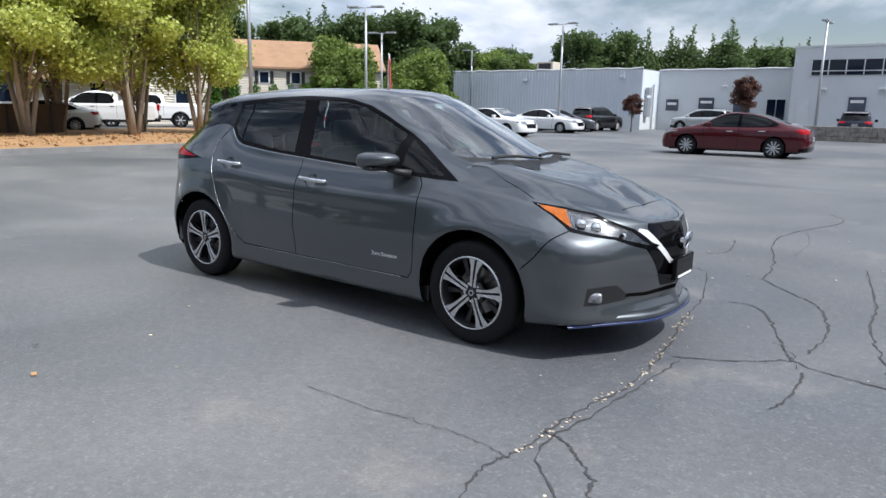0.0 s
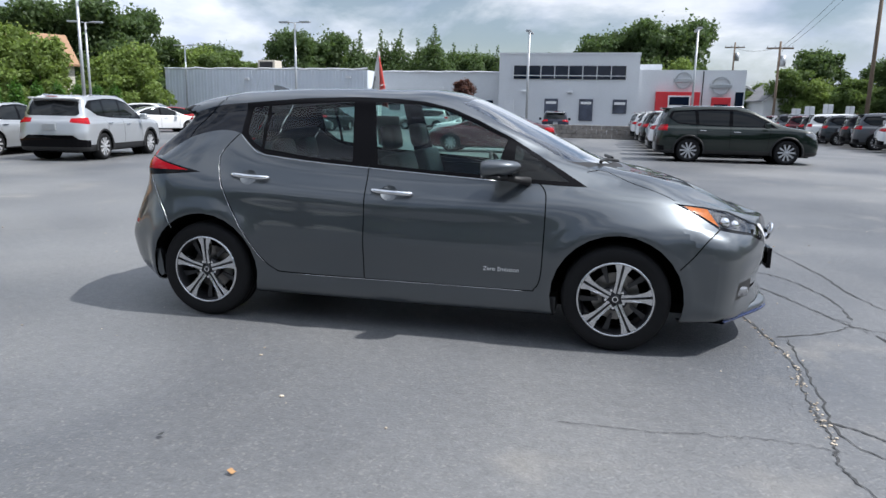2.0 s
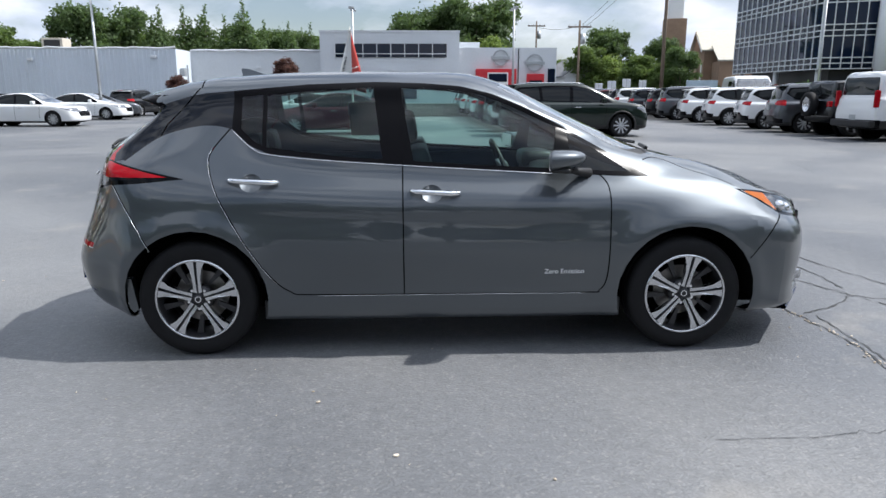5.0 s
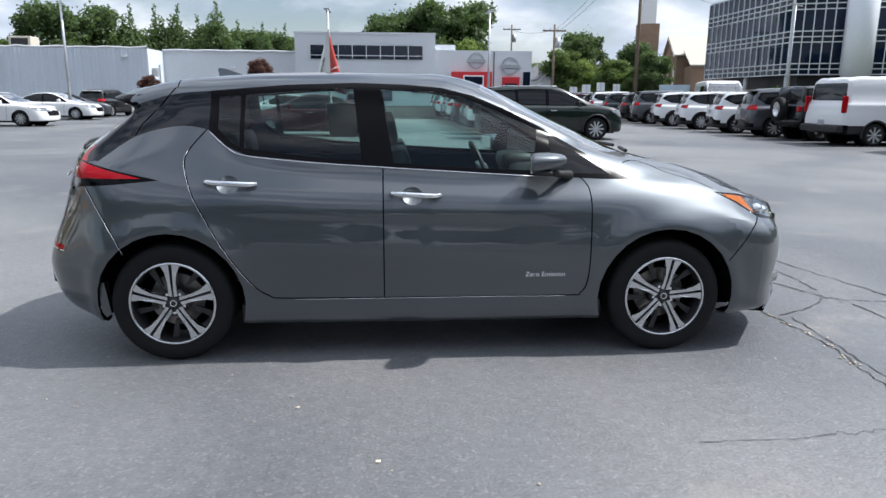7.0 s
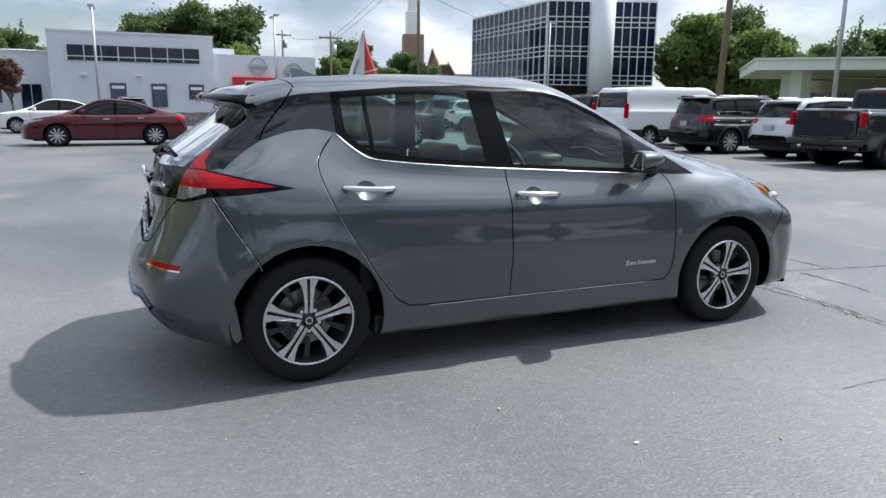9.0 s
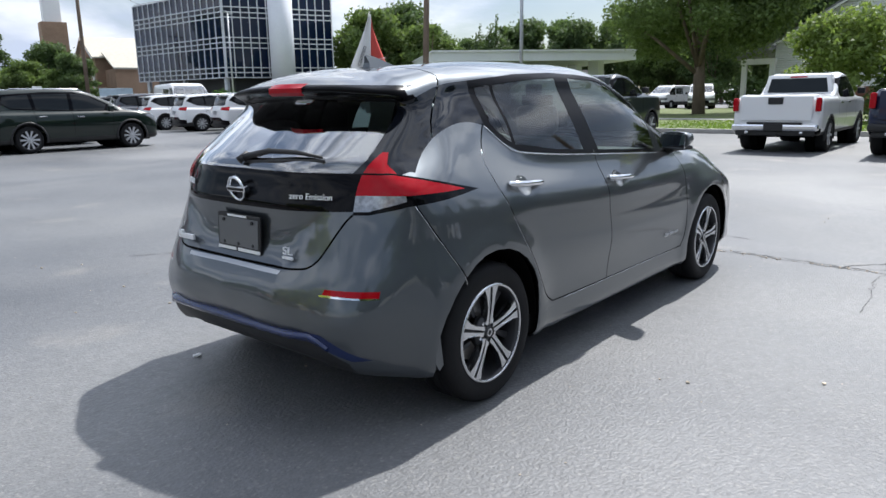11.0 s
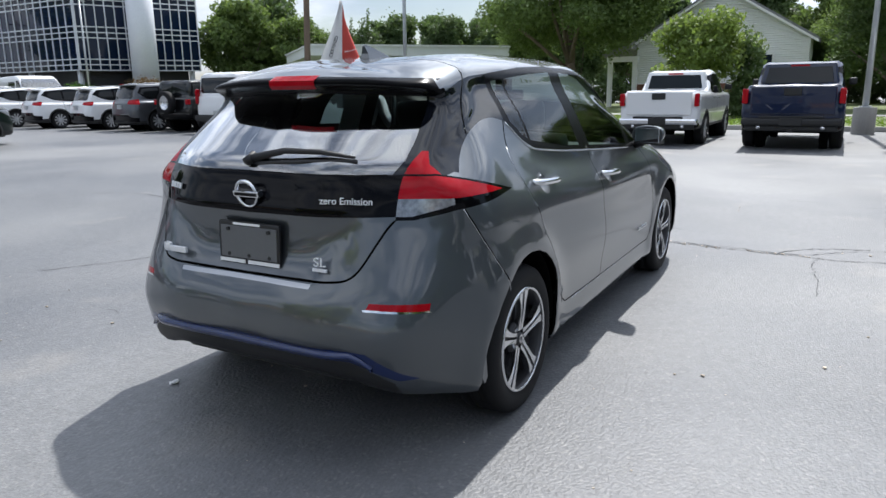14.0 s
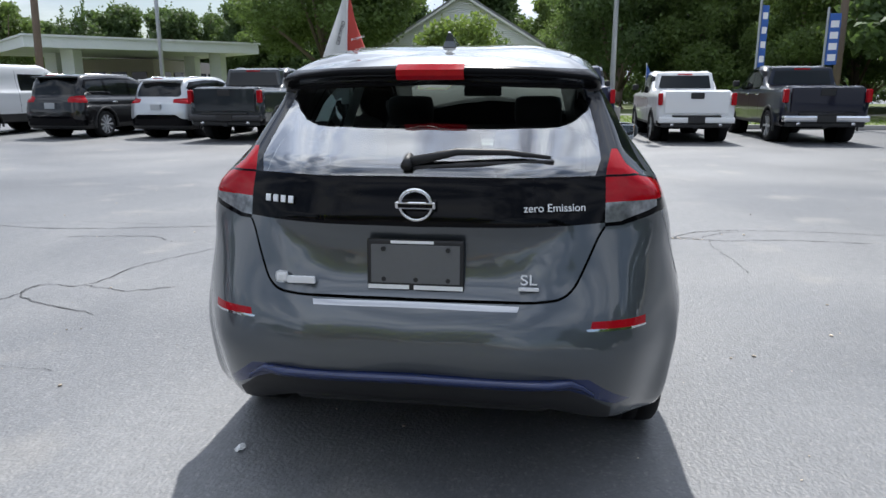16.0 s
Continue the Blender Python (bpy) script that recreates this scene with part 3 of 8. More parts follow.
F_FOG = [(.74, .445), (.62, .450), (.55, .445), (.43, .362), (.47, .345), (.60, .338), (.74, .340)]
F_LIP = [(0, .222), (.9, .222), (.9, .2), (0, .2)]
T_SCREEN = [(.37, -.01), (.345, .40), (.32, .46), (.40, .475), (.62, .505), (.97, .555), (1.08, .54), (1.19, .40), (1.27, .20), (1.295, -.01)]
T_COWL = [(1.0, .58), (1.08, .54), (1.19, .40), (1.27, .20), (1.295, -.01), (1.37, -.01), (1.35, .18), (1.25, .42), (1.15, .575)]
T_BONNET = smooth_line([(1.14, .63), (1.25, .565), (1.45, .635), (1.66, .69)], 3)
T_LID = [(2.044, -0.01), (2.044, 0.3)]
T_LID2 = smooth_line([(2.13, 0.3), (2.199, 0.22), (2.242, 0.1), (2.25, -0.01)], 3)
T_ROOFGAP = [(-1.38, -.01), (-1.37, .30), (-1.34, .47), (-1.33, .55)]
G_HATCHSIDE = [(-1.34, 1.45), (-1.40, 1.37), (-1.50, 1.26), (-1.53, 1.20)]


HANDLES = [[(hx + .058 * math.cos(2 * math.pi * k / 20), hz + .046 * math.sin(2 * math.pi * k / 20)) for k in range(20)] for hx, hz in ((-1.035, .955), (-.068, .893))]


def on_side(f):
    return f.calc_center_median().y > 0.45


def on_rear(f):
    return f.calc_center_median().x < -1.5 and f.normal.x < -0.15


def on_nose(f):
    c = f.calc_center_median()
    return c.x > 1.84 and f.normal.x > 0.2


def on_top(f):
    return f.normal.z > 0.2


GW = 0.007
for a in ARCH:
    cut(lb, a, "y", on_side)
for o in (CPANEL, DLO, W_QUARTER, W_REAR, W_FRONT, W_SAIL):
    cut(lb, o, "y", on_side)
cut(lb, TAIL_IN, "y", lambda f: on_side(f) and f.calc_center_median().x < -1.37)
cut(lb, [(-2.2, .988), (-1.40, .988)], "y", lambda f: on_side(f) and f.calc_center_median().x < -1.42, closed=False)
cut(lb, [(-1.795, .90), (-1.795, 1.08)], "y", lambda f: on_side(f) and -1.9 < f.calc_center_median().x < -1.7, closed=False)
for h in HANDLES:
    cut(lb, h, "y", on_side)
cut(lb, TAIL, "y", lambda f: on_side(f) and f.calc_center_median().x < -1.37)
for o in (G_DOORS, G_BPILLAR, G_REARBUMPER, G_FRONTBUMPER, G_HATCHSIDE):
    cut(lb, ribbon(o, GW), "y", on_side)
cut(lb, HEADLAMP, "y", lambda f: f.calc_center_median().x > 1.6)
cut(lb, HEAD_IN, "y", lambda f: f.calc_center_median().x > 1.6)
cut(lb, AMBER, "y", lambda f: f.calc_center_median().x > 1.6)
cut(lb, SILLTOP, "y", on_side, closed=False)
for o in (R_GLASS, R_SWOOSH, R_BLACKBAND, R_STRIP, R_REFLECT, R_REFLCHROME, R_BLUE, R_DIFFUSER):
    cut(lb, o, "x", on_rear)
cut(lb, ribbon(R_HATCHGAP, 0.008), "x", on_rear)
cut(lb, [(-.1, 1.434), (.9, 1.405)], "x", on_rear, closed=False)

for o in (F_GRILLE, F_CHROME, F_BLACK, F_SLOT, F_FOG, F_LIP):
    cut(lb, o, "x", on_nose)
cut(lb, T_SCREEN, "z", lambda f: on_top(f) and 0.2 < f.calc_center_median().x < 1.5)
cut(lb, T_COWL, "z", lambda f: on_top(f) and 0.9 < f.calc_center_median().x < 1.5)
for o in (T_BONNET, T_LID, T_LID2):
    cut(lb, ribbon(o, GW * 0.8), "z", lambda f: on_top(f) and f.calc_center_median().x > 1.0)
cut(lb, ribbon(T_ROOFGAP, GW), "z", lambda f: on_top(f) and f.calc_center_median().x < -1.0)
lb.normal_update()
L_GAPS_Y = [ribbon(o, GW) for o in (G_DOORS, G_BPILLAR, G_REARBUMPER, G_FRONTBUMPER, G_HATCHSIDE)]
L_GAP_HATCH = ribbon(R_HATCHGAP, 0.008)
L_GAPS_Z = [ribbon(o, GW * 0.8) for o in (T_BONNET, T_LID, T_LID2)]
L_GAP_ROOF = ribbon(T_ROOFGAP, GW)
DOORS_ALL = G_DOORS + [(.86, 1.06), (-1.1, 1.3)]


def interp_line(pts, x):
    return float(np.interp(x, [p[0] for p in pts], [p[1] for p in pts]))


def leaf_kind(f):
    c, n = f.calc_center_median(), f.normal
    xz, yz, xy = (c.x, c.z), (c.y, c.z), (c.x, c.y)
    side = c.y > 0.45
    if side and (inside(xz, ARCH[0]) or inside(xz, ARCH[1])):
        return None
    if side and any(inside(xz, g) for g in HANDLES):
        return None
    if side and any(inside(xz, g) for g in L_GAPS_Y):
        return None
    rear = c.x < -1.5 and n.x < -0.15
    if rear and inside(yz, L_GAP_HATCH):
        return None
    if n.z > 0.2 and c.x > 1.0 and any(inside(xy, g) for g in L_GAPS_Z):
        return None
    if n.z > 0.2 and c.x < -1.0 and inside(xy, L_GAP_ROOF):
        return None
    if side and c.x < -1.37 and inside(xz, TAIL) and (not rear or c.y > 0.6):
        if not inside(xz, TAIL_IN):
            return "tail_surround"
        return "tail_red" if c.z > 0.988 else "tail_clear" if c.x < -1.795 else "tail_surround"
    if c.x < -1.5 and inside(yz, R_SWOOSH) and n.x < -0.36:
        return "tail_red"
    if rear and c.z > 0.5:
        if inside(yz, R_GLASS) and c.z > 1.07:
            return "rear_window"
        if inside(yz, R_BLACKBAND):
            return "tailgate_band"
    if side:
        for k, w in (("quarter_window", W_QUARTER), ("rear_door_window", W_REAR), ("front_door_window", W_FRONT), ("sail_window", W_SAIL)):
            if inside(xz, w):
                return k
        if inside(xz, DLO):
            return "window_frame"
        if c.x < -1.15 and max(1.068, interp_line(QTR, c.x)) < c.z < interp_line(ROOFLINE[::-1], c.x):
            return "pillar_panel"
    if c.x > 1.6 and inside(xz, HEADLAMP) and c.y > 0.25:
        if not inside(xz, HEAD_IN):
            return "headlamp_surround"
        return "headlamp_amber" if inside(xz, AMBER) else "headlamp"
    if rear:
        for k, o in (("reflector", R_REFLECT), ("reflector_trim", R_REFLCHROME), ("sill_strip", R_STRIP), ("blue_strip", R_BLUE), ("diffuser", R_DIFFUSER)):
            if inside(yz, o):
                return k
        if inside(yz, R_SWOOSH):
            return "spoiler_under"
        if c.z > 1.066 and c.z < 1.434 - 0.029 * (c.y + 0.1) and c.x < -1.42 and not (side and c.x > -1.73 and c.z < interp_line(QTR, c.x)):
            return "spoiler_under"
        if c.z < 1.07 and c.z > 0.69 and c.y < 0.6 and inside(yz, [(0, 1.2)] + [(.6, 1.2)] + R_HATCHGAP):
            return "tailgate"
    if c.x > 1.84 and n.x > 0.2:
        for k, o in (("grille", F_GRILLE), ("grille_surround", F_CHROME), ("intake", F_BLACK), ("intake_slot", F_SLOT), ("fog_recess", F_FOG)):
            if inside(yz, o) and (k != "grille" or c.z < 0.79 and n.x > 0.55):
                return k
        if c.z < 0.222:
            return "front_blue_lip"
    if n.z > 0.2 and 0.2 < c.x < 1.45:
        if inside(xy, T_SCREEN):
            return "windscreen"
        if inside(xy, T_COWL):
            return "cowl"
    if side and -1.1 < c.x < 1.1 and c.z < 0.315:
        return "sill"
    if side and inside(xz, DOORS_ALL) and c.z > 0.33:
        return "rear_door" if c.x < -0.223 else "front_door"
    if 1.2 < c.z < 1.43 and c.x < -1.5 and n.z < 0.15:
        return "spoiler_under"
    if c.z > 1.25 and c.x < -1.36:
        return "spoiler"
    if c.x < 0.5 and c.z > 1.2:
        return "roof"
    if c.x < -1.55 and c.z < 0.95 and not (side and c.x > -1.76 and c.x > -1.765 + (0.945 - c.z) * 0.6):
        return "rear_bumper"
    if c.x > 1.0 and n.z > 0.2 and c.z > 0.76:
        yb = 0.565 + (c.x - 1.25) * 0.30 if c.x < 1.66 else 0.69
        if c.y < yb and (c.x < 1.66 or not side or c.y < 0.6):
            return "bonnet"
    if c.x > 1.7 and (c.x > 1.915 or (0.75 - c.z) * 1.15 < c.x - 1.70 - 0.0 and c.z < 0.75):
        return "front_bumper"
    if c.z < 0.215:
        return "underside"
    return "wing_front" if c.x > 0 else "wing_rear"


lk = split(lb, None, leaf_kind)
L_MATS = {
    "roof": (M_LEAF, ""), "bonnet": (M_LEAF, ""), "windscreen": (M_WS, "clear windscreen"), "cowl": (M_BLACK, "black plastic cowl"),
    "tailgate": (M_LEAF, ""), "tailgate_band": (M_BLACKGLOSS, "gloss black band"), "rear_window": (M_GLASSREAR, "dark tinted rear window"),
    "rear_bumper": (M_LEAF, ""), "front_bumper": (M_LEAF, ""), "spoiler": (M_LEAF, ""), "spoiler_under": (M_BLACKSATIN, "gloss black underside of the spoiler"),
    "grille": (M_BLACKGLOSS, "gloss black grille"), "grille_surround": (M_LETTER, "chrome V surround"), "intake": (M_BLACKGLOSS, "black intake"),
    "intake_slot": (M_VOID, "dark slot"), "front_blue_lip": (M_BLUE, "dark blue lip"), "blue_strip": (M_BLUE, "dark blue strip"),
    "diffuser": (M_BLACK, "black plastic diffuser"), "sill_strip": (M_SILL, "chrome sill strip"),
    }
L_SIDE = {
    "front_door": (M_LEAF, ""), "rear_door": (M_LEAF, ""), "wing_front": (M_LEAF, ""), "wing_rear": (M_LEAF, ""), "sill": (M_LEAF, ""),
    "window_frame": (M_BLACKSATIN, "gloss black window frame"), "pillar_panel": (M_PILLAR, "gloss black rear pillar"),
    "fog_recess": (M_BLACK, "black fog lamp recess"), "underside": (M_BLACK, "black underside"), "tail_surround": (M_BLACKGLOSS, "black tail lamp surround"), "quarter_window": (M_GLASSSIDE, "tinted pane"), "rear_door_window": (M_GLASSSIDE, "tinted pane"), "front_door_window": (M_GLASS, "green tinted pane"), "sail_window": (M_GLASSDARK, "small dark pane"),
    "tail_red": (M_RED, "red tail lamp lens"), "tail_clear": (M_CLEAR, "clear reversing lens"), "headlamp": (M_LENS, "clear headlamp"), "headlamp_amber": (M_AMBER, "amber indicator lens"),
    "headlamp_surround": (M_BLACKGLOSS, "black headlamp edge"), "reflector": (M_RED, "red reflector"), "reflector_trim": (M_CHROME, "thin chrome trim"),
}
for k, faces in lk.items():
    if k in L_MATS:
        part(k, both(faces), L_MATS[k][0], leaf, L_MATS[k][1], smooth=True)
    elif k in L_SIDE:
        for flip in (True, False):
            o = part(k, take(faces, flip), L_SIDE[k][0], leaf, L_SIDE[k][1], smooth=True)
            if k == "headlamp":
                rb = take(faces, flip)
                rb.normal_update()
                for v in rb.verts:
                    v.co -= v.normal * 0.009
                part("lamp_reflector", rb, M_REFL, leaf, "bright stepped reflector behind the lens", smooth=True)
# dark backing behind the panel gaps, a finger inside the skin
inner = [f for f in lb.faces if f.calc_center_median().z < 1.0 and not any(inside((f.calc_center_median().x, f.calc_center_median().z), h) for h in HANDLES) and not (f.calc_center_median().y > 0.45 and (inside((f.calc_center_median().x, f.calc_center_median().z), ARCH[0]) or inside((f.calc_center_median().x, f.calc_center_median().z), ARCH[1])))]
ib = both(inner)
for v in ib.verts:
    v.co -= v.normal * 0.012
part("inner_body", ib, M_VOID, leaf, "dark inner body")
skin_tree = BVHTree.FromBMesh(lb)


def skin_at(x, z):
    """The point of the skin's side at a length and a height."""
    hit = skin_tree.ray_cast(Vector((x, 1.5, z)), Vector((0, -1, 0)))[0]
    return hit if hit else Vector((x, .8, z))


lb.free()

# ---- wheels ----
def wheel_leaf(parent, x, side, turn):
    """Seventeen-inch machined wheel with five broad slotted spokes; its outer face looks along side."""
    w = thing("wheel", "", "")
    del_keys = [k for k in ("label", "category") if k in w]
    for k in del_keys:
        del w[k]
    w.parent = parent
    w.matrix_local = Matrix.Translation((x, side * 0.765, 0.322)) @ Matrix.Rotation(0 if side < 0 else math.pi, 4, "Z") @ Matrix.Rotation(radians(turn), 4, "Y")
    # outer face is at negative y of the wheel's own frame
    part("tyre", spun([(.228, -.098), (.245, -.106), (.275, -.108), (.300, -.103), (.315, -.090), (.322, -.065), (.3225, -.03), (.318, -.028), (.318, -.022), (.3225, -.02), (.3225, .02), (.318, .022), (.318, .028), (.3225, .03), (.322, .07), (.30, .10), (.245, .106), (.228, .098)], 64), M_TYRE, w, "black low-profile tyre", smooth=True)
    part("rim", spun([(.228, -.100), (.222, -.106), (.216, -.104), (.210, -.085), (.205, -.02), (.205, .09), (.226, .098)], 56), M_RIMDARK, w, "dark alloy rim", smooth=True)
    part("rim_edge", spun([(.2285, -.1015), (.224, -.1075), (.217, -.1065), (.2155, -.1025)], 64), M_SILVER, w, "bright machined edge", smooth=True)
    part("brake_disc", spun([(.06, .0), (.145, .0), (.145, .015), (.06, .015)], 32), M_DISC, w, "grey brake disc")
    part("brake_drum", spun([(.0, .03), (.19, .03), (.19, .045), (0, .045)], 24), M_VOID, w)
    for k in range(5):
        a = 2 * math.pi * k / 5
        rot = Matrix.Rotation(a, 4, "Y")
        for s in (-1, 1):
            o = [(.035, s * .004), (.075, s * .0055), (.14, s * .0065), (.205, s * .008), (.2195, s * .009), (.2165, s * .052), (.205, s * .0475), (.17, s * .031), (.12, s * .0225), (.075, s * .0215), (.04, s * .024)]
            bm = prism([(p[0], p[1]) for p in (o if s > 0 else o[::-1])], -.094, -.066)
            for v in bm.verts:
                r = math.hypot(v.co.x, v.co.z)
                v.co.y += 0.016 * max(0, 1 - r / .12) - 0.006 * (r / .22)
            bmesh.ops.transform(bm, matrix=rot, verts=bm.verts)
            part("spoke", bm, M_SILVER, w, "machined silver spoke")
        bm = prism([(.06, -.012), (.21, -.03), (.21, .03), (.06, .012)], -.070, -.05)
        bmesh.ops.transform(bm, matrix=rot, verts=bm.verts)
        part("spoke_back", bm, M_RIMDARK, w)
        bm = prism([(.10, -.006), (.205, -.03), (.205, .006), (.10, .01)], -.050, -.03)
        bmesh.ops.transform(bm, matrix=Matrix.Rotation(a + math.pi / 5, 4, "Y"), verts=bm.verts)
        part("spoke_back", bm, M_RIMDARK, w)
        bm = spun([(0, -.078), (.008, -.078), (.009, -.06), (0, -.06)], 10)
        bmesh.ops.transform(bm, matrix=Matrix.Rotation(a + math.pi / 5, 4, "Y") @ Matrix.Translation((.057, 0, 0)), verts=bm.verts)
        part("wheel_nut", bm, M_CHROME, w)
    part("hub", spun([(0, -.075), (.075, -.070), (.08, -.04), (0, -.04)], 24), M_RIMDARK, w, smooth=True)
    cap = part("hub_cap", spun([(0, -.088), (.024, -.087), (.029, -.080), (.030, -.065), (0, -.065)], 24), M_RIMDARK, w, "dark cap with a chrome ring", smooth=True)
    part("cap_ring", spun([(.013, -.0895), (.018, -.0895), (.018, -.087), (.013, -.087)], 20, close=True), M_CHROME, cap)
    return w


for wx, turn in ((-1.35, -18), (1.35, -8)):
    for side in (-1, 1):
        wheel_leaf(leaf, wx, side, turn)
        # wheel housing
        bm = bmesh.new()
        n = 20
        rows = []
        for k in range(n + 1):
            t = radians(-4 + 188 * k / n)
            rows.append([bm.verts.new((wx + 0.395 * math.cos(t), side * yy, max(0.325 + 0.395 * math.sin(t), .12))) for yy in (.50, .68, .850)])
        for a, b in zip(rows, rows[1:]):
            for i in range(2):
                bm.faces.new((a[i], b[i], b[i + 1], a[i + 1]))
        part("wheel_housing", bm, M_VOID, leaf, "black wheel housing")
part("underbody", boxed(-1.6, 2.0, -.62, .62, .20, .27, .02), M_VOID, leaf, "black underbody")
part("inner_bulkhead", boxed(-1.75, 2.1, -.5, .5, .27, .62, .02), M_VOID, leaf)
for side in (-1, 1):
    part("sill_board", boxed(-1.0, 1.0, side * .60, side * .82, .19, .30, .015), M_BLACK, leaf)
    # mud flap and rear bumper corner
    part("mud_flap", prism([(-1.735, .45), (-1.70, .44), (-1.675, .27), (-1.70, .25), (-1.722, .28)], side * .80, side * .852), M_LEAF, leaf, "grey mud flap")

# ---- cabin ----
part("cabin_floor", boxed(-1.3, 1.05, -.68, .68, .30, .36), M_VOID, leaf)
part("parcel_shelf", boxed(-1.78, -1.12, -.56, .56, .90, .94, .01), M_SEAT, leaf, "black parcel cover")
for side in (-1, 1):
    part("door_lining", boxed(-1.05, .95, side * .70, side * .73, .40, 1.0, .02), M_SEAT, leaf)


def seat(x, y, w, low=0.0):
    s = part("seat_base", boxed(x - .05, x + .48, y - w / 2, y + w / 2, .42, .58 - low * .5, .05), M_SEAT, leaf, "black leather seat", smooth=True)
    bm = boxed(-.07, .07, y - w / 2, y + w / 2, 0, .64 - low, .055)
    bmesh.ops.transform(bm, matrix=Matrix.Translation((x, 0, .50)) @ Matrix.Rotation(radians(-16), 4, "Y"), verts=bm.verts)
    part("seat_back", bm, M_SEAT, leaf, "black leather seat back", smooth=True)
    bm = boxed(-.05, .05, y - .13, y + .13, .0, .17, .045)
    bmesh.ops.transform(bm, matrix=Matrix.Translation((x - .2, 0, 1.14 - low)) @ Matrix.Rotation(radians(-10), 4, "Y"), verts=bm.verts)
    h = part("headrest", bm, M_SEAT, leaf, "black headrest", smooth=True)


seat(.02, -.36, .50)
seat(.02, .36, .50)
for y in (-.42, 0, .42):
    seat(-.95, y, .395, .13)
bm = boxed(.62, 1.15, -.68, .68, .66, .98, .07)
part("dashboard", bm, M_SEAT, leaf, "black dashboard", smooth=True)
part("instrument_hood", boxed(.58, .80, .20, .54, .92, 1.04, .05), M_SEAT, leaf, smooth=True)
part("centre_console", boxed(-.1, .7, -.11, .11, .40, .66, .04), M_SEAT, leaf)
bm = bmesh.new()
rs = []
for k in range(28):
    t = 2 * math.pi * k / 28
    rs.append(Vector((0, .185 * math.cos(t), .185 * math.sin(t))))
tube(bm, rs + rs[:1], .016, 8, cap=False)
bmesh.ops.transform(bm, matrix=Matrix.Translation((.46, .37, .93)) @ Matrix.Rotation(radians(-24), 4, "Y"), verts=bm.verts)
part("steering_wheel", bm, M_SEAT, leaf, "black steering wheel with silver inlay", smooth=True)
bm = boxed(-.02, .03, -.17, .17, -.03, .03, .012)
box(bm, -.02, .02, -.025, .025, -.17, .0, .01)
bmesh.ops.transform(bm, matrix=Matrix.Translation((.46, .37, .93)) @ Matrix.Rotation(radians(-24), 4, "Y"), verts=bm.verts)
part("steering_spokes", bm, M_GALV, leaf, "grey steering wheel spokes")
part("room_mirror", boxed(.36, .39, -.12, .12, 1.30, 1.37, .012), M_BLACK, leaf, "black room mirror")
part("sun_visor_band", boxed(.30, .36, -.05, .05, 1.36, 1.44, .01), M_BLACK, leaf)
bm = boxed(-.62, -.42, 0, .002, 1.12, 1.36)
for v in bm.verts:
    v.co.y += .655 - (v.co.z - 1.12) * .36
part("window_sticker", bm, M_WHITE, leaf, "white price sheet in the far window")

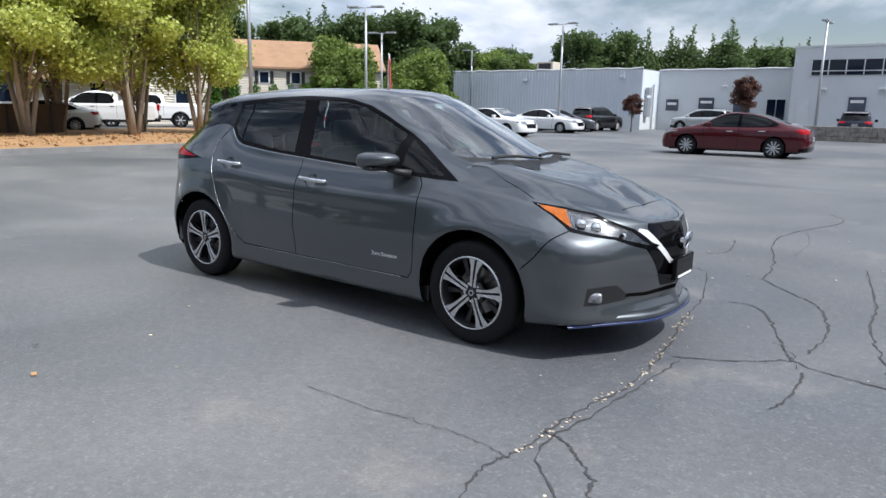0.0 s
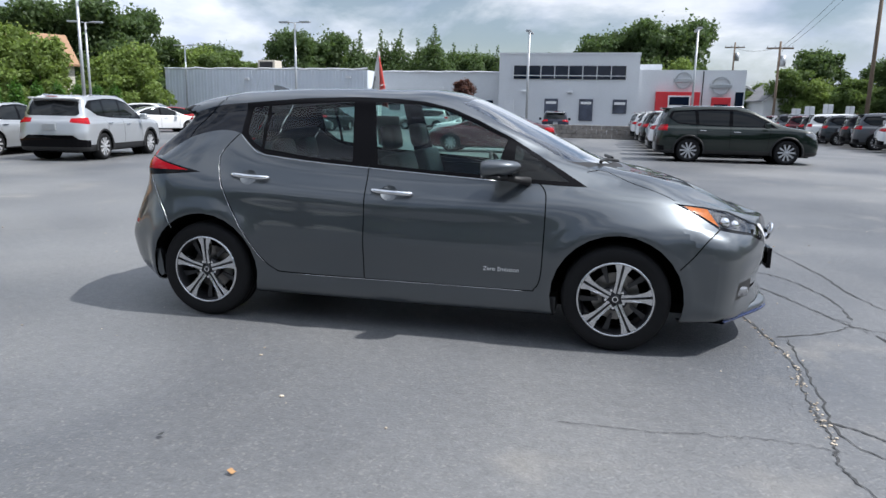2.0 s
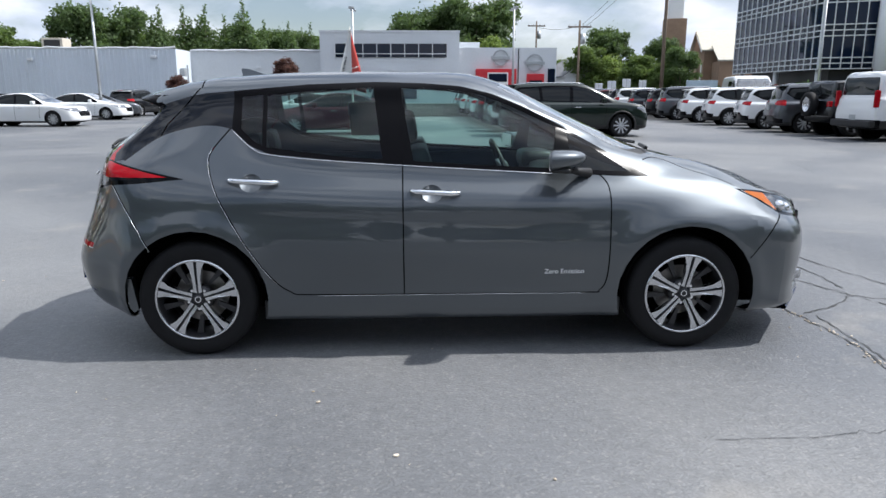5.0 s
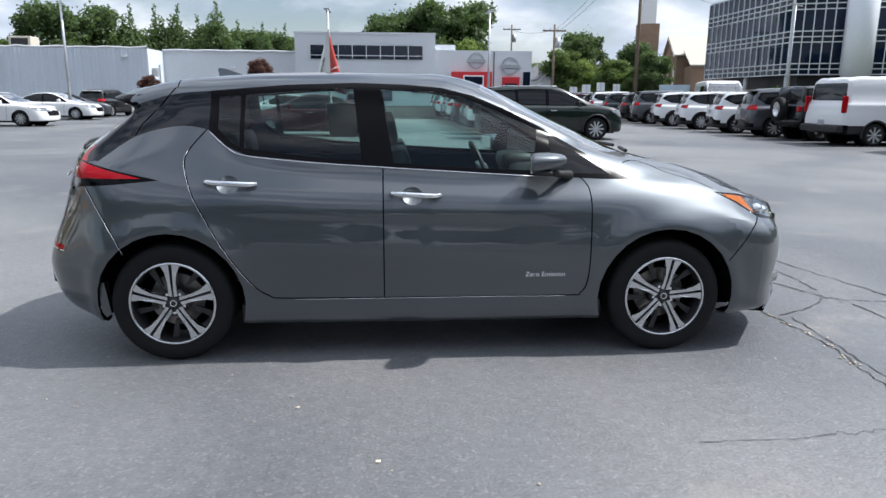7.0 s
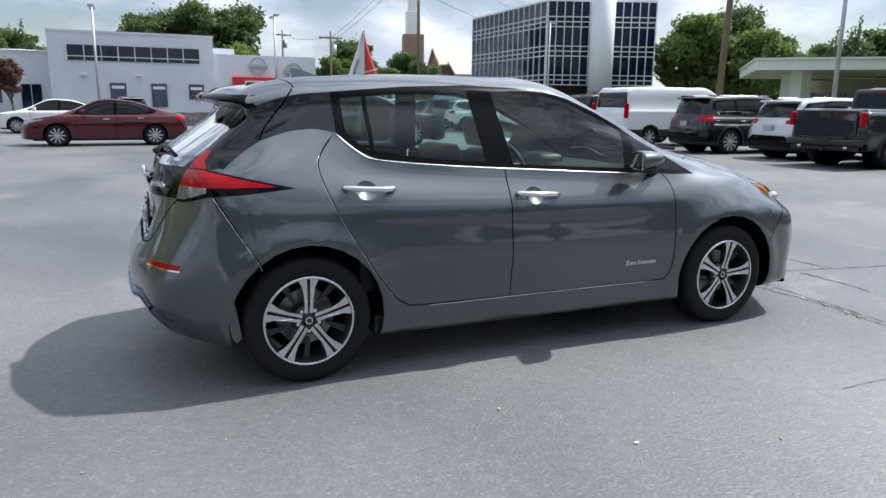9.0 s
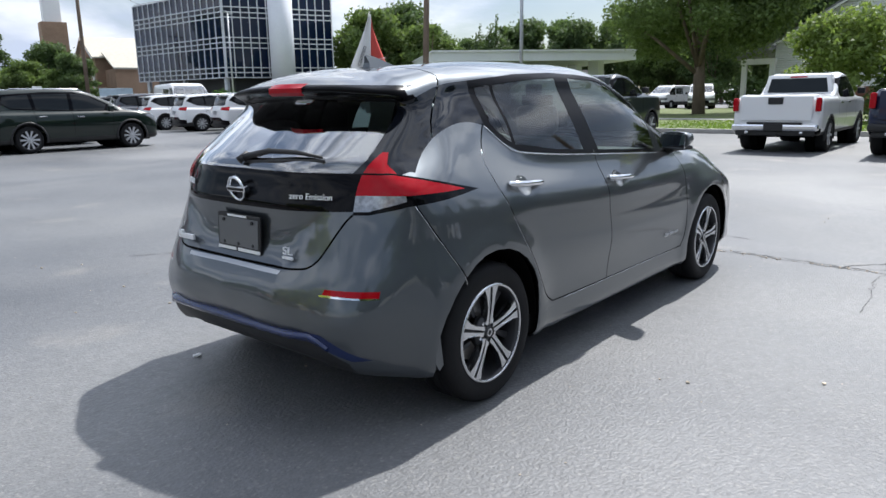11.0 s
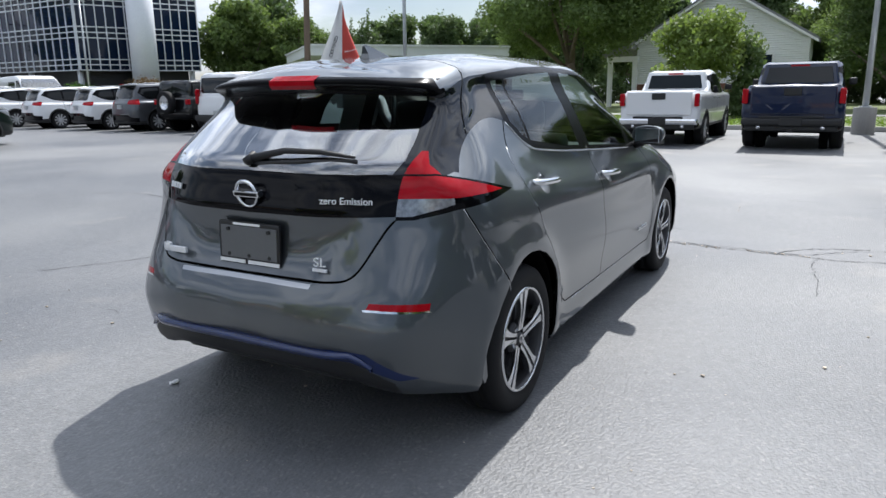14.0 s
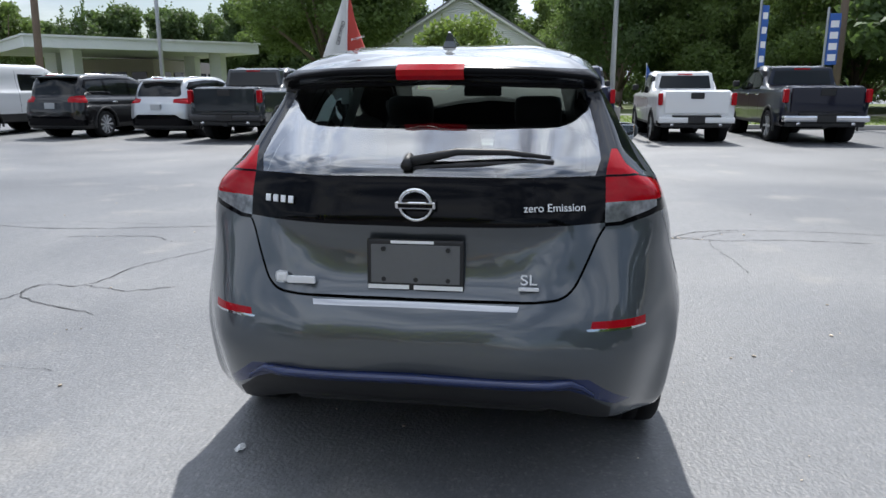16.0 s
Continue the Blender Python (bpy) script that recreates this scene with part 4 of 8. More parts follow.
# ---- outer fittings ----
for side in (-1, 1):
    # rounded shell, full at the glass and drawn in towards the front
    bm = bmesh.new()
    bmesh.ops.create_uvsphere(bm, u_segments=28, v_segments=16, radius=1)
    for v in bm.verts:
        a, b, c = (math.copysign(abs(q) ** .72, q) for q in v.co)
        k = (a + 1) / 2
        v.co = Vector((max(a, -.45) * .125, b * .118 * (1 - .22 * k), c * (.062 - .026 * k * (1 if c < 0 else .7)) + .012 * k))
        v.co.x -= .035 * b * side
    bmesh.ops.transform(bm, matrix=pose(.625, side * .895, 1.072), verts=bm.verts)
    mir = part("door_mirror", bm, M_LEAF, leaf, "grey door mirror", smooth=True)
    bm = boxed(-.05, .05, -.085, .085, -.060, -.034, .012)
    bmesh.ops.transform(bm, matrix=pose(.625, side * .895, 1.075, 0, 0, side * 16), verts=bm.verts)
    part("mirror_lower", bm, M_BLACK, mir, "black lower shell", smooth=True)
    bm = boxed(-.004, .004, -.085, .085, -.045, .045, .003)
    bmesh.ops.transform(bm, matrix=pose(.566, side * .895, 1.072, 0, 0, side * 16), verts=bm.verts)
    part("mirror_glass", bm, mat("mirror_glass", (.8, .8, .8), .02, 1.0, var=0.0), mir, "mirror glass")
    bm = tubed([(.66, side * .85, 1.03), (.72, side * .83, 1.01), (.80, side * .765, .995)], [.024, .02, .028], 10)
    part("mirror_arm", bm, M_BLACK, mir, "black mirror arm", smooth=True)
    for hx0, hx1, hz, hy in ((-1.155, -.888, .964, .825), (-.182, .085, .902, .838)):
        # grip with its recess
        pts = smooth_line([(hx0, side * (hy - .01), hz + .008), (hx0 + .05, side * (hy + .028), hz + .006), (hx1 - .06, side * (hy + .03), hz - .003), (hx1, side * (hy - .008), hz - .008)], 5)
        bm = tubed(pts, [.010] + [.0155] * (len(pts) - 2) + [.010], 10)
        for v in bm.verts:
            v.co.z = hz + (v.co.z - hz) * .95
        part("door_handle", bm, M_CHROME, leaf, "chrome door handle", smooth=True)
        # hollow behind the grip
        bm = bmesh.new()
        hcx, hcz = (hx0 + hx1) / 2 - .014, hz - .009
        rows = []
        for r in (1.02, .9, .7, .45, .2, .02):
            row = []
            for k in range(20):
                a = 2 * math.pi * k / 20
                p = skin_at(hcx + .058 * r * math.cos(a), hcz + .046 * r * math.sin(a))
                row.append(bm.verts.new((p.x, side * (p.y - .024 * (1 - min(r, 1) ** 2)), p.z)))
            rows.append(row)
        for a, b in zip(rows, rows[1:]):
            for i in range(20):
                bm.faces.new((a[i], a[(i + 1) % 20], b[(i + 1) % 20], b[i]))
        bmesh.ops.recalc_face_normals(bm, faces=bm.faces)
        part("handle_recess", bm, M_LEAF, leaf, smooth=True)
    # bright moulding under the side windows
    low = [p for p in DLO[11:]]
    pts = [skin_at(p[0], p[1] - .004) for p in smooth_line(low, 4)]
    part("waist_moulding", tubed([(p.x, side * (p.y + .001), p.z) for p in pts], .0030, 6), M_SILVER, leaf, "bright moulding along the waist", smooth=True)
    # lit edges of the rear door, the bumper joint and the sill
    for ln in (G_DOORS[3:17], smooth_line(G_REARBUMPER, 3), [(x / 10, .335) for x in range(-7, 9)]):
        pts = [skin_at(p[0] - .004, p[1]) for p in ln]
        part("panel_edge", tubed([(p.x, side * (p.y + .0005), p.z) for p in pts], .0015, 6), M_SILVER, leaf, "bright rolled panel edge", smooth=True)
# shark fin
fin = prism([(-1.235, .0), (-1.228, .03), (-1.238, .070), (-1.23, .078), (-1.19, .072), (-1.12, .042), (-1.06, .016), (-1.01, 0)], -.028, .028)
for v in fin.verts:
    k = max(0, 1 - v.co.z / .08)
    v.co.y *= .12 + .88 * k
    v.co.z *= .8
    v.co.z += 1.516 - (v.co.x + 1.15) * -.02
part("roof_fin", fin, M_LEAF, leaf, "grey shark-fin aerial")
# high brake lamp in the spoiler
bm = bmesh.new()
rows = []
for k in range(9):
    y = -.118 + .236 * k / 8
    rows.append([bm.verts.new((x - 0.0, y, z)) for x, z in ((-1.728 + .12 * y * y * 10, 1.432), (-1.752 + .012 * abs(y) * 10 * abs(y), 1.412), (-1.751 + .012 * abs(y) * 10 * abs(y), 1.392), (-1.735, 1.378))])
for a, b in zip(rows, rows[1:]):
    for i in range(3):
        bm.faces.new((a[i], a[i + 1], b[i + 1], b[i]))
bmesh.ops.recalc_face_normals(bm, faces=bm.faces)
part("brake_lamp", bm, M_RED, leaf, "red high brake lamp")
# rear wiper
bm = tubed([(-1.965, .03, 1.118), (-1.945, -.12, 1.150), (-1.925, -.28, 1.148), (-1.905, -.42, 1.130)], [.017, .012, .010, .006], 8)
part("rear_wiper", bm, M_BLACK, leaf, "black rear wiper arm", smooth=True)
part("wiper_pivot", tubed([(-1.99, .04, 1.105), (-1.945, .035, 1.135)], [.018, .014], 12), M_BLACK, leaf, smooth=True)
part("wiper_blade", tubed([(-1.962, .02, 1.098), (-1.95, -.2, 1.112), (-1.905, -.43, 1.118)], [.008, .008, .006], 6), M_BLACK, leaf)
# front wipers
for y0, y1 in ((.50, .02), (-.02, -.46)):
    pts = smooth_line([(1.33 - .12 * abs(y0), y0, 1.092), (1.27 - .1 * abs((y0 + y1) / 2), (y0 + y1) / 2, 1.112), (1.29 - .3 * abs(y1) * abs(y1) * 1.2, y1, 1.108)], 4)
    part("front_wiper", tubed(pts, .011, 6), M_BLACK, leaf, "black wiper")
# headlamp bowls behind the lens line
for side in (-1, 1):
    for x, y, z, r in ((1.965, .665, .785, .034), (2.03, .605, .765, .032), (2.145, .50, .715, .026)):
        bm = bmesh.new()
        bmesh.ops.create_uvsphere(bm, u_segments=16, v_segments=8, radius=r, matrix=Matrix.Translation((x - .015, side * (y - .012), z)))
        part("lamp_bowl", bm, M_CHROME, leaf, "chrome lamp bowl", smooth=True)
    bm = tubed([(2.12, side * .545, .695), (2.14, side * .505, .73)], .012, 6)
    part("lamp_divider", bm, M_BLACKGLOSS, leaf)
    # fog lamps
    bm = boxed(-.02, .02, -.075, .075, -.03, .03, .018)
    bmesh.ops.transform(bm, matrix=pose(2.045, side * .70, .385, 0, 0, side * 58), verts=bm.verts)
    part("fog_lamp", bm, M_CLEAR, leaf, "clear fog lamp", smooth=True)


def ring_badge(x, r, tilt, z, face, parent):
    """A plain round badge: a chrome ring with a bar across."""
    m = Matrix.Translation((x, 0, z)) @ Matrix.Rotation(radians(tilt), 4, "Y")
    bm = spun([(r * .78, 0), (r * .98, 0), (r * .98, .014), (r * .9, .018), (r * .8, .014)], 36, axis="z", close=True)
    bmesh.ops.transform(bm, matrix=m @ Matrix.Rotation(radians(90 * face), 4, "Y"), verts=bm.verts)
    b = part("badge", bm, M_CHROME, parent, "chrome ring badge with a plain bar", smooth=True)
    bm = boxed(-.004 - .014, .014, -r * 1.12, r * 1.12, -r * .2, r * .2, .004)
    bmesh.ops.transform(bm, matrix=m, verts=bm.verts)
    part("badge_bar", bm, M_CHROME, b, "chrome bar")
    bm = boxed(-.0205, .0165, -r * .95, r * .95, -r * .10, r * .10)
    bmesh.ops.transform(bm, matrix=m, verts=bm.verts)
    part("badge_mark", bm, M_BLACKGLOSS, b, "dark bar on the badge")


ring_badge(-2.03, .058, -14, .992, -1, leaf)
ring_badge(2.335, .06, 14, .66, 1, leaf)


def words(text, size, material, parent, m, label, name="lettering", depth=0.001):
    """Flat words with the built-in font, as a mesh."""
    cu = bpy.data.curves.new("text", "FONT")
    cu.body = text
    cu.size = size
    cu.align_x, cu.align_y = "CENTER", "CENTER"
    cu.extrude = depth
    tmp = bpy.data.objects.new("text", cu)
    me = bpy.data.meshes.new_from_object(tmp)
    bpy.data.objects.remove(tmp)
    bpy.data.curves.remove(cu)
    me.transform(m)
    me.materials.clear()
    return part(name, me, material, parent, label)


def face_to(x, y, z, rz, tilt=0):
    """Upright writing that is read along rz degrees (0: read by someone who looks along +y)."""
    return pose(x, y, z, 0, 0, rz) @ Matrix.Rotation(radians(90 + tilt), 4, "X")


words("Zero Emission", .036, M_LETTER, leaf, face_to(.662, -.874, .463, 0) @ Matrix.Diagonal((1.05, 1, 1, 1)), "chrome words on the door")
words("Zero Emission", .036, M_LETTER, leaf, face_to(.662, .874, .463, 180) @ Matrix.Diagonal((1.05, 1, 1, 1)), "chrome words on the door")
words("zero Emission", .036, M_LETTER, leaf, face_to(-1.992, -.437, .981, -90 + 17, -14), "chrome words on the tailgate")
bm = bmesh.new()
for k in range(4):
    box(bm, -.004, .004, .535 - k * .031, .515 - k * .031, -.012, .012, .002)
bmesh.ops.transform(bm, matrix=pose(-1.953, 0, .990) @ Matrix.Rotation(radians(14), 4, "Y") @ pose(0, .0, 0, 0, 0, 0), verts=bm.verts)
for v in bm.verts:
    v.co.x -= .035 - (v.co.y - .42) * .42
part("nameplate", bm, M_LETTER, leaf, "row of plain chrome bars")
# trim badge, dealer badge
words("SL", .046, M_LETTER, leaf, face_to(-2.066, -.362, .762, -90 + 6, -6) @ Matrix.Diagonal((1.25, 1, 1, 1)), "chrome trim letters", depth=.003)
bm = boxed(-2.072, -2.062, -.330, -.395, .728, .740, .003)
part("trim_badge", bm, M_LETTER, leaf, "small chrome bar on the tailgate")
bm = boxed(-2.075, -2.063, .330, .425, .728, .752, .003)
box(bm, -2.072, -2.058, .425, .465, .728, .766, .012)
part("dealer_badge", bm, M_LETTER, leaf, "chrome dealer badge as a plain bar")
# rear number-plate holder
bm = boxed(-.010, .0, -.158, .158, -.082, .086, .008)
bmesh.ops.transform(bm, matrix=pose(-2.036, 0.002, .792, 0, 3, 0), verts=bm.verts)
pl = part("plate_holder", bm, M_BLACK, leaf, "black dealer plate frame without a plate")
bm = boxed(-.013, -.009, -.145, .145, -.058, .068, .002)
bmesh.ops.transform(bm, matrix=pose(-2.036, 0.002, .792, 0, 3, 0), verts=bm.verts)
part("plate_backing", bm, mat("plate_backing", (.13, .135, .14), .35, .3, var=.05), pl, "grey blank behind the frame")
for y0, y1, z0, z1 in ((.155, .02, -.078, -.064), (.005, -.155, -.078, -.064), (.08, -.06, .072, .081)):
    bm = bmesh.new()
    box(bm, -.0125, -.0095, y0, y1, z0, z1)
    bmesh.ops.transform(bm, matrix=pose(-2.036, 0.002, .792, 0, 3, 0), verts=bm.verts)
    part("frame_mark", bm, M_WHITE, pl, "plain white bar")
for y, z in ((.105, .055), (-.105, .055), (.105, -.045), (0, -.045), (-.105, -.045)):
    part("screw", tubed([(-2.042, y, .792 + z), (-2.053, y, .792 + z)], .008, 8), M_BLACK, pl)
# front plate holder
bm = boxed(2.315, 2.345, -.155, .155, .43, .565, .008)
pf = part("front_plate_holder", bm, M_BLACKGLOSS, leaf, "black blank front plate")
part("front_plate_mark", boxed(2.346, 2.348, -.12, .12, .44, .455), M_WHITE, pf, "plain white bar")
# splitter blade under the front bumper, with a blue lower edge
for nm, z0, z1, out, mt, lab in (("front_blade", .222, .262, .012, M_LEAF, "grey splitter blade under the front bumper"), ("blade_edge", .206, .224, .016, M_BLUE, "dark blue edge of the splitter blade")):
    bm = bmesh.new()
    rows = []
    for y in np.linspace(-.80, .80, 41):
        a = abs(y)
        x = 2.318 - .10 * (a / .44) ** 2 * min(1, a / .44) if a < .44 else 2.218 - (a - .44) * .70
        x += out
        rows.append([bm.verts.new(q) for q in ((x - .09, y * .97, z1 + .006), (x - .012, y, z1), (x, y, (z0 + z1) / 2), (x - .010, y, z0), (x - .10, y * .97, z0))])
    for a, b in zip(rows, rows[1:]):
        for i in range(4):
            bm.faces.new((a[i], a[i + 1], b[i + 1], b[i]))
    bmesh.ops.recalc_face_normals(bm, faces=bm.faces)
    part(nm, bm, mt, leaf, lab, smooth=True)
# proud blue strip under the rear bumper
bm = bmesh.new()
rows = []
for k in range(33):
    y = -.58 + 1.16 * k / 32
    a = abs(y)
    x = -2.150 + .02 * (a / .44) ** 2 + (max(0, a - .44) * .40)
    z = .448 - .009 * (a / .5) - max(0, a - .52) * .80
    h = .0125 - max(0, a - .5) * .05
    rows.append([bm.verts.new((x + .03, y, z + h)), bm.verts.new((x - .014, y, z + h * .8)), bm.verts.new((x - .018, y, z)), bm.verts.new((x - .012, y, z - h)), bm.verts.new((x + .03, y, z - h))])
for a, b in zip(rows, rows[1:]):
    for i in range(4):
        bm.faces.new((a[i], a[i + 1], b[i + 1], b[i]))
bmesh.ops.recalc_face_normals(bm, faces=bm.faces)
part("blue_moulding", bm, M_BLUE, leaf, "glossy dark blue moulding under the bumper", smooth=True)
bm = bmesh.new()
box(bm, -2.02, -1.85, -.44, .44, .29, .39, .03)
part("diffuser_block", bm, M_BLACK, leaf, "black plastic under the bumper")

# ---- window flag ----
M_FLAGRED = mat("flag_red", (.55, .07, .055), .8, var=.12, scale=6, fine=300)
M_FLAGWHITE = mat("flag_white", (.78, .78, .76), .8, var=.05, scale=6, fine=300)
M_INK = mat("black_ink", (.02, .02, .02), .7, var=.0)
flag = thing("window_flag", "red and white pennant clipped to a car window", "flag")
FX, FY = -.60, .60
part("stick", tubed([(FX, FY + .03, 1.30), (FX, FY, 1.87)], .006, 8), M_WHITE, flag, "white plastic stick")
part("clip", boxed(FX - .03, FX + .03, FY - .005, FY + .045, 1.27, 1.36, .008), M_WHITE, flag, "white clip")


def sail(name, s0, s1, material, label, off=0.0):
    """A strip of the pennant between two shares of its width."""
    bm = bmesh.new()
    n = 14
    rows = []
    for k in range(n + 1):
        z = 1.45 + (1.855 - 1.45) * k / n
        w = (1.87 - z) * .52
        row = []
        for j in range(5):
            s = s0 + (s1 - s0) * j / 4
            row.append(bm.verts.new((FX + w * s * .77, FY - w * s * .64 + .010 * math.sin(7 * s + 9 * z), z - .04 * s)))
        rows.append(row)
    for a, b in zip(rows, rows[1:]):
        for i in range(4):
            bm.faces.new((a[i], a[i + 1], b[i + 1], b[i]))
    return part(name, thicken(bm, .0015), material, flag, label, smooth=True)


sail("pennant_edge", -.72, 0, M_FLAGWHITE, "white band along one edge of the cloth")
sail("pennant_field", 0, .66, M_FLAGRED, "red field of the cloth")
for rz in (-40, 140):
    nx, ny = math.cos(radians(rz - 90)), math.sin(radians(rz - 90))
    k = 1 if rz < 0 else -1
    for txt, z, size, u in (("PRE-OWNED", 1.60, .015, .046), ("VEHICLE", 1.545, .020, .056)):
        words(txt, size, M_FLAGWHITE, flag, face_to(FX + .77 * u + nx * .014, FY - .64 * u + ny * .014, z, rz) @ Matrix.Rotation(radians(14 * k), 4, "Z"), "white words on the cloth")
    words("CERTIFIED", .027, M_INK, flag, face_to(FX - .77 * .058 + nx * .014, FY + .64 * .058 + ny * .014, 1.62, rz) @ Matrix.Rotation(radians(70 * k), 4, "Z"), "black word on the cloth")

# ---- other vehicles ----
def interp(pts, x):
    return float(np.interp(x, [p[0] for p in pts], [p[1] for p in pts]))


M_TINT = mat("dark_tinted_pane", (.010, .012, .013), .06, var=.1, spec=.35)


def car_rings(p):
    """Control curves of a parked vehicle from its side profile. x runs from tail to nose, 0 midway between the axles."""
    xr, xf, w, sill, belt, prof, boxy = p["xr"], p["xf"], p["w"], p["sill"], p["belt"], p["prof"], p.get("boxy", 0.0)
    sx = np.linspace(xr + .40, xf - .55, 8)
    kr, kf = p.get("kr", .7), p.get("kf", .45)
    kx = np.concatenate([np.linspace(xr + kr, max(sx[0] + .05, xr + kr + .12), 4)[:4], sx, np.linspace(sx[-1] + .08, xf - kf, 3)])
    kx = np.maximum.accumulate(kx)
    c = p.get("corner", 1.0)

    def plan(wf, e):
        ww = w * wf
        return [(xr + e, 0), (xr + e + .015 * c, .5 * ww), (xr + e + .06 * c, .80 * ww), (xr + e + .17 * c, .96 * ww)] + [(x, ww) for x in sx] + [(xf - e - .26, .93 * ww), (xf - e - .07, .55 * ww), (xf - e, 0)]

    side = [0, .35, .7, 1, 1, 1, 1, 1, 1, 1, 1, 1, .8, .4, 0]
    out = []
    tops = plan(.90 + .06 * boxy, .10)
    zt = [min(belt, interp(prof, x) - .03) for x, y in tops]
    for f, e, wf in ((0, .22, .86), (.03, .05, .95), (.25, 0, .985), (.5, 0, 1), (.75, .03, .99), (.93, .06, .96 + .03 * boxy), (1, .10, .90 + .06 * boxy)):
        out.append([(x, y, sill + f * (z - sill)) for (x, y), z in zip(plan(wf, e), zt)])
    for yf, zf, sc in zip((.95 - .0 * boxy, .885 + .04 * boxy, .80 + .08 * boxy, .5, 0), (.35, .72, .93, .985, 1), (.22, .46, .70, .87, 1)):
        row = []
        for k, ((x, y), z) in enumerate(zip(tops, zt)):
            s = side[k]
            xx = x + (kx[k] - x) * (sc * (1 - s) + (1 - yf) * s)
            row.append((xx, y * yf, z + (interp(prof, xx) - z) * (1 + (zf - 1) * s)))
        out.append(row)
    return out


M_ALLOY = mat("painted_alloy", (.50, .51, .53), .35, .35, var=.06)


def rim_wheel(parent, x, y, r, width, spokes=7, rim=M_ALLOY):
    side = -1 if y < 0 else 1
    w = new("wheel")
    w.parent = parent
    w.matrix_local = Matrix.Translation((x, y, r)) @ Matrix.Rotation(0 if side < 0 else math.pi, 4, "Z")
    h, q = width / 2, r * .73
    part("tyre", spun([(q, -h * .92), (r * .86, -h), (r * .96, -h * .85), (r, -h * .55), (r, h * .55), (r * .96, h * .85), (q, h * .92)], 28), M_TYRE, w, smooth=True)
    part("rim", spun([(q * 1.02, -h * .95), (q * .93, -h * .92), (q * .9, -h * .3), (0, -h * .2)], 28), M_RIMDARK, w, smooth=True)
    bm = bmesh.new()
    for k in range(spokes):
        b2 = prism([(r * .06, -r * .045), (q * .96, -r * .075), (q * .96, r * .075), (r * .06, r * .045)], -h * .9, -h * .55)
        bmesh.ops.transform(b2, matrix=Matrix.Rotation(2 * math.pi * k / spokes, 4, "Y"), verts=b2.verts)
        me = mesh_of("tmp", b2)
        bm.from_mesh(me)
        bpy.data.meshes.remove(me)
    part("spokes", bm, rim, w, "silver spokes")
    part("hub", spun([(0, -h * .95), (r * .13, -h * .93), (r * .14, -h * .5)], 12), rim, w, smooth=True)


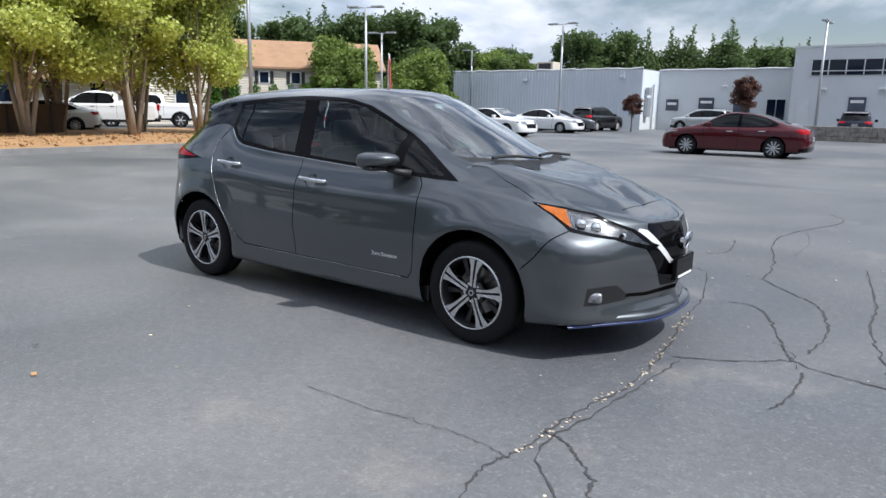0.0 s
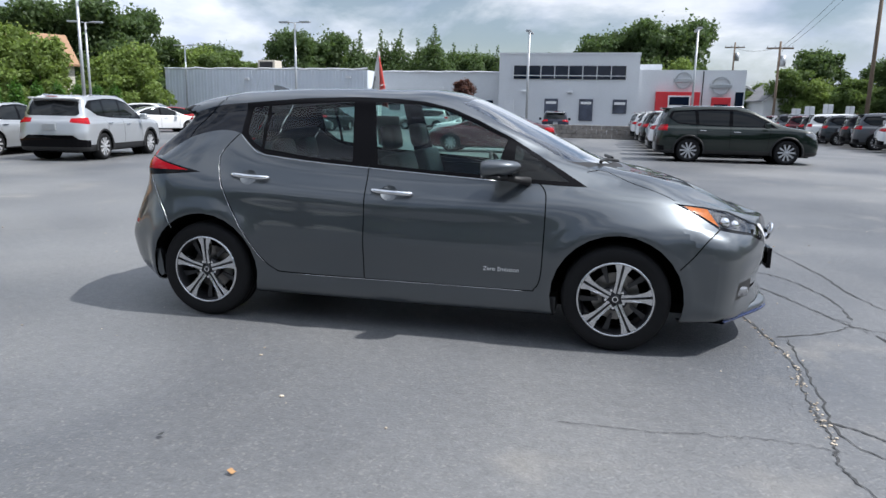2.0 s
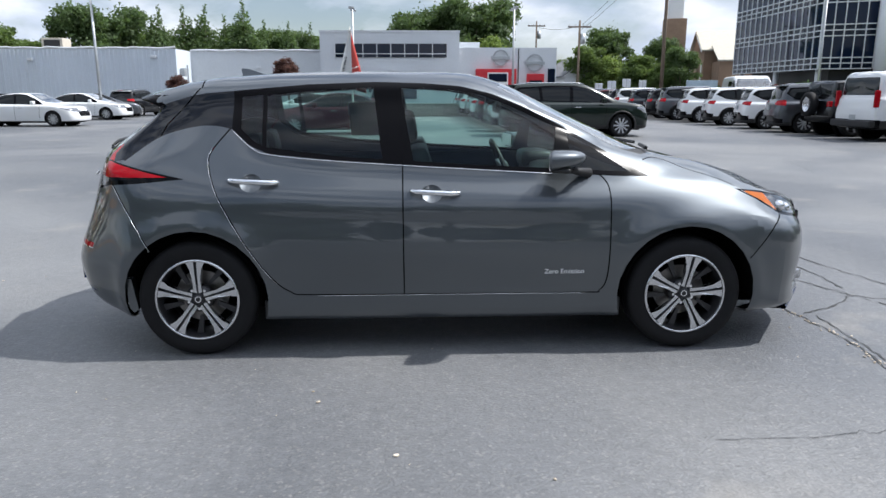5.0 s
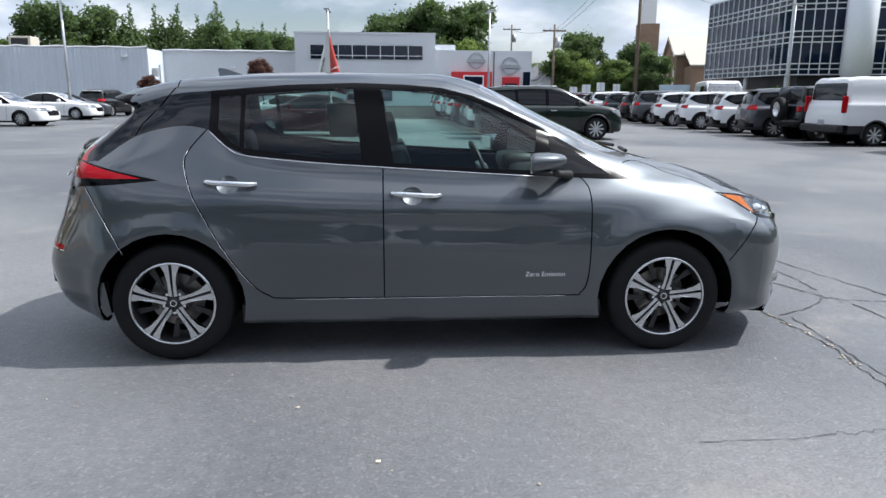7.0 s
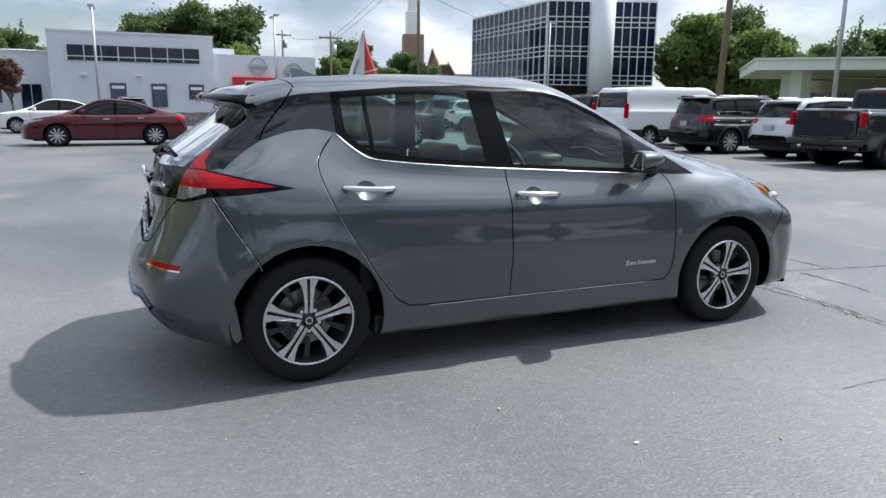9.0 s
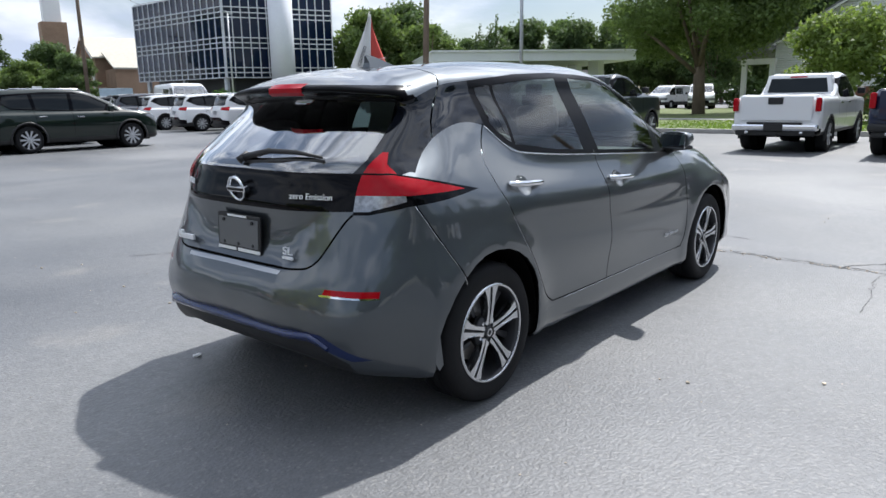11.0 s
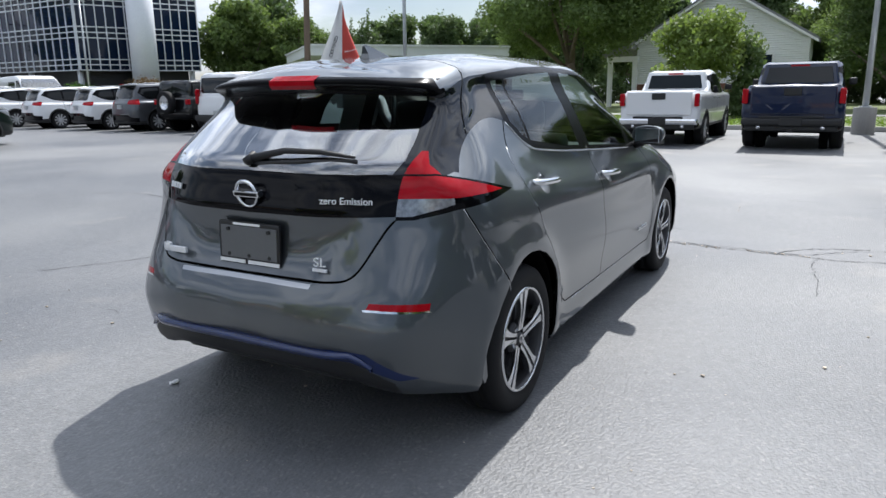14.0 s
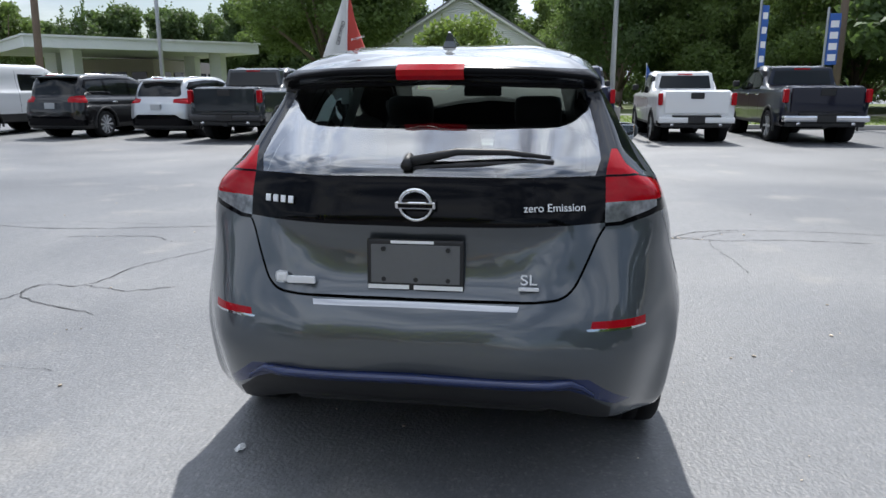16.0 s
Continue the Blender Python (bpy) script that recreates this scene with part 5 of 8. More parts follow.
def vehicle(name, label, p, color, category="car", group=""):
    """A parked vehicle from its measures: skin, panes, lamps and wheels as parts."""
    v = thing(name, label, category, group)
    sh = shell(car_rings(p), 4, 3)
    arch = [circle(x, p["wr"], p["wr"] * 1.17, 20) for x in p["axles"]]
    keep_side = lambda f: f.calc_center_median().y > p["w"] * .55
    keep_rear = lambda f: f.calc_center_median().x < p["xr"] + p.get("rear_depth", .9)
    keep_nose = lambda f: f.calc_center_median().x > p["xf"] - .6
    for a in arch:
        cut(sh, a, "y", keep_side)
    for wdw in p["wins"] + [p["dlo"]]:
        cut(sh, wdw, "y", keep_side)
    for k in ("rwin", "tail", "rband", "rplate"):
        if k in p:
            cut(sh, p[k], "x", keep_rear)
    cut(sh, p["head"], "y", keep_nose)
    if "tailside" in p:
        cut(sh, p["tailside"], "y", keep_side)
    cut(sh, p["screen"], "z", lambda f: f.normal.z > .25 and p["screen"][0][0] - .3 < f.calc_center_median().x < p["xf"])
    cut(sh, [(-9, p["clad"]), (9, p["clad"])], "y", lambda f: True, closed=False)
    cut(sh, p["grille"], "x", keep_nose)
    for g in p["gaps"]:
        cut(sh, ribbon(g, .012), "y", keep_side)
    sh.normal_update()
    gaps = [ribbon(g, .012) for g in p["gaps"]]

    def kind(f):
        c, n = f.calc_center_median(), f.normal
        xz, yz, xy = (c.x, c.z), (c.y, c.z), (c.x, c.y)
        side = c.y > p["w"] * .55
        if side and any(inside(xz, a) for a in arch):
            return None
        rear = c.x < p["xr"] + p.get("rear_depth", .9) and n.x < -.1
        if rear and "tail" in p and inside(yz, p["tail"]):
            return "tail_lamp"
        if side and "tailside" in p and inside(xz, p["tailside"]):
            return "tail_lamp"
        if rear and "rwin" in p and inside(yz, p["rwin"]):
            return "rear_window"
        if rear and "rband" in p and inside(yz, p["rband"]):
            return "rear_band"
        if side and c.z > p["clad"]:
            for k, g in enumerate(gaps):
                if inside(xz, g):
                    return "panel_gap_" + "abcde"[k]
        if side:
            for k, o in enumerate(p["wins"]):
                if inside(xz, o):
                    return "side_window_" + "abcde"[k]
            if inside(xz, p["dlo"]):
                return "window_frame"
        if n.z > .2 and inside(xy, p["screen"]):
            return "windscreen"
        if c.x > p["xf"] - .6:
            if inside(xz, p["head"]) and c.y > .3:
                return "head_lamp"
            if n.x > .3 and inside(yz, p["grille"]):
                return "grille"
        if c.z < p["clad"]:
            return "cladding"
        return "body"

    groups = split(sh, None, kind)
    dark = p.get("glass", M_TINT)
    mats = {"body": color, "cladding": p.get("cladmat", M_BLACK), "windscreen": M_WS, "rear_window": dark, "window_frame": M_BLACKGLOSS, "grille": M_BLACKGLOSS, "rear_band": M_BLACKGLOSS, "panel_gap": M_VOID, "tail_lamp": M_RED, "head_lamp": M_CLEAR}
    names = {"tail_lamp": "red tail lamp", "head_lamp": "clear headlamp", "window_frame": "black window frame", "cladding": "black lower cladding"}
    for k, fs in groups.items():
        nm = "side_window" if k.startswith("side_window") else "panel_gap" if k.startswith("panel_gap") else k
        if nm in ("side_window", "tail_lamp", "head_lamp", "panel_gap", "window_frame"):
            for flip in (True, False):
                part(nm, take(fs, flip), mats.get(nm, dark), v, names.get(nm, ""), smooth=True)
        else:
            part(nm, both(fs), mats[nm], v, names.get(nm, ""), smooth=True)
    sh.free()
    W = p["w"]
    for x in p["axles"]:
        for s in (-1, 1):
            rim_wheel(v, x, s * (W - .13), p["wr"], p.get("tw", .24), p.get("spokes", 7), p.get("rim", M_ALLOY))
            bm = tubed([(x, s * (W - .45), p["wr"]), (x, s * (W - .28), p["wr"])], p["wr"] * 1.15, 20)
            part("wheel_housing", bm, M_VOID, v)
    part("underbody", boxed(p["xr"] + .35, p["xf"] - .35, -W + .32, W - .32, p["sill"] - .04, p["sill"] + .35), M_VOID, v)
    part("cabin", boxed(p["cab"][0], p["cab"][1], -W * .72, W * .72, p["sill"] + .3, p["belt"] - .06, .05), M_SEAT, v, "dark cabin")
    for sx_ in p.get("seats", ()):
        for s in (-1, 1):
            part("seat", boxed(sx_ - .08, sx_ + .08, s * .38 - .22, s * .38 + .22, p["belt"] - .1, p["belt"] + .22, .05), M_SEAT, v)
    for s in (-1, 1):
        bm = boxed(p["mir"][0] - .09, p["mir"][0] + .06, s * (W + .02), s * (W + .20), p["mir"][1] - .08, p["mir"][1] + .09, .035)
        part("door_mirror", bm, p.get("mirmat", color), v, smooth=True)
    for hx, hz in p.get("handles", ()):
        for s in (-1, 1):
            part("door_handle", boxed(hx - .10, hx + .10, s * (W - .03), s * (W + .015), hz - .015, hz + .015, .01), p.get("hmat", M_CHROME), v)
    if p.get("spoiler"):
        a, b, hw, z = p["spoiler"]
        bm = boxed(a, b, -hw, hw, z, z + .05, .018)
        for q in bm.verts:
            q.co.z -= .10 * (abs(q.co.y) / hw) ** 3 * .5
        part("roof_spoiler", bm, color, v, smooth=True)
        part("spoiler_lamp", boxed(a - .006, a + .01, -.15, .15, z + .012, z + .035), M_RED, v, "red high brake lamp")
        part("rear_wiper", tubed([(p["xr"] + .14, 0, p["belt"] + .12), (p["xr"] + .20, -.38, p["belt"] + .20)], .012, 6), M_BLACK, v, "black rear wiper")
    if p.get("rails"):
        a, b, hw, z = p["rails"]
        for s in (-1, 1):
            part("roof_rail", tubed([(a, s * hw, z - .05), (a + .10, s * hw, z + .01), (b - .12, s * (hw - .02), z + .01), (b, s * (hw - .02), z - .05)], .018, 6), M_SILVER, v, "silver roof rail", smooth=True)
    for x in p["axles"]:
        for s in (-1, 1):
            if p["clad"] > .35:
                bm = bmesh.new()
                rows = []
                for k in range(15):
                    t = radians(-12 + 204 * k / 14)
                    rows.append([bm.verts.new((x + r * p["wr"] * math.cos(t), s * (W + o), p["wr"] + r * p["wr"] * math.sin(t))) for r, o in ((1.17, -.03), (1.17, .012), (1.31, .006), (1.32, -.03))])
                for q, u in zip(rows, rows[1:]):
                    for i in range(3):
                        bm.faces.new((q[i], u[i], u[i + 1], q[i + 1]))
                bmesh.ops.recalc_face_normals(bm, faces=bm.faces)
                part("arch_trim", bm, p.get("archmat", M_BLACK), v, "black wheel-arch trim", smooth=True)
    rp = p.get("plate", .75)
    part("rear_plate", boxed(p["xr"] + p.get("platex", -.012), p["xr"] + p.get("platex", -.012) + .05, -.16, .16, rp - .08, rp + .08, .006), M_WHITE if p.get("whiteplate") else M_GALV, v, "plain number-plate blank")
    return v


def recolor(v, names, material):
    """Another paint on a copied vehicle; the meshes stay shared."""
    for o in v.children_recursive:
        if o.name.split(".")[0] in names and o.data:
            o.material_slots[0].link = "OBJECT"
            o.material_slots[0].material = material


P_WHITE = paint("white_paint", (.72, .73, .74), 0, .3)
P_SILVER = paint("silver_paint", (.50, .52, .54), .6, .3)
P_GREY = paint("grey_paint", (.075, .08, .09), .6, .3)
P_BLACK = paint("black_paint", (.005, .005, .006), 0, .3)
P_GREEN = paint("dark_green_paint", (.004, .011, .008), 0, .3)
P_BURG = paint("burgundy_paint", (.075, .005, .010), .4, .28)
P_BLUE = paint("dark_blue_paint", (.003, .010, .038), 0, .3)
P_NAVY = paint("navy_paint", (.003, .005, .017), 0, .3)
P_SLATE = paint("slate_paint", (.020, .026, .032), .3, .3)
P_RED = paint("red_paint", (.38, .02, .02), .1, .3)

SUV = dict(xr=-2.32, xf=2.35, w=.93, sill=.24, belt=1.06, clad=.42, wr=.355, axles=(-1.35, 1.35), kr=.85,
    prof=[(-2.26, 1.06), (-2.02, 1.50), (-1.78, 1.63), (-1.2, 1.69), (-.3, 1.70), (.3, 1.64), (1.25, 1.12), (2.0, 1.0), (2.28, .86)],
    dlo=[(-1.95, 1.36), (-1.75, 1.53), (-.9, 1.60), (-.2, 1.60), (.3, 1.50), (.75, 1.26), (1.05, 1.05), (.5, 1.06), (-.9, 1.10), (-1.5, 1.16)],
    wins=[[(-1.72, 1.34), (-1.62, 1.49), (-1.18, 1.54), (-1.14, 1.16), (-1.5, 1.20)], [(-1.10, 1.54), (-1.07, 1.14), (-.28, 1.11), (-.30, 1.56), (-.7, 1.57)], [(-.20, 1.56), (-.18, 1.10), (.62, 1.09), (.70, 1.24), (.26, 1.47)]],
    rwin=[(0, 1.14), (.62, 1.14), (.68, 1.20), (.60, 1.50), (0, 1.53)], tail=[(.50, .98), (.50, 1.08), (.99, 1.12), (.99, .93), (.72, .96)], tailside=[(-2.6, .95), (-2.0, 1.0), (-1.95, 1.06), (-2.6, 1.12)],
    rplate=[(0, .70), (.3, .70), (.3, .9), (0, .9)], head=[(1.75, .92), (2.10, .92), (2.45, .80), (2.45, .68), (2.1, .76)], grille=[(0, .50), (.45, .50), (.5, .80), (0, .82)],
    screen=[(.34, -.01), (.30, .52), (.95, .70), (1.15, .62), (1.28, -.01)], gaps=[[(-.24, .45), (-.24, 1.10)], [(.80, .45), (.86, 1.05)], [(-1.10, .75), (-1.16, 1.1)]],
    cab=(-1.7, 1.0), seats=(-.95, .05), mir=(.72, 1.12), handles=((-1.0, .96), (.0, .92)), plate=.86, spokes=10,
    rband=[(0, .36), (1.0, .36), (1.0, .52), (.72, .56), (.58, .66), (0, .66)], spoiler=(-2.10, -1.72, .62, 1.60), rails=(-1.55, .15, .60, 1.665))
BIGSUV = dict(SUV, xr=-2.48, xf=2.50, w=.97, belt=1.12, axles=(-1.45, 1.45), wr=.375, sill=.26, clad=.40,
    prof=[(-2.42, 1.12), (-2.24, 1.62), (-2.0, 1.73), (-1.2, 1.78), (-.2, 1.77), (.4, 1.68), (1.3, 1.20), (2.15, 1.06), (2.43, .92)],
    dlo=[(-2.12, 1.40), (-2.0, 1.60), (-.9, 1.67), (-.1, 1.66), (.4, 1.54), (.85, 1.32), (1.15, 1.11), (.5, 1.12), (-.9, 1.15), (-1.8, 1.20)],
    wins=[[(-2.02, 1.38), (-1.95, 1.55), (-1.32, 1.60), (-1.26, 1.20), (-1.8, 1.24)], [(-1.22, 1.60), (-1.16, 1.19), (-.28, 1.16), (-.28, 1.62)], [(-.18, 1.62), (-.16, 1.15), (.70, 1.14), (.80, 1.30), (.34, 1.53), (0, 1.61)]],
    rwin=[(0, 1.20), (.66, 1.20), (.72, 1.26), (.64, 1.58), (0, 1.60)], tail=[(.55, 1.0), (.55, 1.14), (1.0, 1.20), (1.0, .98)], tailside=[(-2.7, .98), (-2.15, 1.02), (-2.10, 1.12), (-2.7, 1.18)],
    head=[(1.85, .98), (2.2, .98), (2.6, .86), (2.6, .72), (2.2, .80)], screen=[(.42, -.01), (.38, .54), (1.02, .74), (1.22, .66), (1.36, -.01)],
    gaps=[[(-.23, .45), (-.23, 1.15)], [(.88, .45), (.94, 1.1)], [(-1.2, .75), (-1.24, 1.15)]], cab=(-1.9, 1.05), seats=(-1.7, -.8, .1), mir=(.82, 1.18), handles=((-1.05, 1.0), (-.02, .97)), plate=.90, spoiler=(-2.30, -1.95, .66, 1.695), rails=(-1.8, .2, .63, 1.745),
    rband=[(0, .36), (1.0, .36), (1.0, .50), (.75, .54), (.6, .62), (0, .62)])
SEDAN = dict(SUV, rband=[(0, .24), (.92, .24), (.92, .34), (.6, .40), (0, .40)], spoiler=None, rails=None, xr=-2.42, xf=2.42, w=.92, sill=.20, belt=.96, clad=.24, wr=.33, axles=(-1.39, 1.39), kr=.55, rear_depth=1.6,
    prof=[(-2.36, .98), (-2.1, 1.03), (-1.75, 1.06), (-1.15, 1.30), (-.75, 1.41), (-.2, 1.46), (.2, 1.43), (1.15, 1.00), (2.0, .86), (2.34, .74)],
    dlo=[(-1.50, 1.10), (-1.1, 1.28), (-.7, 1.38), (-.15, 1.42), (.2, 1.38), (.6, 1.21), (1.0, .96), (.3, .955), (-.9, .98), (-1.4, 1.02)],
    wins=[[(-1.28, 1.13), (-1.05, 1.26), (-.72, 1.34), (-.33, 1.37), (-.33, 1.00), (-.9, 1.01), (-1.2, 1.04)], [(-.24, 1.375), (-.22, .99), (.60, .98), (.66, 1.14), (.22, 1.33)]],
    rwin=[(0, 1.09), (.55, 1.09), (.46, 1.36), (0, 1.39)], tail=[(.45, .80), (.45, .93), (.95, .96), (.95, .80)], tailside=[(-2.6, .80), (-2.05, .86), (-2.02, .93), (-2.6, .97)],
    head=[(1.8, .80), (2.15, .80), (2.5, .70), (2.5, .60), (2.2, .66)], grille=[(0, .45), (.4, .45), (.48, .66), (0, .68)], screen=[(.24, -.01), (.2, .50), (.85, .68), (1.05, .62), (1.18, -.01)],
    gaps=[[(-.28, .3), (-.28, 1.0)], [(.80, .3), (.85, .96)], [(-1.15, .70), (-1.25, 1.0)]], cab=(-1.3, .95), seats=(-.8, .15), mir=(.66, 1.02), handles=((-1.0, .86), (.0, .83)), plate=.62, platex=-.012)
PICKUP = dict(SUV, spoiler=None, rails=None, xr=-2.95, xf=2.88, w=1.01, sill=.42, belt=1.30, clad=.52, wr=.40, axles=(-1.85, 1.85), kr=.5, boxy=1.0, corner=.45, rear_depth=2.5, tw=.28,
    prof=[(-2.92, 1.40), (-2.7, 1.40), (-1.00, 1.40), (-.96, 1.48), (-.86, 1.80), (-.66, 1.89), (-.4, 1.91), (.3, 1.91), (.62, 1.86), (1.35, 1.38), (2.5, 1.28), (2.8, 1.10)],
    dlo=[(-.86, 1.45), (-.75, 1.76), (-.5, 1.83), (.35, 1.84), (.65, 1.78), (1.22, 1.36), (.9, 1.31), (-.5, 1.31), (-.80, 1.33)],
    wins=[[(-.74, 1.40), (-.66, 1.72), (-.5, 1.77), (-.12, 1.78), (-.10, 1.37), (-.65, 1.37)], [(0, 1.78), (.02, 1.37), (.86, 1.36), (1.0, 1.45), (.58, 1.75)]],
    rwin=[(0, 1.44), (.80, 1.44), (.73, 1.80), (0, 1.82)], tail=[(.84, .98), (.84, 1.34), (1.03, 1.34), (1.03, .98)], tailside=[(-3.1, .98), (-2.86, .98), (-2.86, 1.34), (-3.1, 1.34)],
    rband=[(0, .60), (1.1, .60), (1.1, .46), (0, .46)],
    head=[(2.4, 1.16), (2.65, 1.16), (3.0, 1.10), (3.0, .95), (2.5, 1.0)], grille=[(0, .75), (.65, .75), (.65, 1.15), (0, 1.18)], screen=[(.64, -.01), (.6, .66), (1.2, .84), (1.38, .78), (1.46, -.01)],
    gaps=[[(-.95, .6), (-.95, 1.4)], [(-.05, .6), (-.05, 1.35)], [(1.15, .6), (1.15, 1.3)]], cab=(-.8, 1.2), seats=(-.45, .4), mir=(1.02, 1.47), mirmat=M_BLACK, handles=((-.75, 1.18), (.15, 1.18)), plate=.72, platex=.03, spokes=6)
VAN = dict(SUV, rband=[(0, .36), (1.1, .36), (1.1, .64), (0, .64)], spoiler=None, rails=None, xr=-2.75, xf=2.78, w=1.02, sill=.36, belt=1.30, clad=.62, wr=.345, axles=(-1.65, 1.65), kr=.35, boxy=1.0, corner=.4, rear_depth=.8,
    prof=[(-2.68, 1.30), (-2.56, 1.95), (-2.4, 2.06), (-1, 2.09), (.9, 2.09), (1.3, 2.0), (2.05, 1.42), (2.55, 1.18), (2.72, 1.0)],
    dlo=[(1.0, 1.22), (1.0, 1.85), (1.35, 1.84), (1.9, 1.40), (1.9, 1.25)], wins=[[(1.06, 1.27), (1.06, 1.80), (1.32, 1.79), (1.80, 1.38), (1.80, 1.28)], [(-.3, 1.30), (-.3, 1.80), (.85, 1.80), (.85, 1.30)]],
    rwin=[(0, 1.36), (.80, 1.36), (.86, 1.42), (.82, 1.84), (.76, 1.88), (0, 1.88)], tail=[(.93, 1.0), (.93, 1.55), (1.06, 1.55), (1.06, 1.0)], tailside=[(-2.9, 1.0), (-2.60, 1.0), (-2.60, 1.55), (-2.9, 1.55)],
    head=[(2.3, .95), (2.5, .98), (2.95, .92), (2.95, .75), (2.4, .78)], grille=[(0, .55), (.6, .55), (.6, .95), (0, .95)], screen=[(1.32, -.01), (1.28, .75), (1.85, .9), (2.08, .8), (2.15, -.01)],
    gaps=[[(.95, .65), (.95, 1.9)], [(-.4, .65), (-.4, 1.9)]], cab=(-2.4, 1.9), seats=(1.0,), mir=(1.85, 1.35), mirmat=M_BLACK, handles=((.8, 1.1),), plate=.70, hmat=M_BLACK, spokes=8)
JEEP = dict(SUV, rband=[(0, .36), (1.1, .36), (1.1, .64), (0, .64)], spoiler=None, rails=None, xr=-2.2, xf=2.05, w=.94, sill=.45, belt=1.22, clad=.62, wr=.41, axles=(-1.35, 1.35), kr=.3, boxy=1.0, corner=.35, rear_depth=.7, tw=.28,
    prof=[(-2.15, 1.22), (-2.08, 1.72), (-1.95, 1.82), (-.3, 1.85), (.35, 1.83), (.75, 1.30), (1.7, 1.22), (2.0, 1.1)],
    dlo=[(-2.05, 1.28), (-1.95, 1.74), (.3, 1.77), (.66, 1.28)], wins=[[(-1.95, 1.32), (-1.9, 1.70), (-1.0, 1.72), (-1.0, 1.32)], [(-.94, 1.32), (-.94, 1.72), (-.25, 1.73), (-.25, 1.32)], [(-.18, 1.32), (-.18, 1.73), (.26, 1.72), (.55, 1.32)]],
    rwin=[(0, 1.30), (.66, 1.30), (.66, 1.72), (0, 1.72)], tail=[(.78, .95), (.78, 1.15), (.92, 1.15), (.92, .95)], tailside=[(-2.4, .95), (-2.1, .95), (-2.1, 1.15), (-2.4, 1.15)],
    head=[(1.7, 1.0), (2.2, 1.05), (2.2, .85), (1.7, .85)], grille=[(0, .75), (.5, .75), (.5, 1.1), (0, 1.1)], screen=[(.36, -.01), (.34, .7), (.7, .85), (.78, -.01)],
    gaps=[[(-.22, .65), (-.22, 1.22)], [(.62, .65), (.62, 1.22)]], cab=(-1.9, .6), seats=(-.9, .0), mir=(.5, 1.35), mirmat=M_BLACK, handles=((-.8, 1.08), (-.05, 1.08)), plate=.80, hmat=M_BLACK, spokes=5)

for p_ in (VAN, JEEP, PICKUP):
    del p_["tail"], p_["tailside"]
del PICKUP["rwin"]


def face(x, y, deg):
    return pose(x, y, 0, 0, 0, deg)


def set_at(v, m, label=None):
    v.matrix_world = m
    if label:
        v["label"] = label
    return v


SUVPARTS = ("body", "door_mirror")
suv = set_at(vehicle("parked_suv", "white compact crossover parked nose to the verge", SUV, P_WHITE, "car", "row of parked cars"), face(14.05 + 1.35, 26.95, -12))


def more(src, m, color, label, group="row of parked cars"):
    c = copy_thing(src, m)
    recolor(c, SUVPARTS, color)
    c["label"] = label
    if group:
        c["group"] = group
    return c


more(suv, face(14.1 + 1.35, 23.7, -12), P_WHITE, "white crossover with dark rear glass in a parked row")
big = set_at(vehicle("large_suv", "dark green seven-seat SUV standing across the lot", BIGSUV, P_GREEN, "car"), face(5.28, 19.5, 0))
more(big, face(14.1 + 1.45, 20.95, -12), P_GREY, "grey SUV with red tail lamps in a parked row")
more(big, face(14.6 + 1.45, 12.85, -5), P_BLACK, "black full-size SUV with chrome strip in a parked row")
more(suv, face(14.9 + 1.35, 10.0, -4), P_SILVER, "silver crossover parked beside a dark pickup")
more(suv, face(14.1 + 1.35, 30.2, -12), P_WHITE, "white crossover in the far part of a row")
row_cols = [(P_GREY, "dark grey"), (P_BLACK, "black"), (P_SLATE, "slate"), (P_WHITE, "white"), (P_BLACK, "black"), (P_BURG, "burgundy"), (P_GREY, "grey"), (P_SILVER, "silver"), (P_BURG, "dark red")]
for k, (pc, cn) in enumerate(row_cols):
    more(suv if k % 3 else big, face(14.2 + 1.35 + .1 * math.sin(k * 2.1), 33.2 + 2.85 * k, -12), pc, cn + " crossover far along a row of parked cars")
colsB = [(P_WHITE, "white"), (P_SLATE, "slate"), (P_BLACK, "black"), (P_WHITE, "white"), (P_WHITE, "white"), (P_SILVER, "silver"), (P_WHITE, "white"), (P_GREY, "grey"), (P_WHITE, "white"), (P_WHITE, "white")]
for k, (pc, cn) in enumerate(colsB):
    more(suv, face(5.05 + .12 * math.sin(k * 1.7), 22.6 + 2.75 * k, 0), pc, cn + " crossover in the row beside a dark green SUV", "second row of parked cars")
more(suv, face(-12.9, 12.4, 101), P_SILVER, "light silver crossover parked facing the building", "cars by the planting strip")
more(suv, face(-26.5, 28.0, 95), P_GREY, "grey SUV behind the planting strip", "cars behind the trees")
sed = set_at(vehicle("sedan", "burgundy saloon car standing across the lot", SEDAN, P_BURG, "car"), face(-2.95, 21.2, 182))
more(sed, face(-16.0, 12.2, 98), P_SILVER, "silver saloon parked beside a light crossover", "cars by the planting strip")
more(sed, face(-17.3, 28.2, -4), P_WHITE, "white saloon parked across the lot", "cars before the warehouse")
more(sed, face(-18.5, 36.2, 0), P_WHITE, "white saloon with silver wheels before the warehouse", "cars before the warehouse")
more(sed, face(-19.2, 39.3, 25), P_GREY, "grey car before the warehouse", "cars before the warehouse")
more(suv, face(-18.3, 43.2, 82), P_BLACK, "black hatchback before the warehouse", "cars before the warehouse")
more(sed, face(-27.0, 37.0, 200), P_RED, "red saloon before the warehouse", "cars before the warehouse")
more(sed, face(-24.2, 31.5, 60), P_WHITE, "white saloon before the warehouse", "cars before the warehouse")
more(sed, face(-26.5, 43.0, 10), P_SLATE, "dark car before the warehouse", "cars before the warehouse")
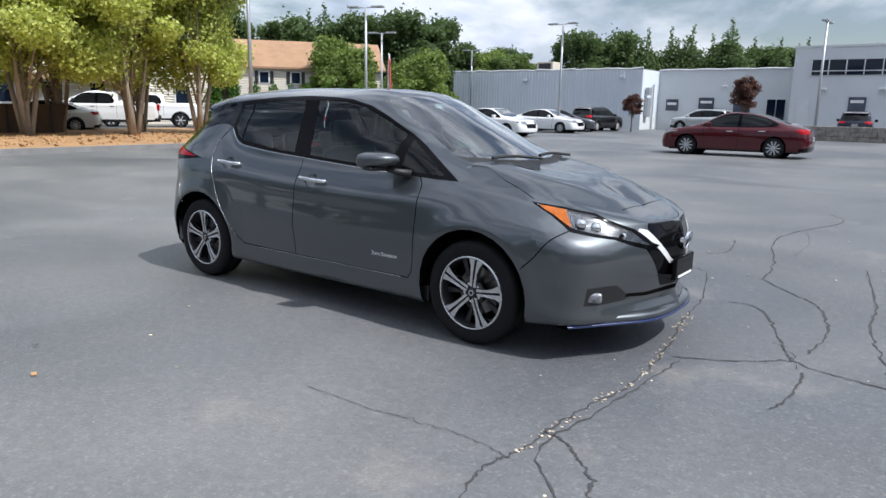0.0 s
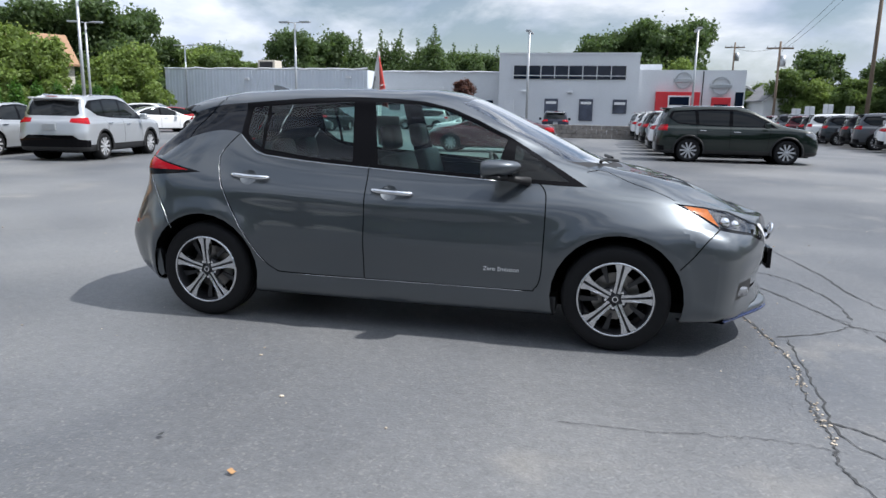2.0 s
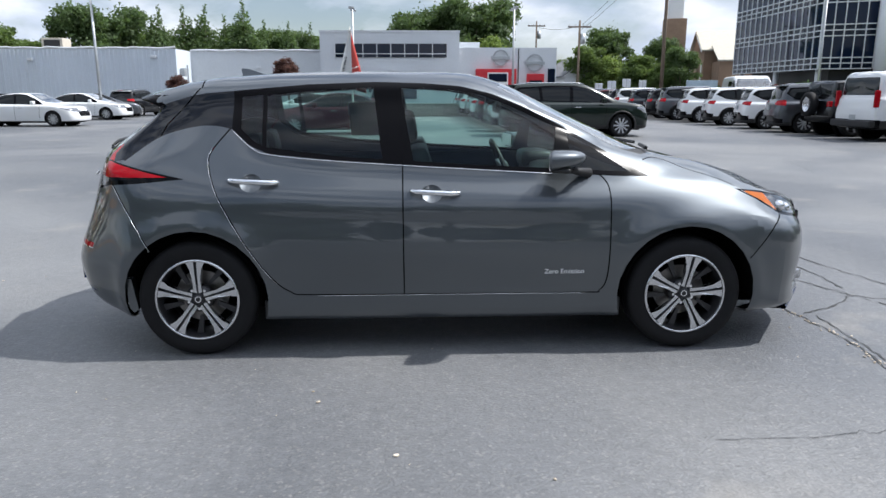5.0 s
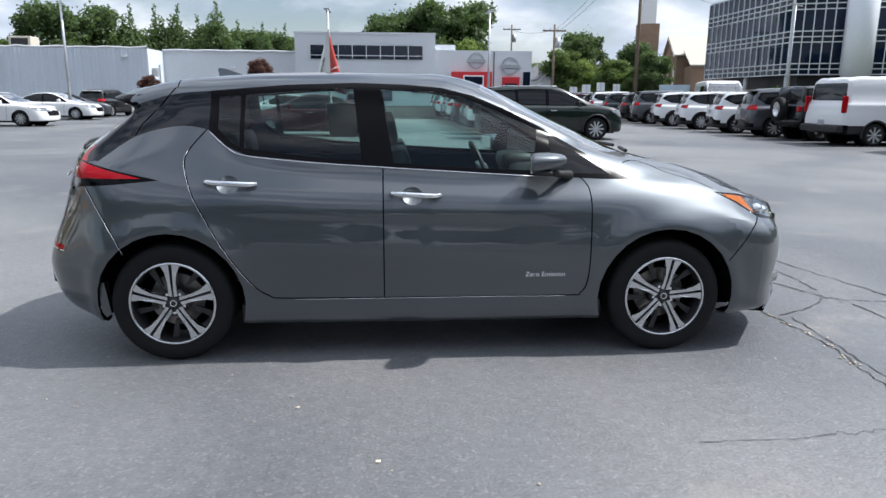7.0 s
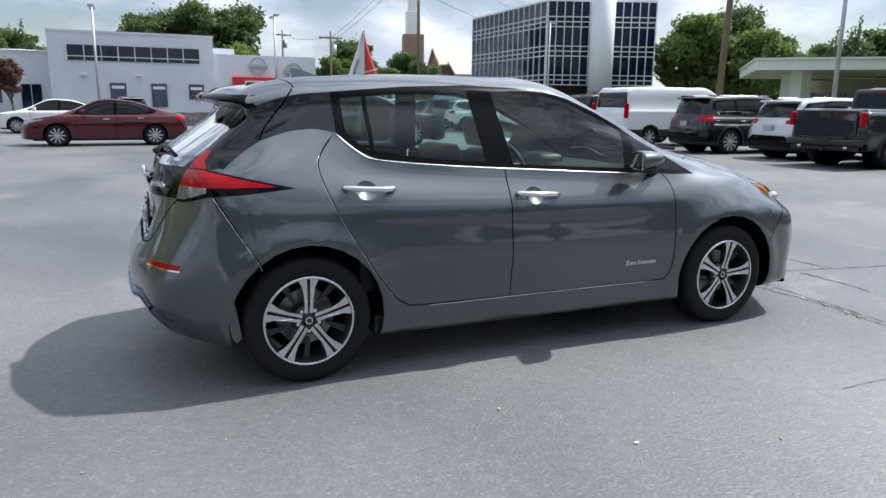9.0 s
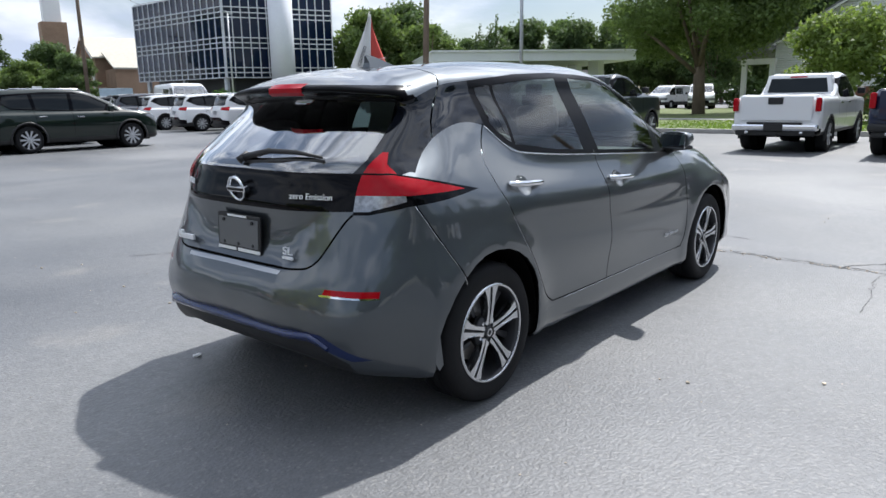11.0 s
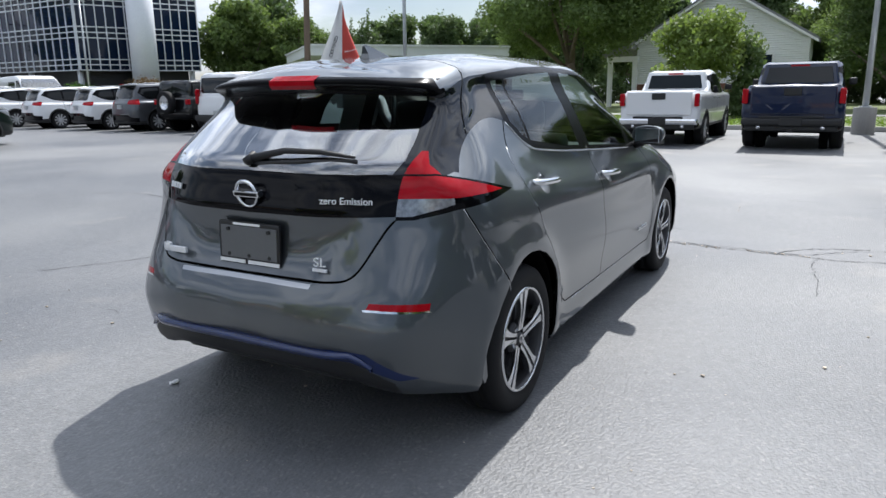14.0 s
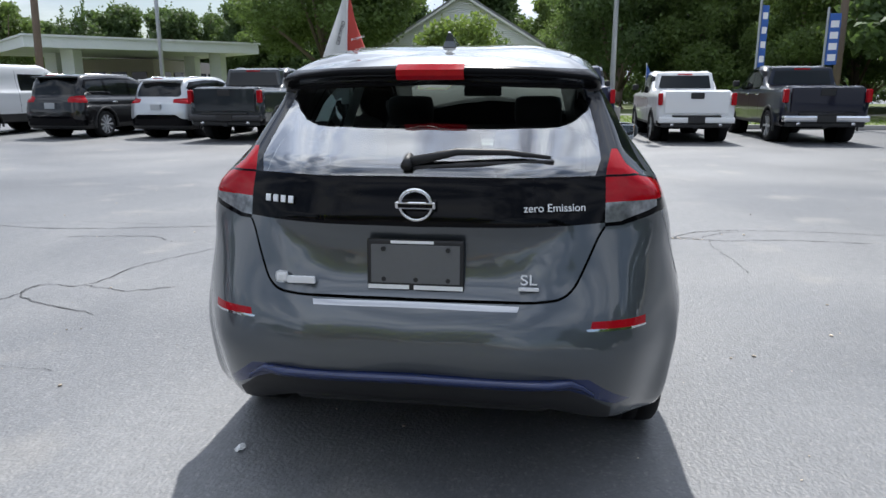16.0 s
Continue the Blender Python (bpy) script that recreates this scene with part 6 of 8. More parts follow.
more(suv, face(-31.0, 41.0, 10), P_WHITE, "white SUV before the warehouse", "cars before the warehouse")
more(suv, face(-13.6, 52.0, 180), P_SILVER, "silver SUV parked by the long wall", "cars by the showroom")
more(sed, face(-5.2, 31.0, 172), P_WHITE, "white saloon behind a burgundy one", "cars by the showroom")
more(suv, face(-2.35, 46.0, 95), P_NAVY, "dark crossover parked before the showroom", "cars by the showroom")
more(sed, face(-30.2, 10.4, 240), P_WHITE, "white saloon behind the trees", "cars behind the trees")

truck = set_at(vehicle("pickup_truck", "dark slate crew-cab pickup parked nose to the verge", PICKUP, P_SLATE, "truck", "parked pickups"), face(14.2 + 1.85, 7.75, 0))


def dress_truck(v, accent, bumper, tail_panel):
    """Tailgate, bumper, step and exhausts at the back of a pickup."""
    g = part("tailgate", boxed(-2.975, -2.93, -.82, .82, .78, 1.36, .02), accent, v, "tailgate", smooth=False)
    part("tailgate_handle", boxed(-2.985, -2.97, -.17, .17, 1.17, 1.33, .02), tail_panel, g, "handle panel")
    b = part("rear_bumper", boxed(-3.06, -2.86, -.98, .98, .54, .70, .05), bumper, v, "rear bumper", smooth=False)
    part("plate_recess", boxed(-3.07, -3.04, -.22, .22, .54, .70, .01), M_BLACK, b, "dark plate recess")
    part("bumper_pad", boxed(-3.05, -2.88, -.62, .62, .70, .745, .015), M_BLACK, v, "black step pad on the bumper")
    part("bumper_valance", boxed(-2.98, -2.88, -.9, .9, .42, .54, .03), M_BLACK, v, "black valance under the bumper")
    for s in (-1, 1):
        part("exhaust_tip", tubed([(-3.03, s * .62, .50), (-2.7, s * .62, .50)], .045, 12), M_CHROME, v, "chrome exhaust tip", smooth=True)
    part("tow_hitch", boxed(-3.0, -2.6, -.06, .06, .40, .50, .01), M_BLACK, v)
    for s in (-1, 1):
        part("tail_lamp_block", boxed(-2.985, -2.85, s * .875, s * .995, 1.0, 1.32, .03), M_RED, v, "red tail lamp")
    part("high_brake_lamp", boxed(-1.03, -.98, -.20, .20, 1.815, 1.85, .008), M_RED, v, "red brake lamp over the rear window")
    # upright back of the cab with its pane
    bm = boxed(-1.08, -.60, -.86, .86, 1.30, 1.885, .05)
    pane = boxed(-1.092, -1.06, -.74, .74, 1.43, 1.80, .012)
    for mesh_ in (bm, pane):
        for q in mesh_.verts:
            u = max(0, q.co.z - 1.38) / .5
            q.co.y *= 1 - .13 * u
            q.co.x += .07 * u
    back = part("cab_back", bm, accent, v, smooth=False)
    part("rear_window", pane, M_TINT, back, "dark tinted rear window")
    part("rear_axle", tubed([(-1.85, -.85, .40), (-1.85, .85, .40)], .08, 10), M_BLACK, v)


dress_truck(truck, P_SLATE, M_RIMDARK, M_BLACK)
TPARTS = ("body", "tailgate", "cab_back")
for (x, y, deg, pc, bp, lab) in ((13.95, -1.03, 0, P_BLUE, M_BLACK, "deep blue crew-cab pickup with black bumper parked by the verge"), (15.1, -7.1, 0, P_NAVY, M_CHROME, "navy crew-cab pickup with chrome bumper parked by the verge")):
    c = copy_thing(truck, face(x + 1.85, y, deg))
    recolor(c, TPARTS, pc)
    recolor(c, ("rear_bumper",), bp)
    c["label"] = lab
for (x, y, deg, lab) in ((14.3, 1.85, 0, "white mid-size crew-cab pickup with a dark handle panel"), (15.0, -4.1, 0, "white mid-size pickup with black bumper beside a lamp post")):
    c = copy_thing(truck, face(x + 1.85 * .93, y, deg) @ Matrix.Scale(.93, 4))
    c.scale = (.93, .93, .93)
    recolor(c, TPARTS, P_WHITE)
    recolor(c, ("rear_bumper",), M_CHROME if y > 0 else P_WHITE)
    c["label"] = lab
c = copy_thing(truck, face(-35.5, 18.5, 240))
recolor(c, TPARTS, P_WHITE)
c["label"] = "white pickup parked behind the trees"
c["group"] = "cars behind the trees"
c = copy_thing(truck, face(-32.7, 14.2, 240))
recolor(c, TPARTS, P_WHITE)
c["label"] = "white pickup with red tail lamps behind the trees"
c["group"] = "cars behind the trees"
van = set_at(vehicle("cargo_van", "white low-roof cargo van with dark rear panes", VAN, P_WHITE, "van", "row of parked cars"), face(14.4 + 1.65, 16.6, 0))
for s in (-1, 1):
    part("tail_lamp", boxed(-2.745, -2.60, s * .90, s * 1.0, 1.0, 1.5, .03), M_RED, van, "slim red tail lamp")
part("rear_bumper", boxed(-2.84, -2.65, -.98, .98, .42, .62, .04), M_BLACK, van, "dark grey rear bumper")
for m_, lab in ((face(61, 23.5, 170), "white van on the far side of the road"), (face(55, 18.6, 200), "white minivan on the far side of the road")):
    c = copy_thing(van, m_)
    c["label"] = lab
    c["group"] = "vans across the road"
c = copy_thing(van, face(21.8, 41.5, -105) @ Matrix.Scale(1.2, 4))
c.scale = (1.2, 1.2, 1.2)
c["label"] = "white shuttle minibus waiting behind the parked row"
c["group"] = ""
jeep = set_at(vehicle("off_roader", "black off-road car with a spare wheel on its tailgate", JEEP, P_BLACK, "car", "row of parked cars"), face(14.35 + 1.35, 19.05, 0))
for s in (-1, 1):
    part("tail_lamp", boxed(-2.235, -2.12, s * .74, s * .90, .98, 1.16, .02), M_RED, jeep, "square red tail lamp")
sp = new("spare_wheel")
sp.parent = jeep
sp.matrix_local = pose(-2.36, .08, 1.05, 0, 0, 90)
part("tyre", spun([(.25, -.12), (.36, -.13), (.40, -.08), (.40, .08), (.36, .13), (.25, .12)], 28), M_TYRE, sp, smooth=True)
part("rim", spun([(.26, .10), (.22, .09), (.18, .05), (0, .06)], 20), M_SILVER, sp, smooth=True)

# ---- ground ----
def asphalt_mat():
    m = mat("asphalt", (.104, .109, .116), .54, spec=.62, var=.24, scale=.5, fine=60.0, bump=.5, bscale=.010, rvar=.10)
    nt = m.node_tree
    b = nt.nodes["Principled BSDF"]
    co = nt.nodes["Texture Coordinate"]
    hsv = nt.nodes["Hue/Saturation/Value"]
    # bright stone chips
    v = nt.nodes.new("ShaderNodeTexVoronoi")
    v.inputs["Scale"].default_value = 85
    nt.links.new(co.outputs["Object"], v.inputs["Vector"])
    chip = nt.nodes.new("ShaderNodeMapRange")
    chip.inputs["From Min"].default_value, chip.inputs["From Max"].default_value = .86, .98
    sep = nt.nodes.new("ShaderNodeSeparateColor")
    nt.links.new(v.outputs["Color"], sep.inputs[0])
    nt.links.new(sep.outputs[0], chip.inputs["Value"])
    # broad dusty and worn areas
    big = nt.nodes.new("ShaderNodeTexNoise")
    big.inputs["Scale"].default_value = .22
    big.inputs["Detail"].default_value = 6
    big.inputs["Distortion"].default_value = .8
    nt.links.new(co.outputs["Object"], big.inputs["Vector"])
    dust = nt.nodes.new("ShaderNodeValToRGB")
    dust.color_ramp.elements[0].position, dust.color_ramp.elements[0].color = .38, (.78, .80, .84, 1)
    dust.color_ramp.elements[1].position, dust.color_ramp.elements[1].color = .66, (1.50, 1.45, 1.38, 1)
    nt.links.new(big.outputs["Fac"], dust.inputs["Fac"])
    mul = nt.nodes.new("ShaderNodeMix")
    mul.data_type, mul.blend_type = "RGBA", "MULTIPLY"
    mul.inputs["Factor"].default_value = 1
    nt.links.new(hsv.outputs["Color"], mul.inputs["A"])
    nt.links.new(dust.outputs["Color"], mul.inputs["B"])
    # small pale blotches
    bl = nt.nodes.new("ShaderNodeTexNoise")
    bl.inputs["Scale"].default_value = 1.1
    bl.inputs["Detail"].default_value = 8
    nt.links.new(co.outputs["Object"], bl.inputs["Vector"])
    blr = nt.nodes.new("ShaderNodeMapRange")
    blr.inputs["From Min"].default_value, blr.inputs["From Max"].default_value = .60, .74
    blr.inputs["To Max"].default_value = .50
    nt.links.new(bl.outputs["Fac"], blr.inputs["Value"])
    m2 = nt.nodes.new("ShaderNodeMix")
    m2.data_type = "RGBA"
    m2.inputs["B"].default_value = (.25, .235, .21, 1)
    nt.links.new(blr.outputs[0], m2.inputs["Factor"])
    nt.links.new(mul.outputs["Result"], m2.inputs["A"])
    m3 = nt.nodes.new("ShaderNodeMix")
    m3.data_type = "RGBA"
    m3.inputs["B"].default_value = (.30, .29, .27, 1)
    sc = nt.nodes.new("ShaderNodeMath")
    sc.operation = "MULTIPLY"
    sc.inputs[1].default_value = .27
    nt.links.new(chip.outputs[0], sc.inputs[0])
    nt.links.new(sc.outputs[0], m3.inputs["Factor"])
    nt.links.new(m2.outputs["Result"], m3.inputs["A"])
    ag = nt.nodes.new("ShaderNodeTexNoise")
    ag.inputs["Scale"].default_value = 16
    ag.inputs["Detail"].default_value = 9
    ag.inputs["Roughness"].default_value = .85
    nt.links.new(co.outputs["Object"], ag.inputs["Vector"])
    agr = nt.nodes.new("ShaderNodeMapRange")
    agr.inputs["From Min"].default_value, agr.inputs["From Max"].default_value = .36, .64
    agr.inputs["To Min"].default_value, agr.inputs["To Max"].default_value = .80, 1.20
    nt.links.new(ag.outputs["Fac"], agr.inputs["Value"])
    hv = nt.nodes.new("ShaderNodeHueSaturation")
    nt.links.new(agr.outputs[0], hv.inputs["Value"])
    nt.links.new(m3.outputs["Result"], hv.inputs["Color"])
    nt.links.new(hv.outputs["Color"], b.inputs["Base Color"])
    return m


M_ASPHALT = asphalt_mat()
bm = bmesh.new()
bmesh.ops.create_grid(bm, x_segments=8, y_segments=8, size=1500)
ground = part("ground", bm, M_ASPHALT, None)
tagged(ground, "worn grey asphalt of a car dealer's lot with cracks", "ground", kind="structure")

M_TAR = mat("crack_tar", (.050, .051, .053), .9, var=.3, scale=4, fine=60)
M_GRIT = mat("pale_grit", (.42, .36, .29), .9, var=.3, scale=8, fine=90, island=True)
M_GRASS = mat("grass", (.12, .15, .05), .9, var=.35, scale=.8, fine=25, bump=.6, bscale=.03)
M_MULCH = mat("dry_mulch", (.36, .21, .10), .95, var=.35, scale=1.2, fine=18, bump=.9, bscale=.04)


def crack(line, width):
    """A meandering sunken crack with ragged edges."""
    rnd = random.Random(int(abs(line[0][0]) * 991 + abs(line[-1][1]) * 77))
    pts = smooth_line(line, 10)
    bm = bmesh.new()
    prev = None
    for k, p in enumerate(pts):
        a, b = Vector(pts[max(k - 1, 0)]), Vector(pts[min(k + 1, len(pts) - 1)])
        d = (b - a).normalized()
        n = Vector((-d.y, d.x))
        o = Vector(p) + n * rnd.gauss(0, .007)
        w = width * (.35 + rnd.random()) * (.25 if k in (0, len(pts) - 1) else 1)
        row = [bm.verts.new((*(o + n * w / 2), .004)), bm.verts.new((*(o - n * w / 2), .004))]
        if prev:
            bm.faces.new((prev[0], prev[1], row[1], row[0]))
        prev = row
    c = part("asphalt_crack", bm, M_TAR, None)
    return tagged(c, "dark ragged crack in the asphalt", "crack", "cracks in the lot", kind="structure")


CRACK_A = [[(1.86, 2.18), (2.12, 1.25), (2.19, .62), (2.29, .06), (2.35, -.41), (2.38, -.88), (2.33, -1.19), (2.30, -1.5), (2.30, -1.79), (2.27, -1.96), (2.26, -2.09), (2.30, -2.24), (2.36, -2.7), (2.3, -3.3)]]
CRACK_B = [[(2.29, -1.62), (2.42, -1.65), (2.53, -1.75), (2.64, -1.87), (2.68, -1.98), (2.8, -2.3)], [(2.39, -.28), (2.69, -.13), (2.97, .11), (3.10, .04), (3.46, -.03), (4.2, -.15)], [(2.32, 1.22), (2.53, 1.19), (2.74, .75), (2.88, .35), (2.97, .11)], [(3.06, -.05), (3.08, -.44), (3.03, -.70)], [(2.34, 2.19), (2.64, 1.82), (2.89, 1.51), (3.05, .86), (3.02, .3)], [(3.02, 3.22), (3.22, 1.89), (3.27, 1.04), (3.40, .47), (3.5, -.02)], [(2.12, 7.19), (2.38, 6.39), (1.98, 4.6), (2.28, 2.88), (2.34, 2.19)], [(1.62, 4.03), (1.76, 3.3), (1.62, 2.98)]]
CRACK_C = [[(-.9, 3.5), (-.25, 3.12), (.1, 3.1), (.14, 2.78), (.72, 2.7), (1.24, 2.45), (1.86, 2.18)], [(2.45, -.3), (2.43, -.78), (2.39, -1.25), (2.36, -1.79), (2.64, -2.14), (2.8, -2.64), (2.7, -3.6)], [(.1, 3.1), (-.2, 3.0), (-.45, 2.3)], [(.14, 2.78), (.05, 2.4), (.2, 2.1)]]
CRACK_D = [[(1.09, -1.94), (1.48, -1.93), (1.78, -1.9), (2.06, -1.88), (2.28, -1.92)], [(-6.06, -.64), (-6.4, .36), (-5.87, 1.06), (-5.0, 1.6), (-4.24, 2.15), (-3.94, 2.4), (-3.65, 2.62)], [(4.4, 7.3), (4.82, 6.21), (5.57, 5.35), (8.01, 5.41)], [(2.17, 5.15), (2.34, 4.31), (2.34, 3.43)], [(-1.27, 2.26), (-1.28, 1.95)], [(-.07, 3.91), (.26, 3.89), (.38, 3.81)], [(2.81, .42), (2.95, .23), (3.03, -.03)], [(8.14, 10.84), (7.53, 9.03), (7.15, 7.85)], [(5.6, -1.2), (5.2, -2.4), (5.5, -3.6)]]
for grp, wd in ((CRACK_A, .012), (CRACK_B, .014), (CRACK_C, .010), (CRACK_D, .0045)):
    for ln in grp:
        crack(ln, wd)
# loose grit in the long crack, and small litter on the lot
rg = random.Random(4)
bm = bmesh.new()
for k in range(420):
    t = rg.random()
    if k < 170:
        y = -1.9 + 2.6 * t
        x = float(np.interp(y, [-2.2, -1.79, -1.19, -.88, -.41, .06, .62], [2.29, 2.30, 2.33, 2.38, 2.35, 2.29, 2.19])) + rg.gauss(0, .018)
        s = .003 + .006 * rg.random() ** 2
    else:
        x, y = rg.uniform(-6, 6), rg.uniform(-5, 5)
        s = .003 + .008 * rg.random() ** 3
    bmesh.ops.create_icosphere(bm, subdivisions=1, radius=s, matrix=Matrix.Translation((x, y, s * .5)) @ Matrix.Rotation(rg.random() * 6, 4, "Z") @ Matrix.Diagonal((1.3, 1, .55, 1)))
tagged(part("grit", bm, M_GRIT, None), "pale grit and pebbles scattered on the asphalt", "grit", kind="stuff")
bm = bmesh.new()
bmesh.ops.create_icosphere(bm, subdivisions=2, radius=.024, matrix=Matrix.Translation((-1.89, .72, .012)) @ Matrix.Diagonal((1, .7, .3, 1)))
for v in bm.verts:
    v.co += Vector((rg.gauss(0, .004), rg.gauss(0, .004), rg.gauss(0, .002)))
tagged(part("paper_scrap", bm, M_WHITE, None), "small crumpled white paper scrap on the asphalt", "litter")
for k, (x, y) in enumerate(((-.55, -2.55), (-.1, -2.75))):
    bm = bmesh.new()
    bmesh.ops.create_grid(bm, x_segments=3, y_segments=2, size=.013, matrix=Matrix.Translation((x, y, .012)) @ Matrix.Rotation(k * 1.3, 4, "Z"))
    for v in bm.verts:
        v.co.z += .006 * math.sin(v.co.x * 90) + .004
    tagged(part("dry_leaf", thicken(bm, .001), M_MULCH if k % 2 else M_TAR, None), "small dry brown leaf on the asphalt", "leaf", "dry leaves")


# ---- plants ----
M_BARKPALE = mat("pale_bark", (.30, .25, .20), .95, var=.35, scale=3, fine=25, stretch=(1, 1, 0.25), bump=.8, bscale=.03)

def leaf_mesh(name, blobs, n, size, seed, up=.3):
    """Many small leaf quads spread over the outer part of blobs."""
    rs = np.random.RandomState(seed)
    b = np.array(blobs, float)
    wts = (b[:, 3] * b[:, 4] * b[:, 5]) ** .67
    idx = rs.choice(len(b), n, p=wts / wts.sum())
    d = rs.normal(size=(n, 3))
    d /= np.linalg.norm(d, axis=1)[:, None]
    r = .45 + .6 * rs.rand(n) ** .7 + rs.normal(0, .13, n)
    c = b[idx, :3] + d * b[idx, 3:6] * r[:, None]
    nrm = d * .6 + rs.normal(size=(n, 3)) * .7 + np.array([0, 0, up])
    nrm /= np.linalg.norm(nrm, axis=1)[:, None]
    a = np.cross(nrm, rs.normal(size=(n, 3)))
    a /= np.linalg.norm(a, axis=1)[:, None]
    e = np.cross(nrm, a)
    s = size * (.6 + .8 * rs.rand(n))[:, None]
    q = np.stack([c - a * s, c - e * s * .75 + a * s * .4, c + e * s * .75 + a * s * .5], axis=1).reshape(-1, 3)
    q[:, 2] = np.maximum(q[:, 2], .02)
    me = bpy.data.meshes.new(name)
    me.vertices.add(3 * n)
    me.vertices.foreach_set("co", q.ravel())
    me.loops.add(3 * n)
    me.loops.foreach_set("vertex_index", np.arange(3 * n))
    me.polygons.add(n)
    me.polygons.foreach_set("loop_start", np.arange(0, 3 * n, 3))
    me.polygons.foreach_set("loop_total", np.full(n, 3))
    me.update(calc_edges=True)
    return me


def tree(label, h, r, leaf, seed, n=2600, size=.28, trunk=.16, base=.35, kind="broad", category="tree", group="", name="tree", stems=0):
    """Tapered trunk and limbs under an uneven crown. Stands at the origin."""
    rs = random.Random(seed)
    t = thing(name, label, category, group)
    bm = bmesh.new()
    lean = (rs.uniform(-.04, .04) * h, rs.uniform(-.04, .04) * h)
    tube(bm, [(0, 0, -.05), (lean[0] * .3, lean[1] * .3, h * base * .6), (lean[0] * .6, lean[1] * .6, h * .6), (lean[0], lean[1], h * .9)], [trunk * 1.25, trunk, trunk * .6, trunk * .15], 8)
    blobs = []
    if kind == "pine":
        for k in range(9):
            f = k / 8
            z = h * (base * .6 + (1 - base * .6) * f)
            rr = r * (1 - f) ** .75 + .25
            for j in range(3 if f < .8 else 1):
                a = rs.random() * 6.28
                blobs.append((lean[0] * f + math.cos(a) * rr * .35, lean[1] * f + math.sin(a) * rr * .35, z, rr * .75, rr * .75, h * .085))
    else:
        for k in range(30):
            a, f = rs.random() * 6.28, rs.random()
            z = h * (base + (1 - base) * (.12 + .74 * f))
            rad = r * (.88 - .55 * abs(f - .35)) * rs.uniform(.45, 1)
            s = r * rs.uniform(.15, .36)
            blobs.append((lean[0] + math.cos(a) * rad, lean[1] + math.sin(a) * rad, z, s, s, s * rs.uniform(.6, .9)))
        blobs.append((lean[0], lean[1], h * (base + .5 * (1 - base)), r * .48, r * .48, h * (1 - base) * .42))
        for bb in blobs[:8]:
            z0 = h * base * rs.uniform(.55, .95)
            tube(bm, [(lean[0] * .4, lean[1] * .4, z0), ((lean[0] + bb[0]) / 2, (lean[1] + bb[1]) / 2, (z0 + bb[2]) / 2 + .2), (bb[0], bb[1], bb[2])], [trunk * .45, trunk * .3, trunk * .08], 5)
    for k in range(stems):
        a = 2.2 * k + seed
        q = Vector((math.cos(a), math.sin(a), 0))
        tube(bm, [q * .12 + Vector((0, 0, -.05)), q * .45 + Vector((0, 0, h * .18)), q * .8 + Vector((0, 0, h * .42)), q * 1.1 + Vector((0, 0, h * .7))], [trunk * .95, trunk * .75, trunk * .5, trunk * .15], 7)
    bmesh.ops.recalc_face_normals(bm, faces=bm.faces)
    part("trunk", bm, M_BARKPALE if stems else M_BARK, t, "brown trunk with limbs", smooth=True)
    part("crown", leaf_mesh("crown", blobs, n, size, seed), leaf, t, "crown of leaves")
    return t


def spot(az, d, ex=-.27, ey=-4.62):
    return ex + d * math.sin(radians(az)), ey + d * math.cos(radians(az))


def plant(src, x, y, s=1.0, turn=0.0, z=0.0, label=None):
    c = copy_thing(src, pose(x, y, z, 0, 0, turn) @ Matrix.Scale(s, 4))
    if label:
        c["label"] = label
    return c


far_a = tree("dense dark green broadleaf tree behind the buildings", 10, 4.2, M_LEAFDARK, 11, 13000, .19, .2, .15, group="far trees")
far_b = tree("mid green broadleaf tree behind the buildings", 9, 3.8, M_LEAFGREEN, 12, 13000, .185, .2, .15, group="far trees")
far_c = tree("light green broadleaf tree catching the sun", 8, 3.6, M_LEAFLIGHT, 13, 12000, .175, .18, .12, group="far trees")
pine = tree("tall dark green conifer behind the buildings", 10, 3.4, M_LEAFDARK, 14, 12000, .17, .18, .1, kind="pine", group="far trees")
near_a = tree("dense dark green tree in the wood across the road", 10, 4.2, M_LEAFDARK, 15, 42000, .095, .2, .1, group="wood across the road")
near_b = tree("mid green tree in the wood across the road", 9.5, 3.9, M_LEAFGREEN, 16, 42000, .09, .2, .1, group="wood across the road")
near_a.matrix_world = pose(48, -22, 0)
near_b.matrix_world = pose(50, -12, 0)
HEIGHT = {far_a: 10.0, far_b: 9.0, far_c: 8.0, pine: 10.0, near_a: 10.0, near_b: 9.5}
far_a.matrix_world = pose(-35.5, 73.8, 0) @ Matrix.Scale(1.08, 4)
far_b.matrix_world = pose(-44.2, 71.6, 0, 0, 0, 40) @ Matrix.Scale(.9, 4)
far_c.matrix_world = pose(8.7, 79.0, 0)
pine.matrix_world = pose(-27.2, 75.0, 0)
rt = random.Random(8)


def grow(rows):
    """Trees by their place and the height of their tops."""
    for x, y, top, src in rows:
        plant(src, x, y, top / HEIGHT[src] * rt.uniform(.98, 1.03), rt.uniform(0, 360))


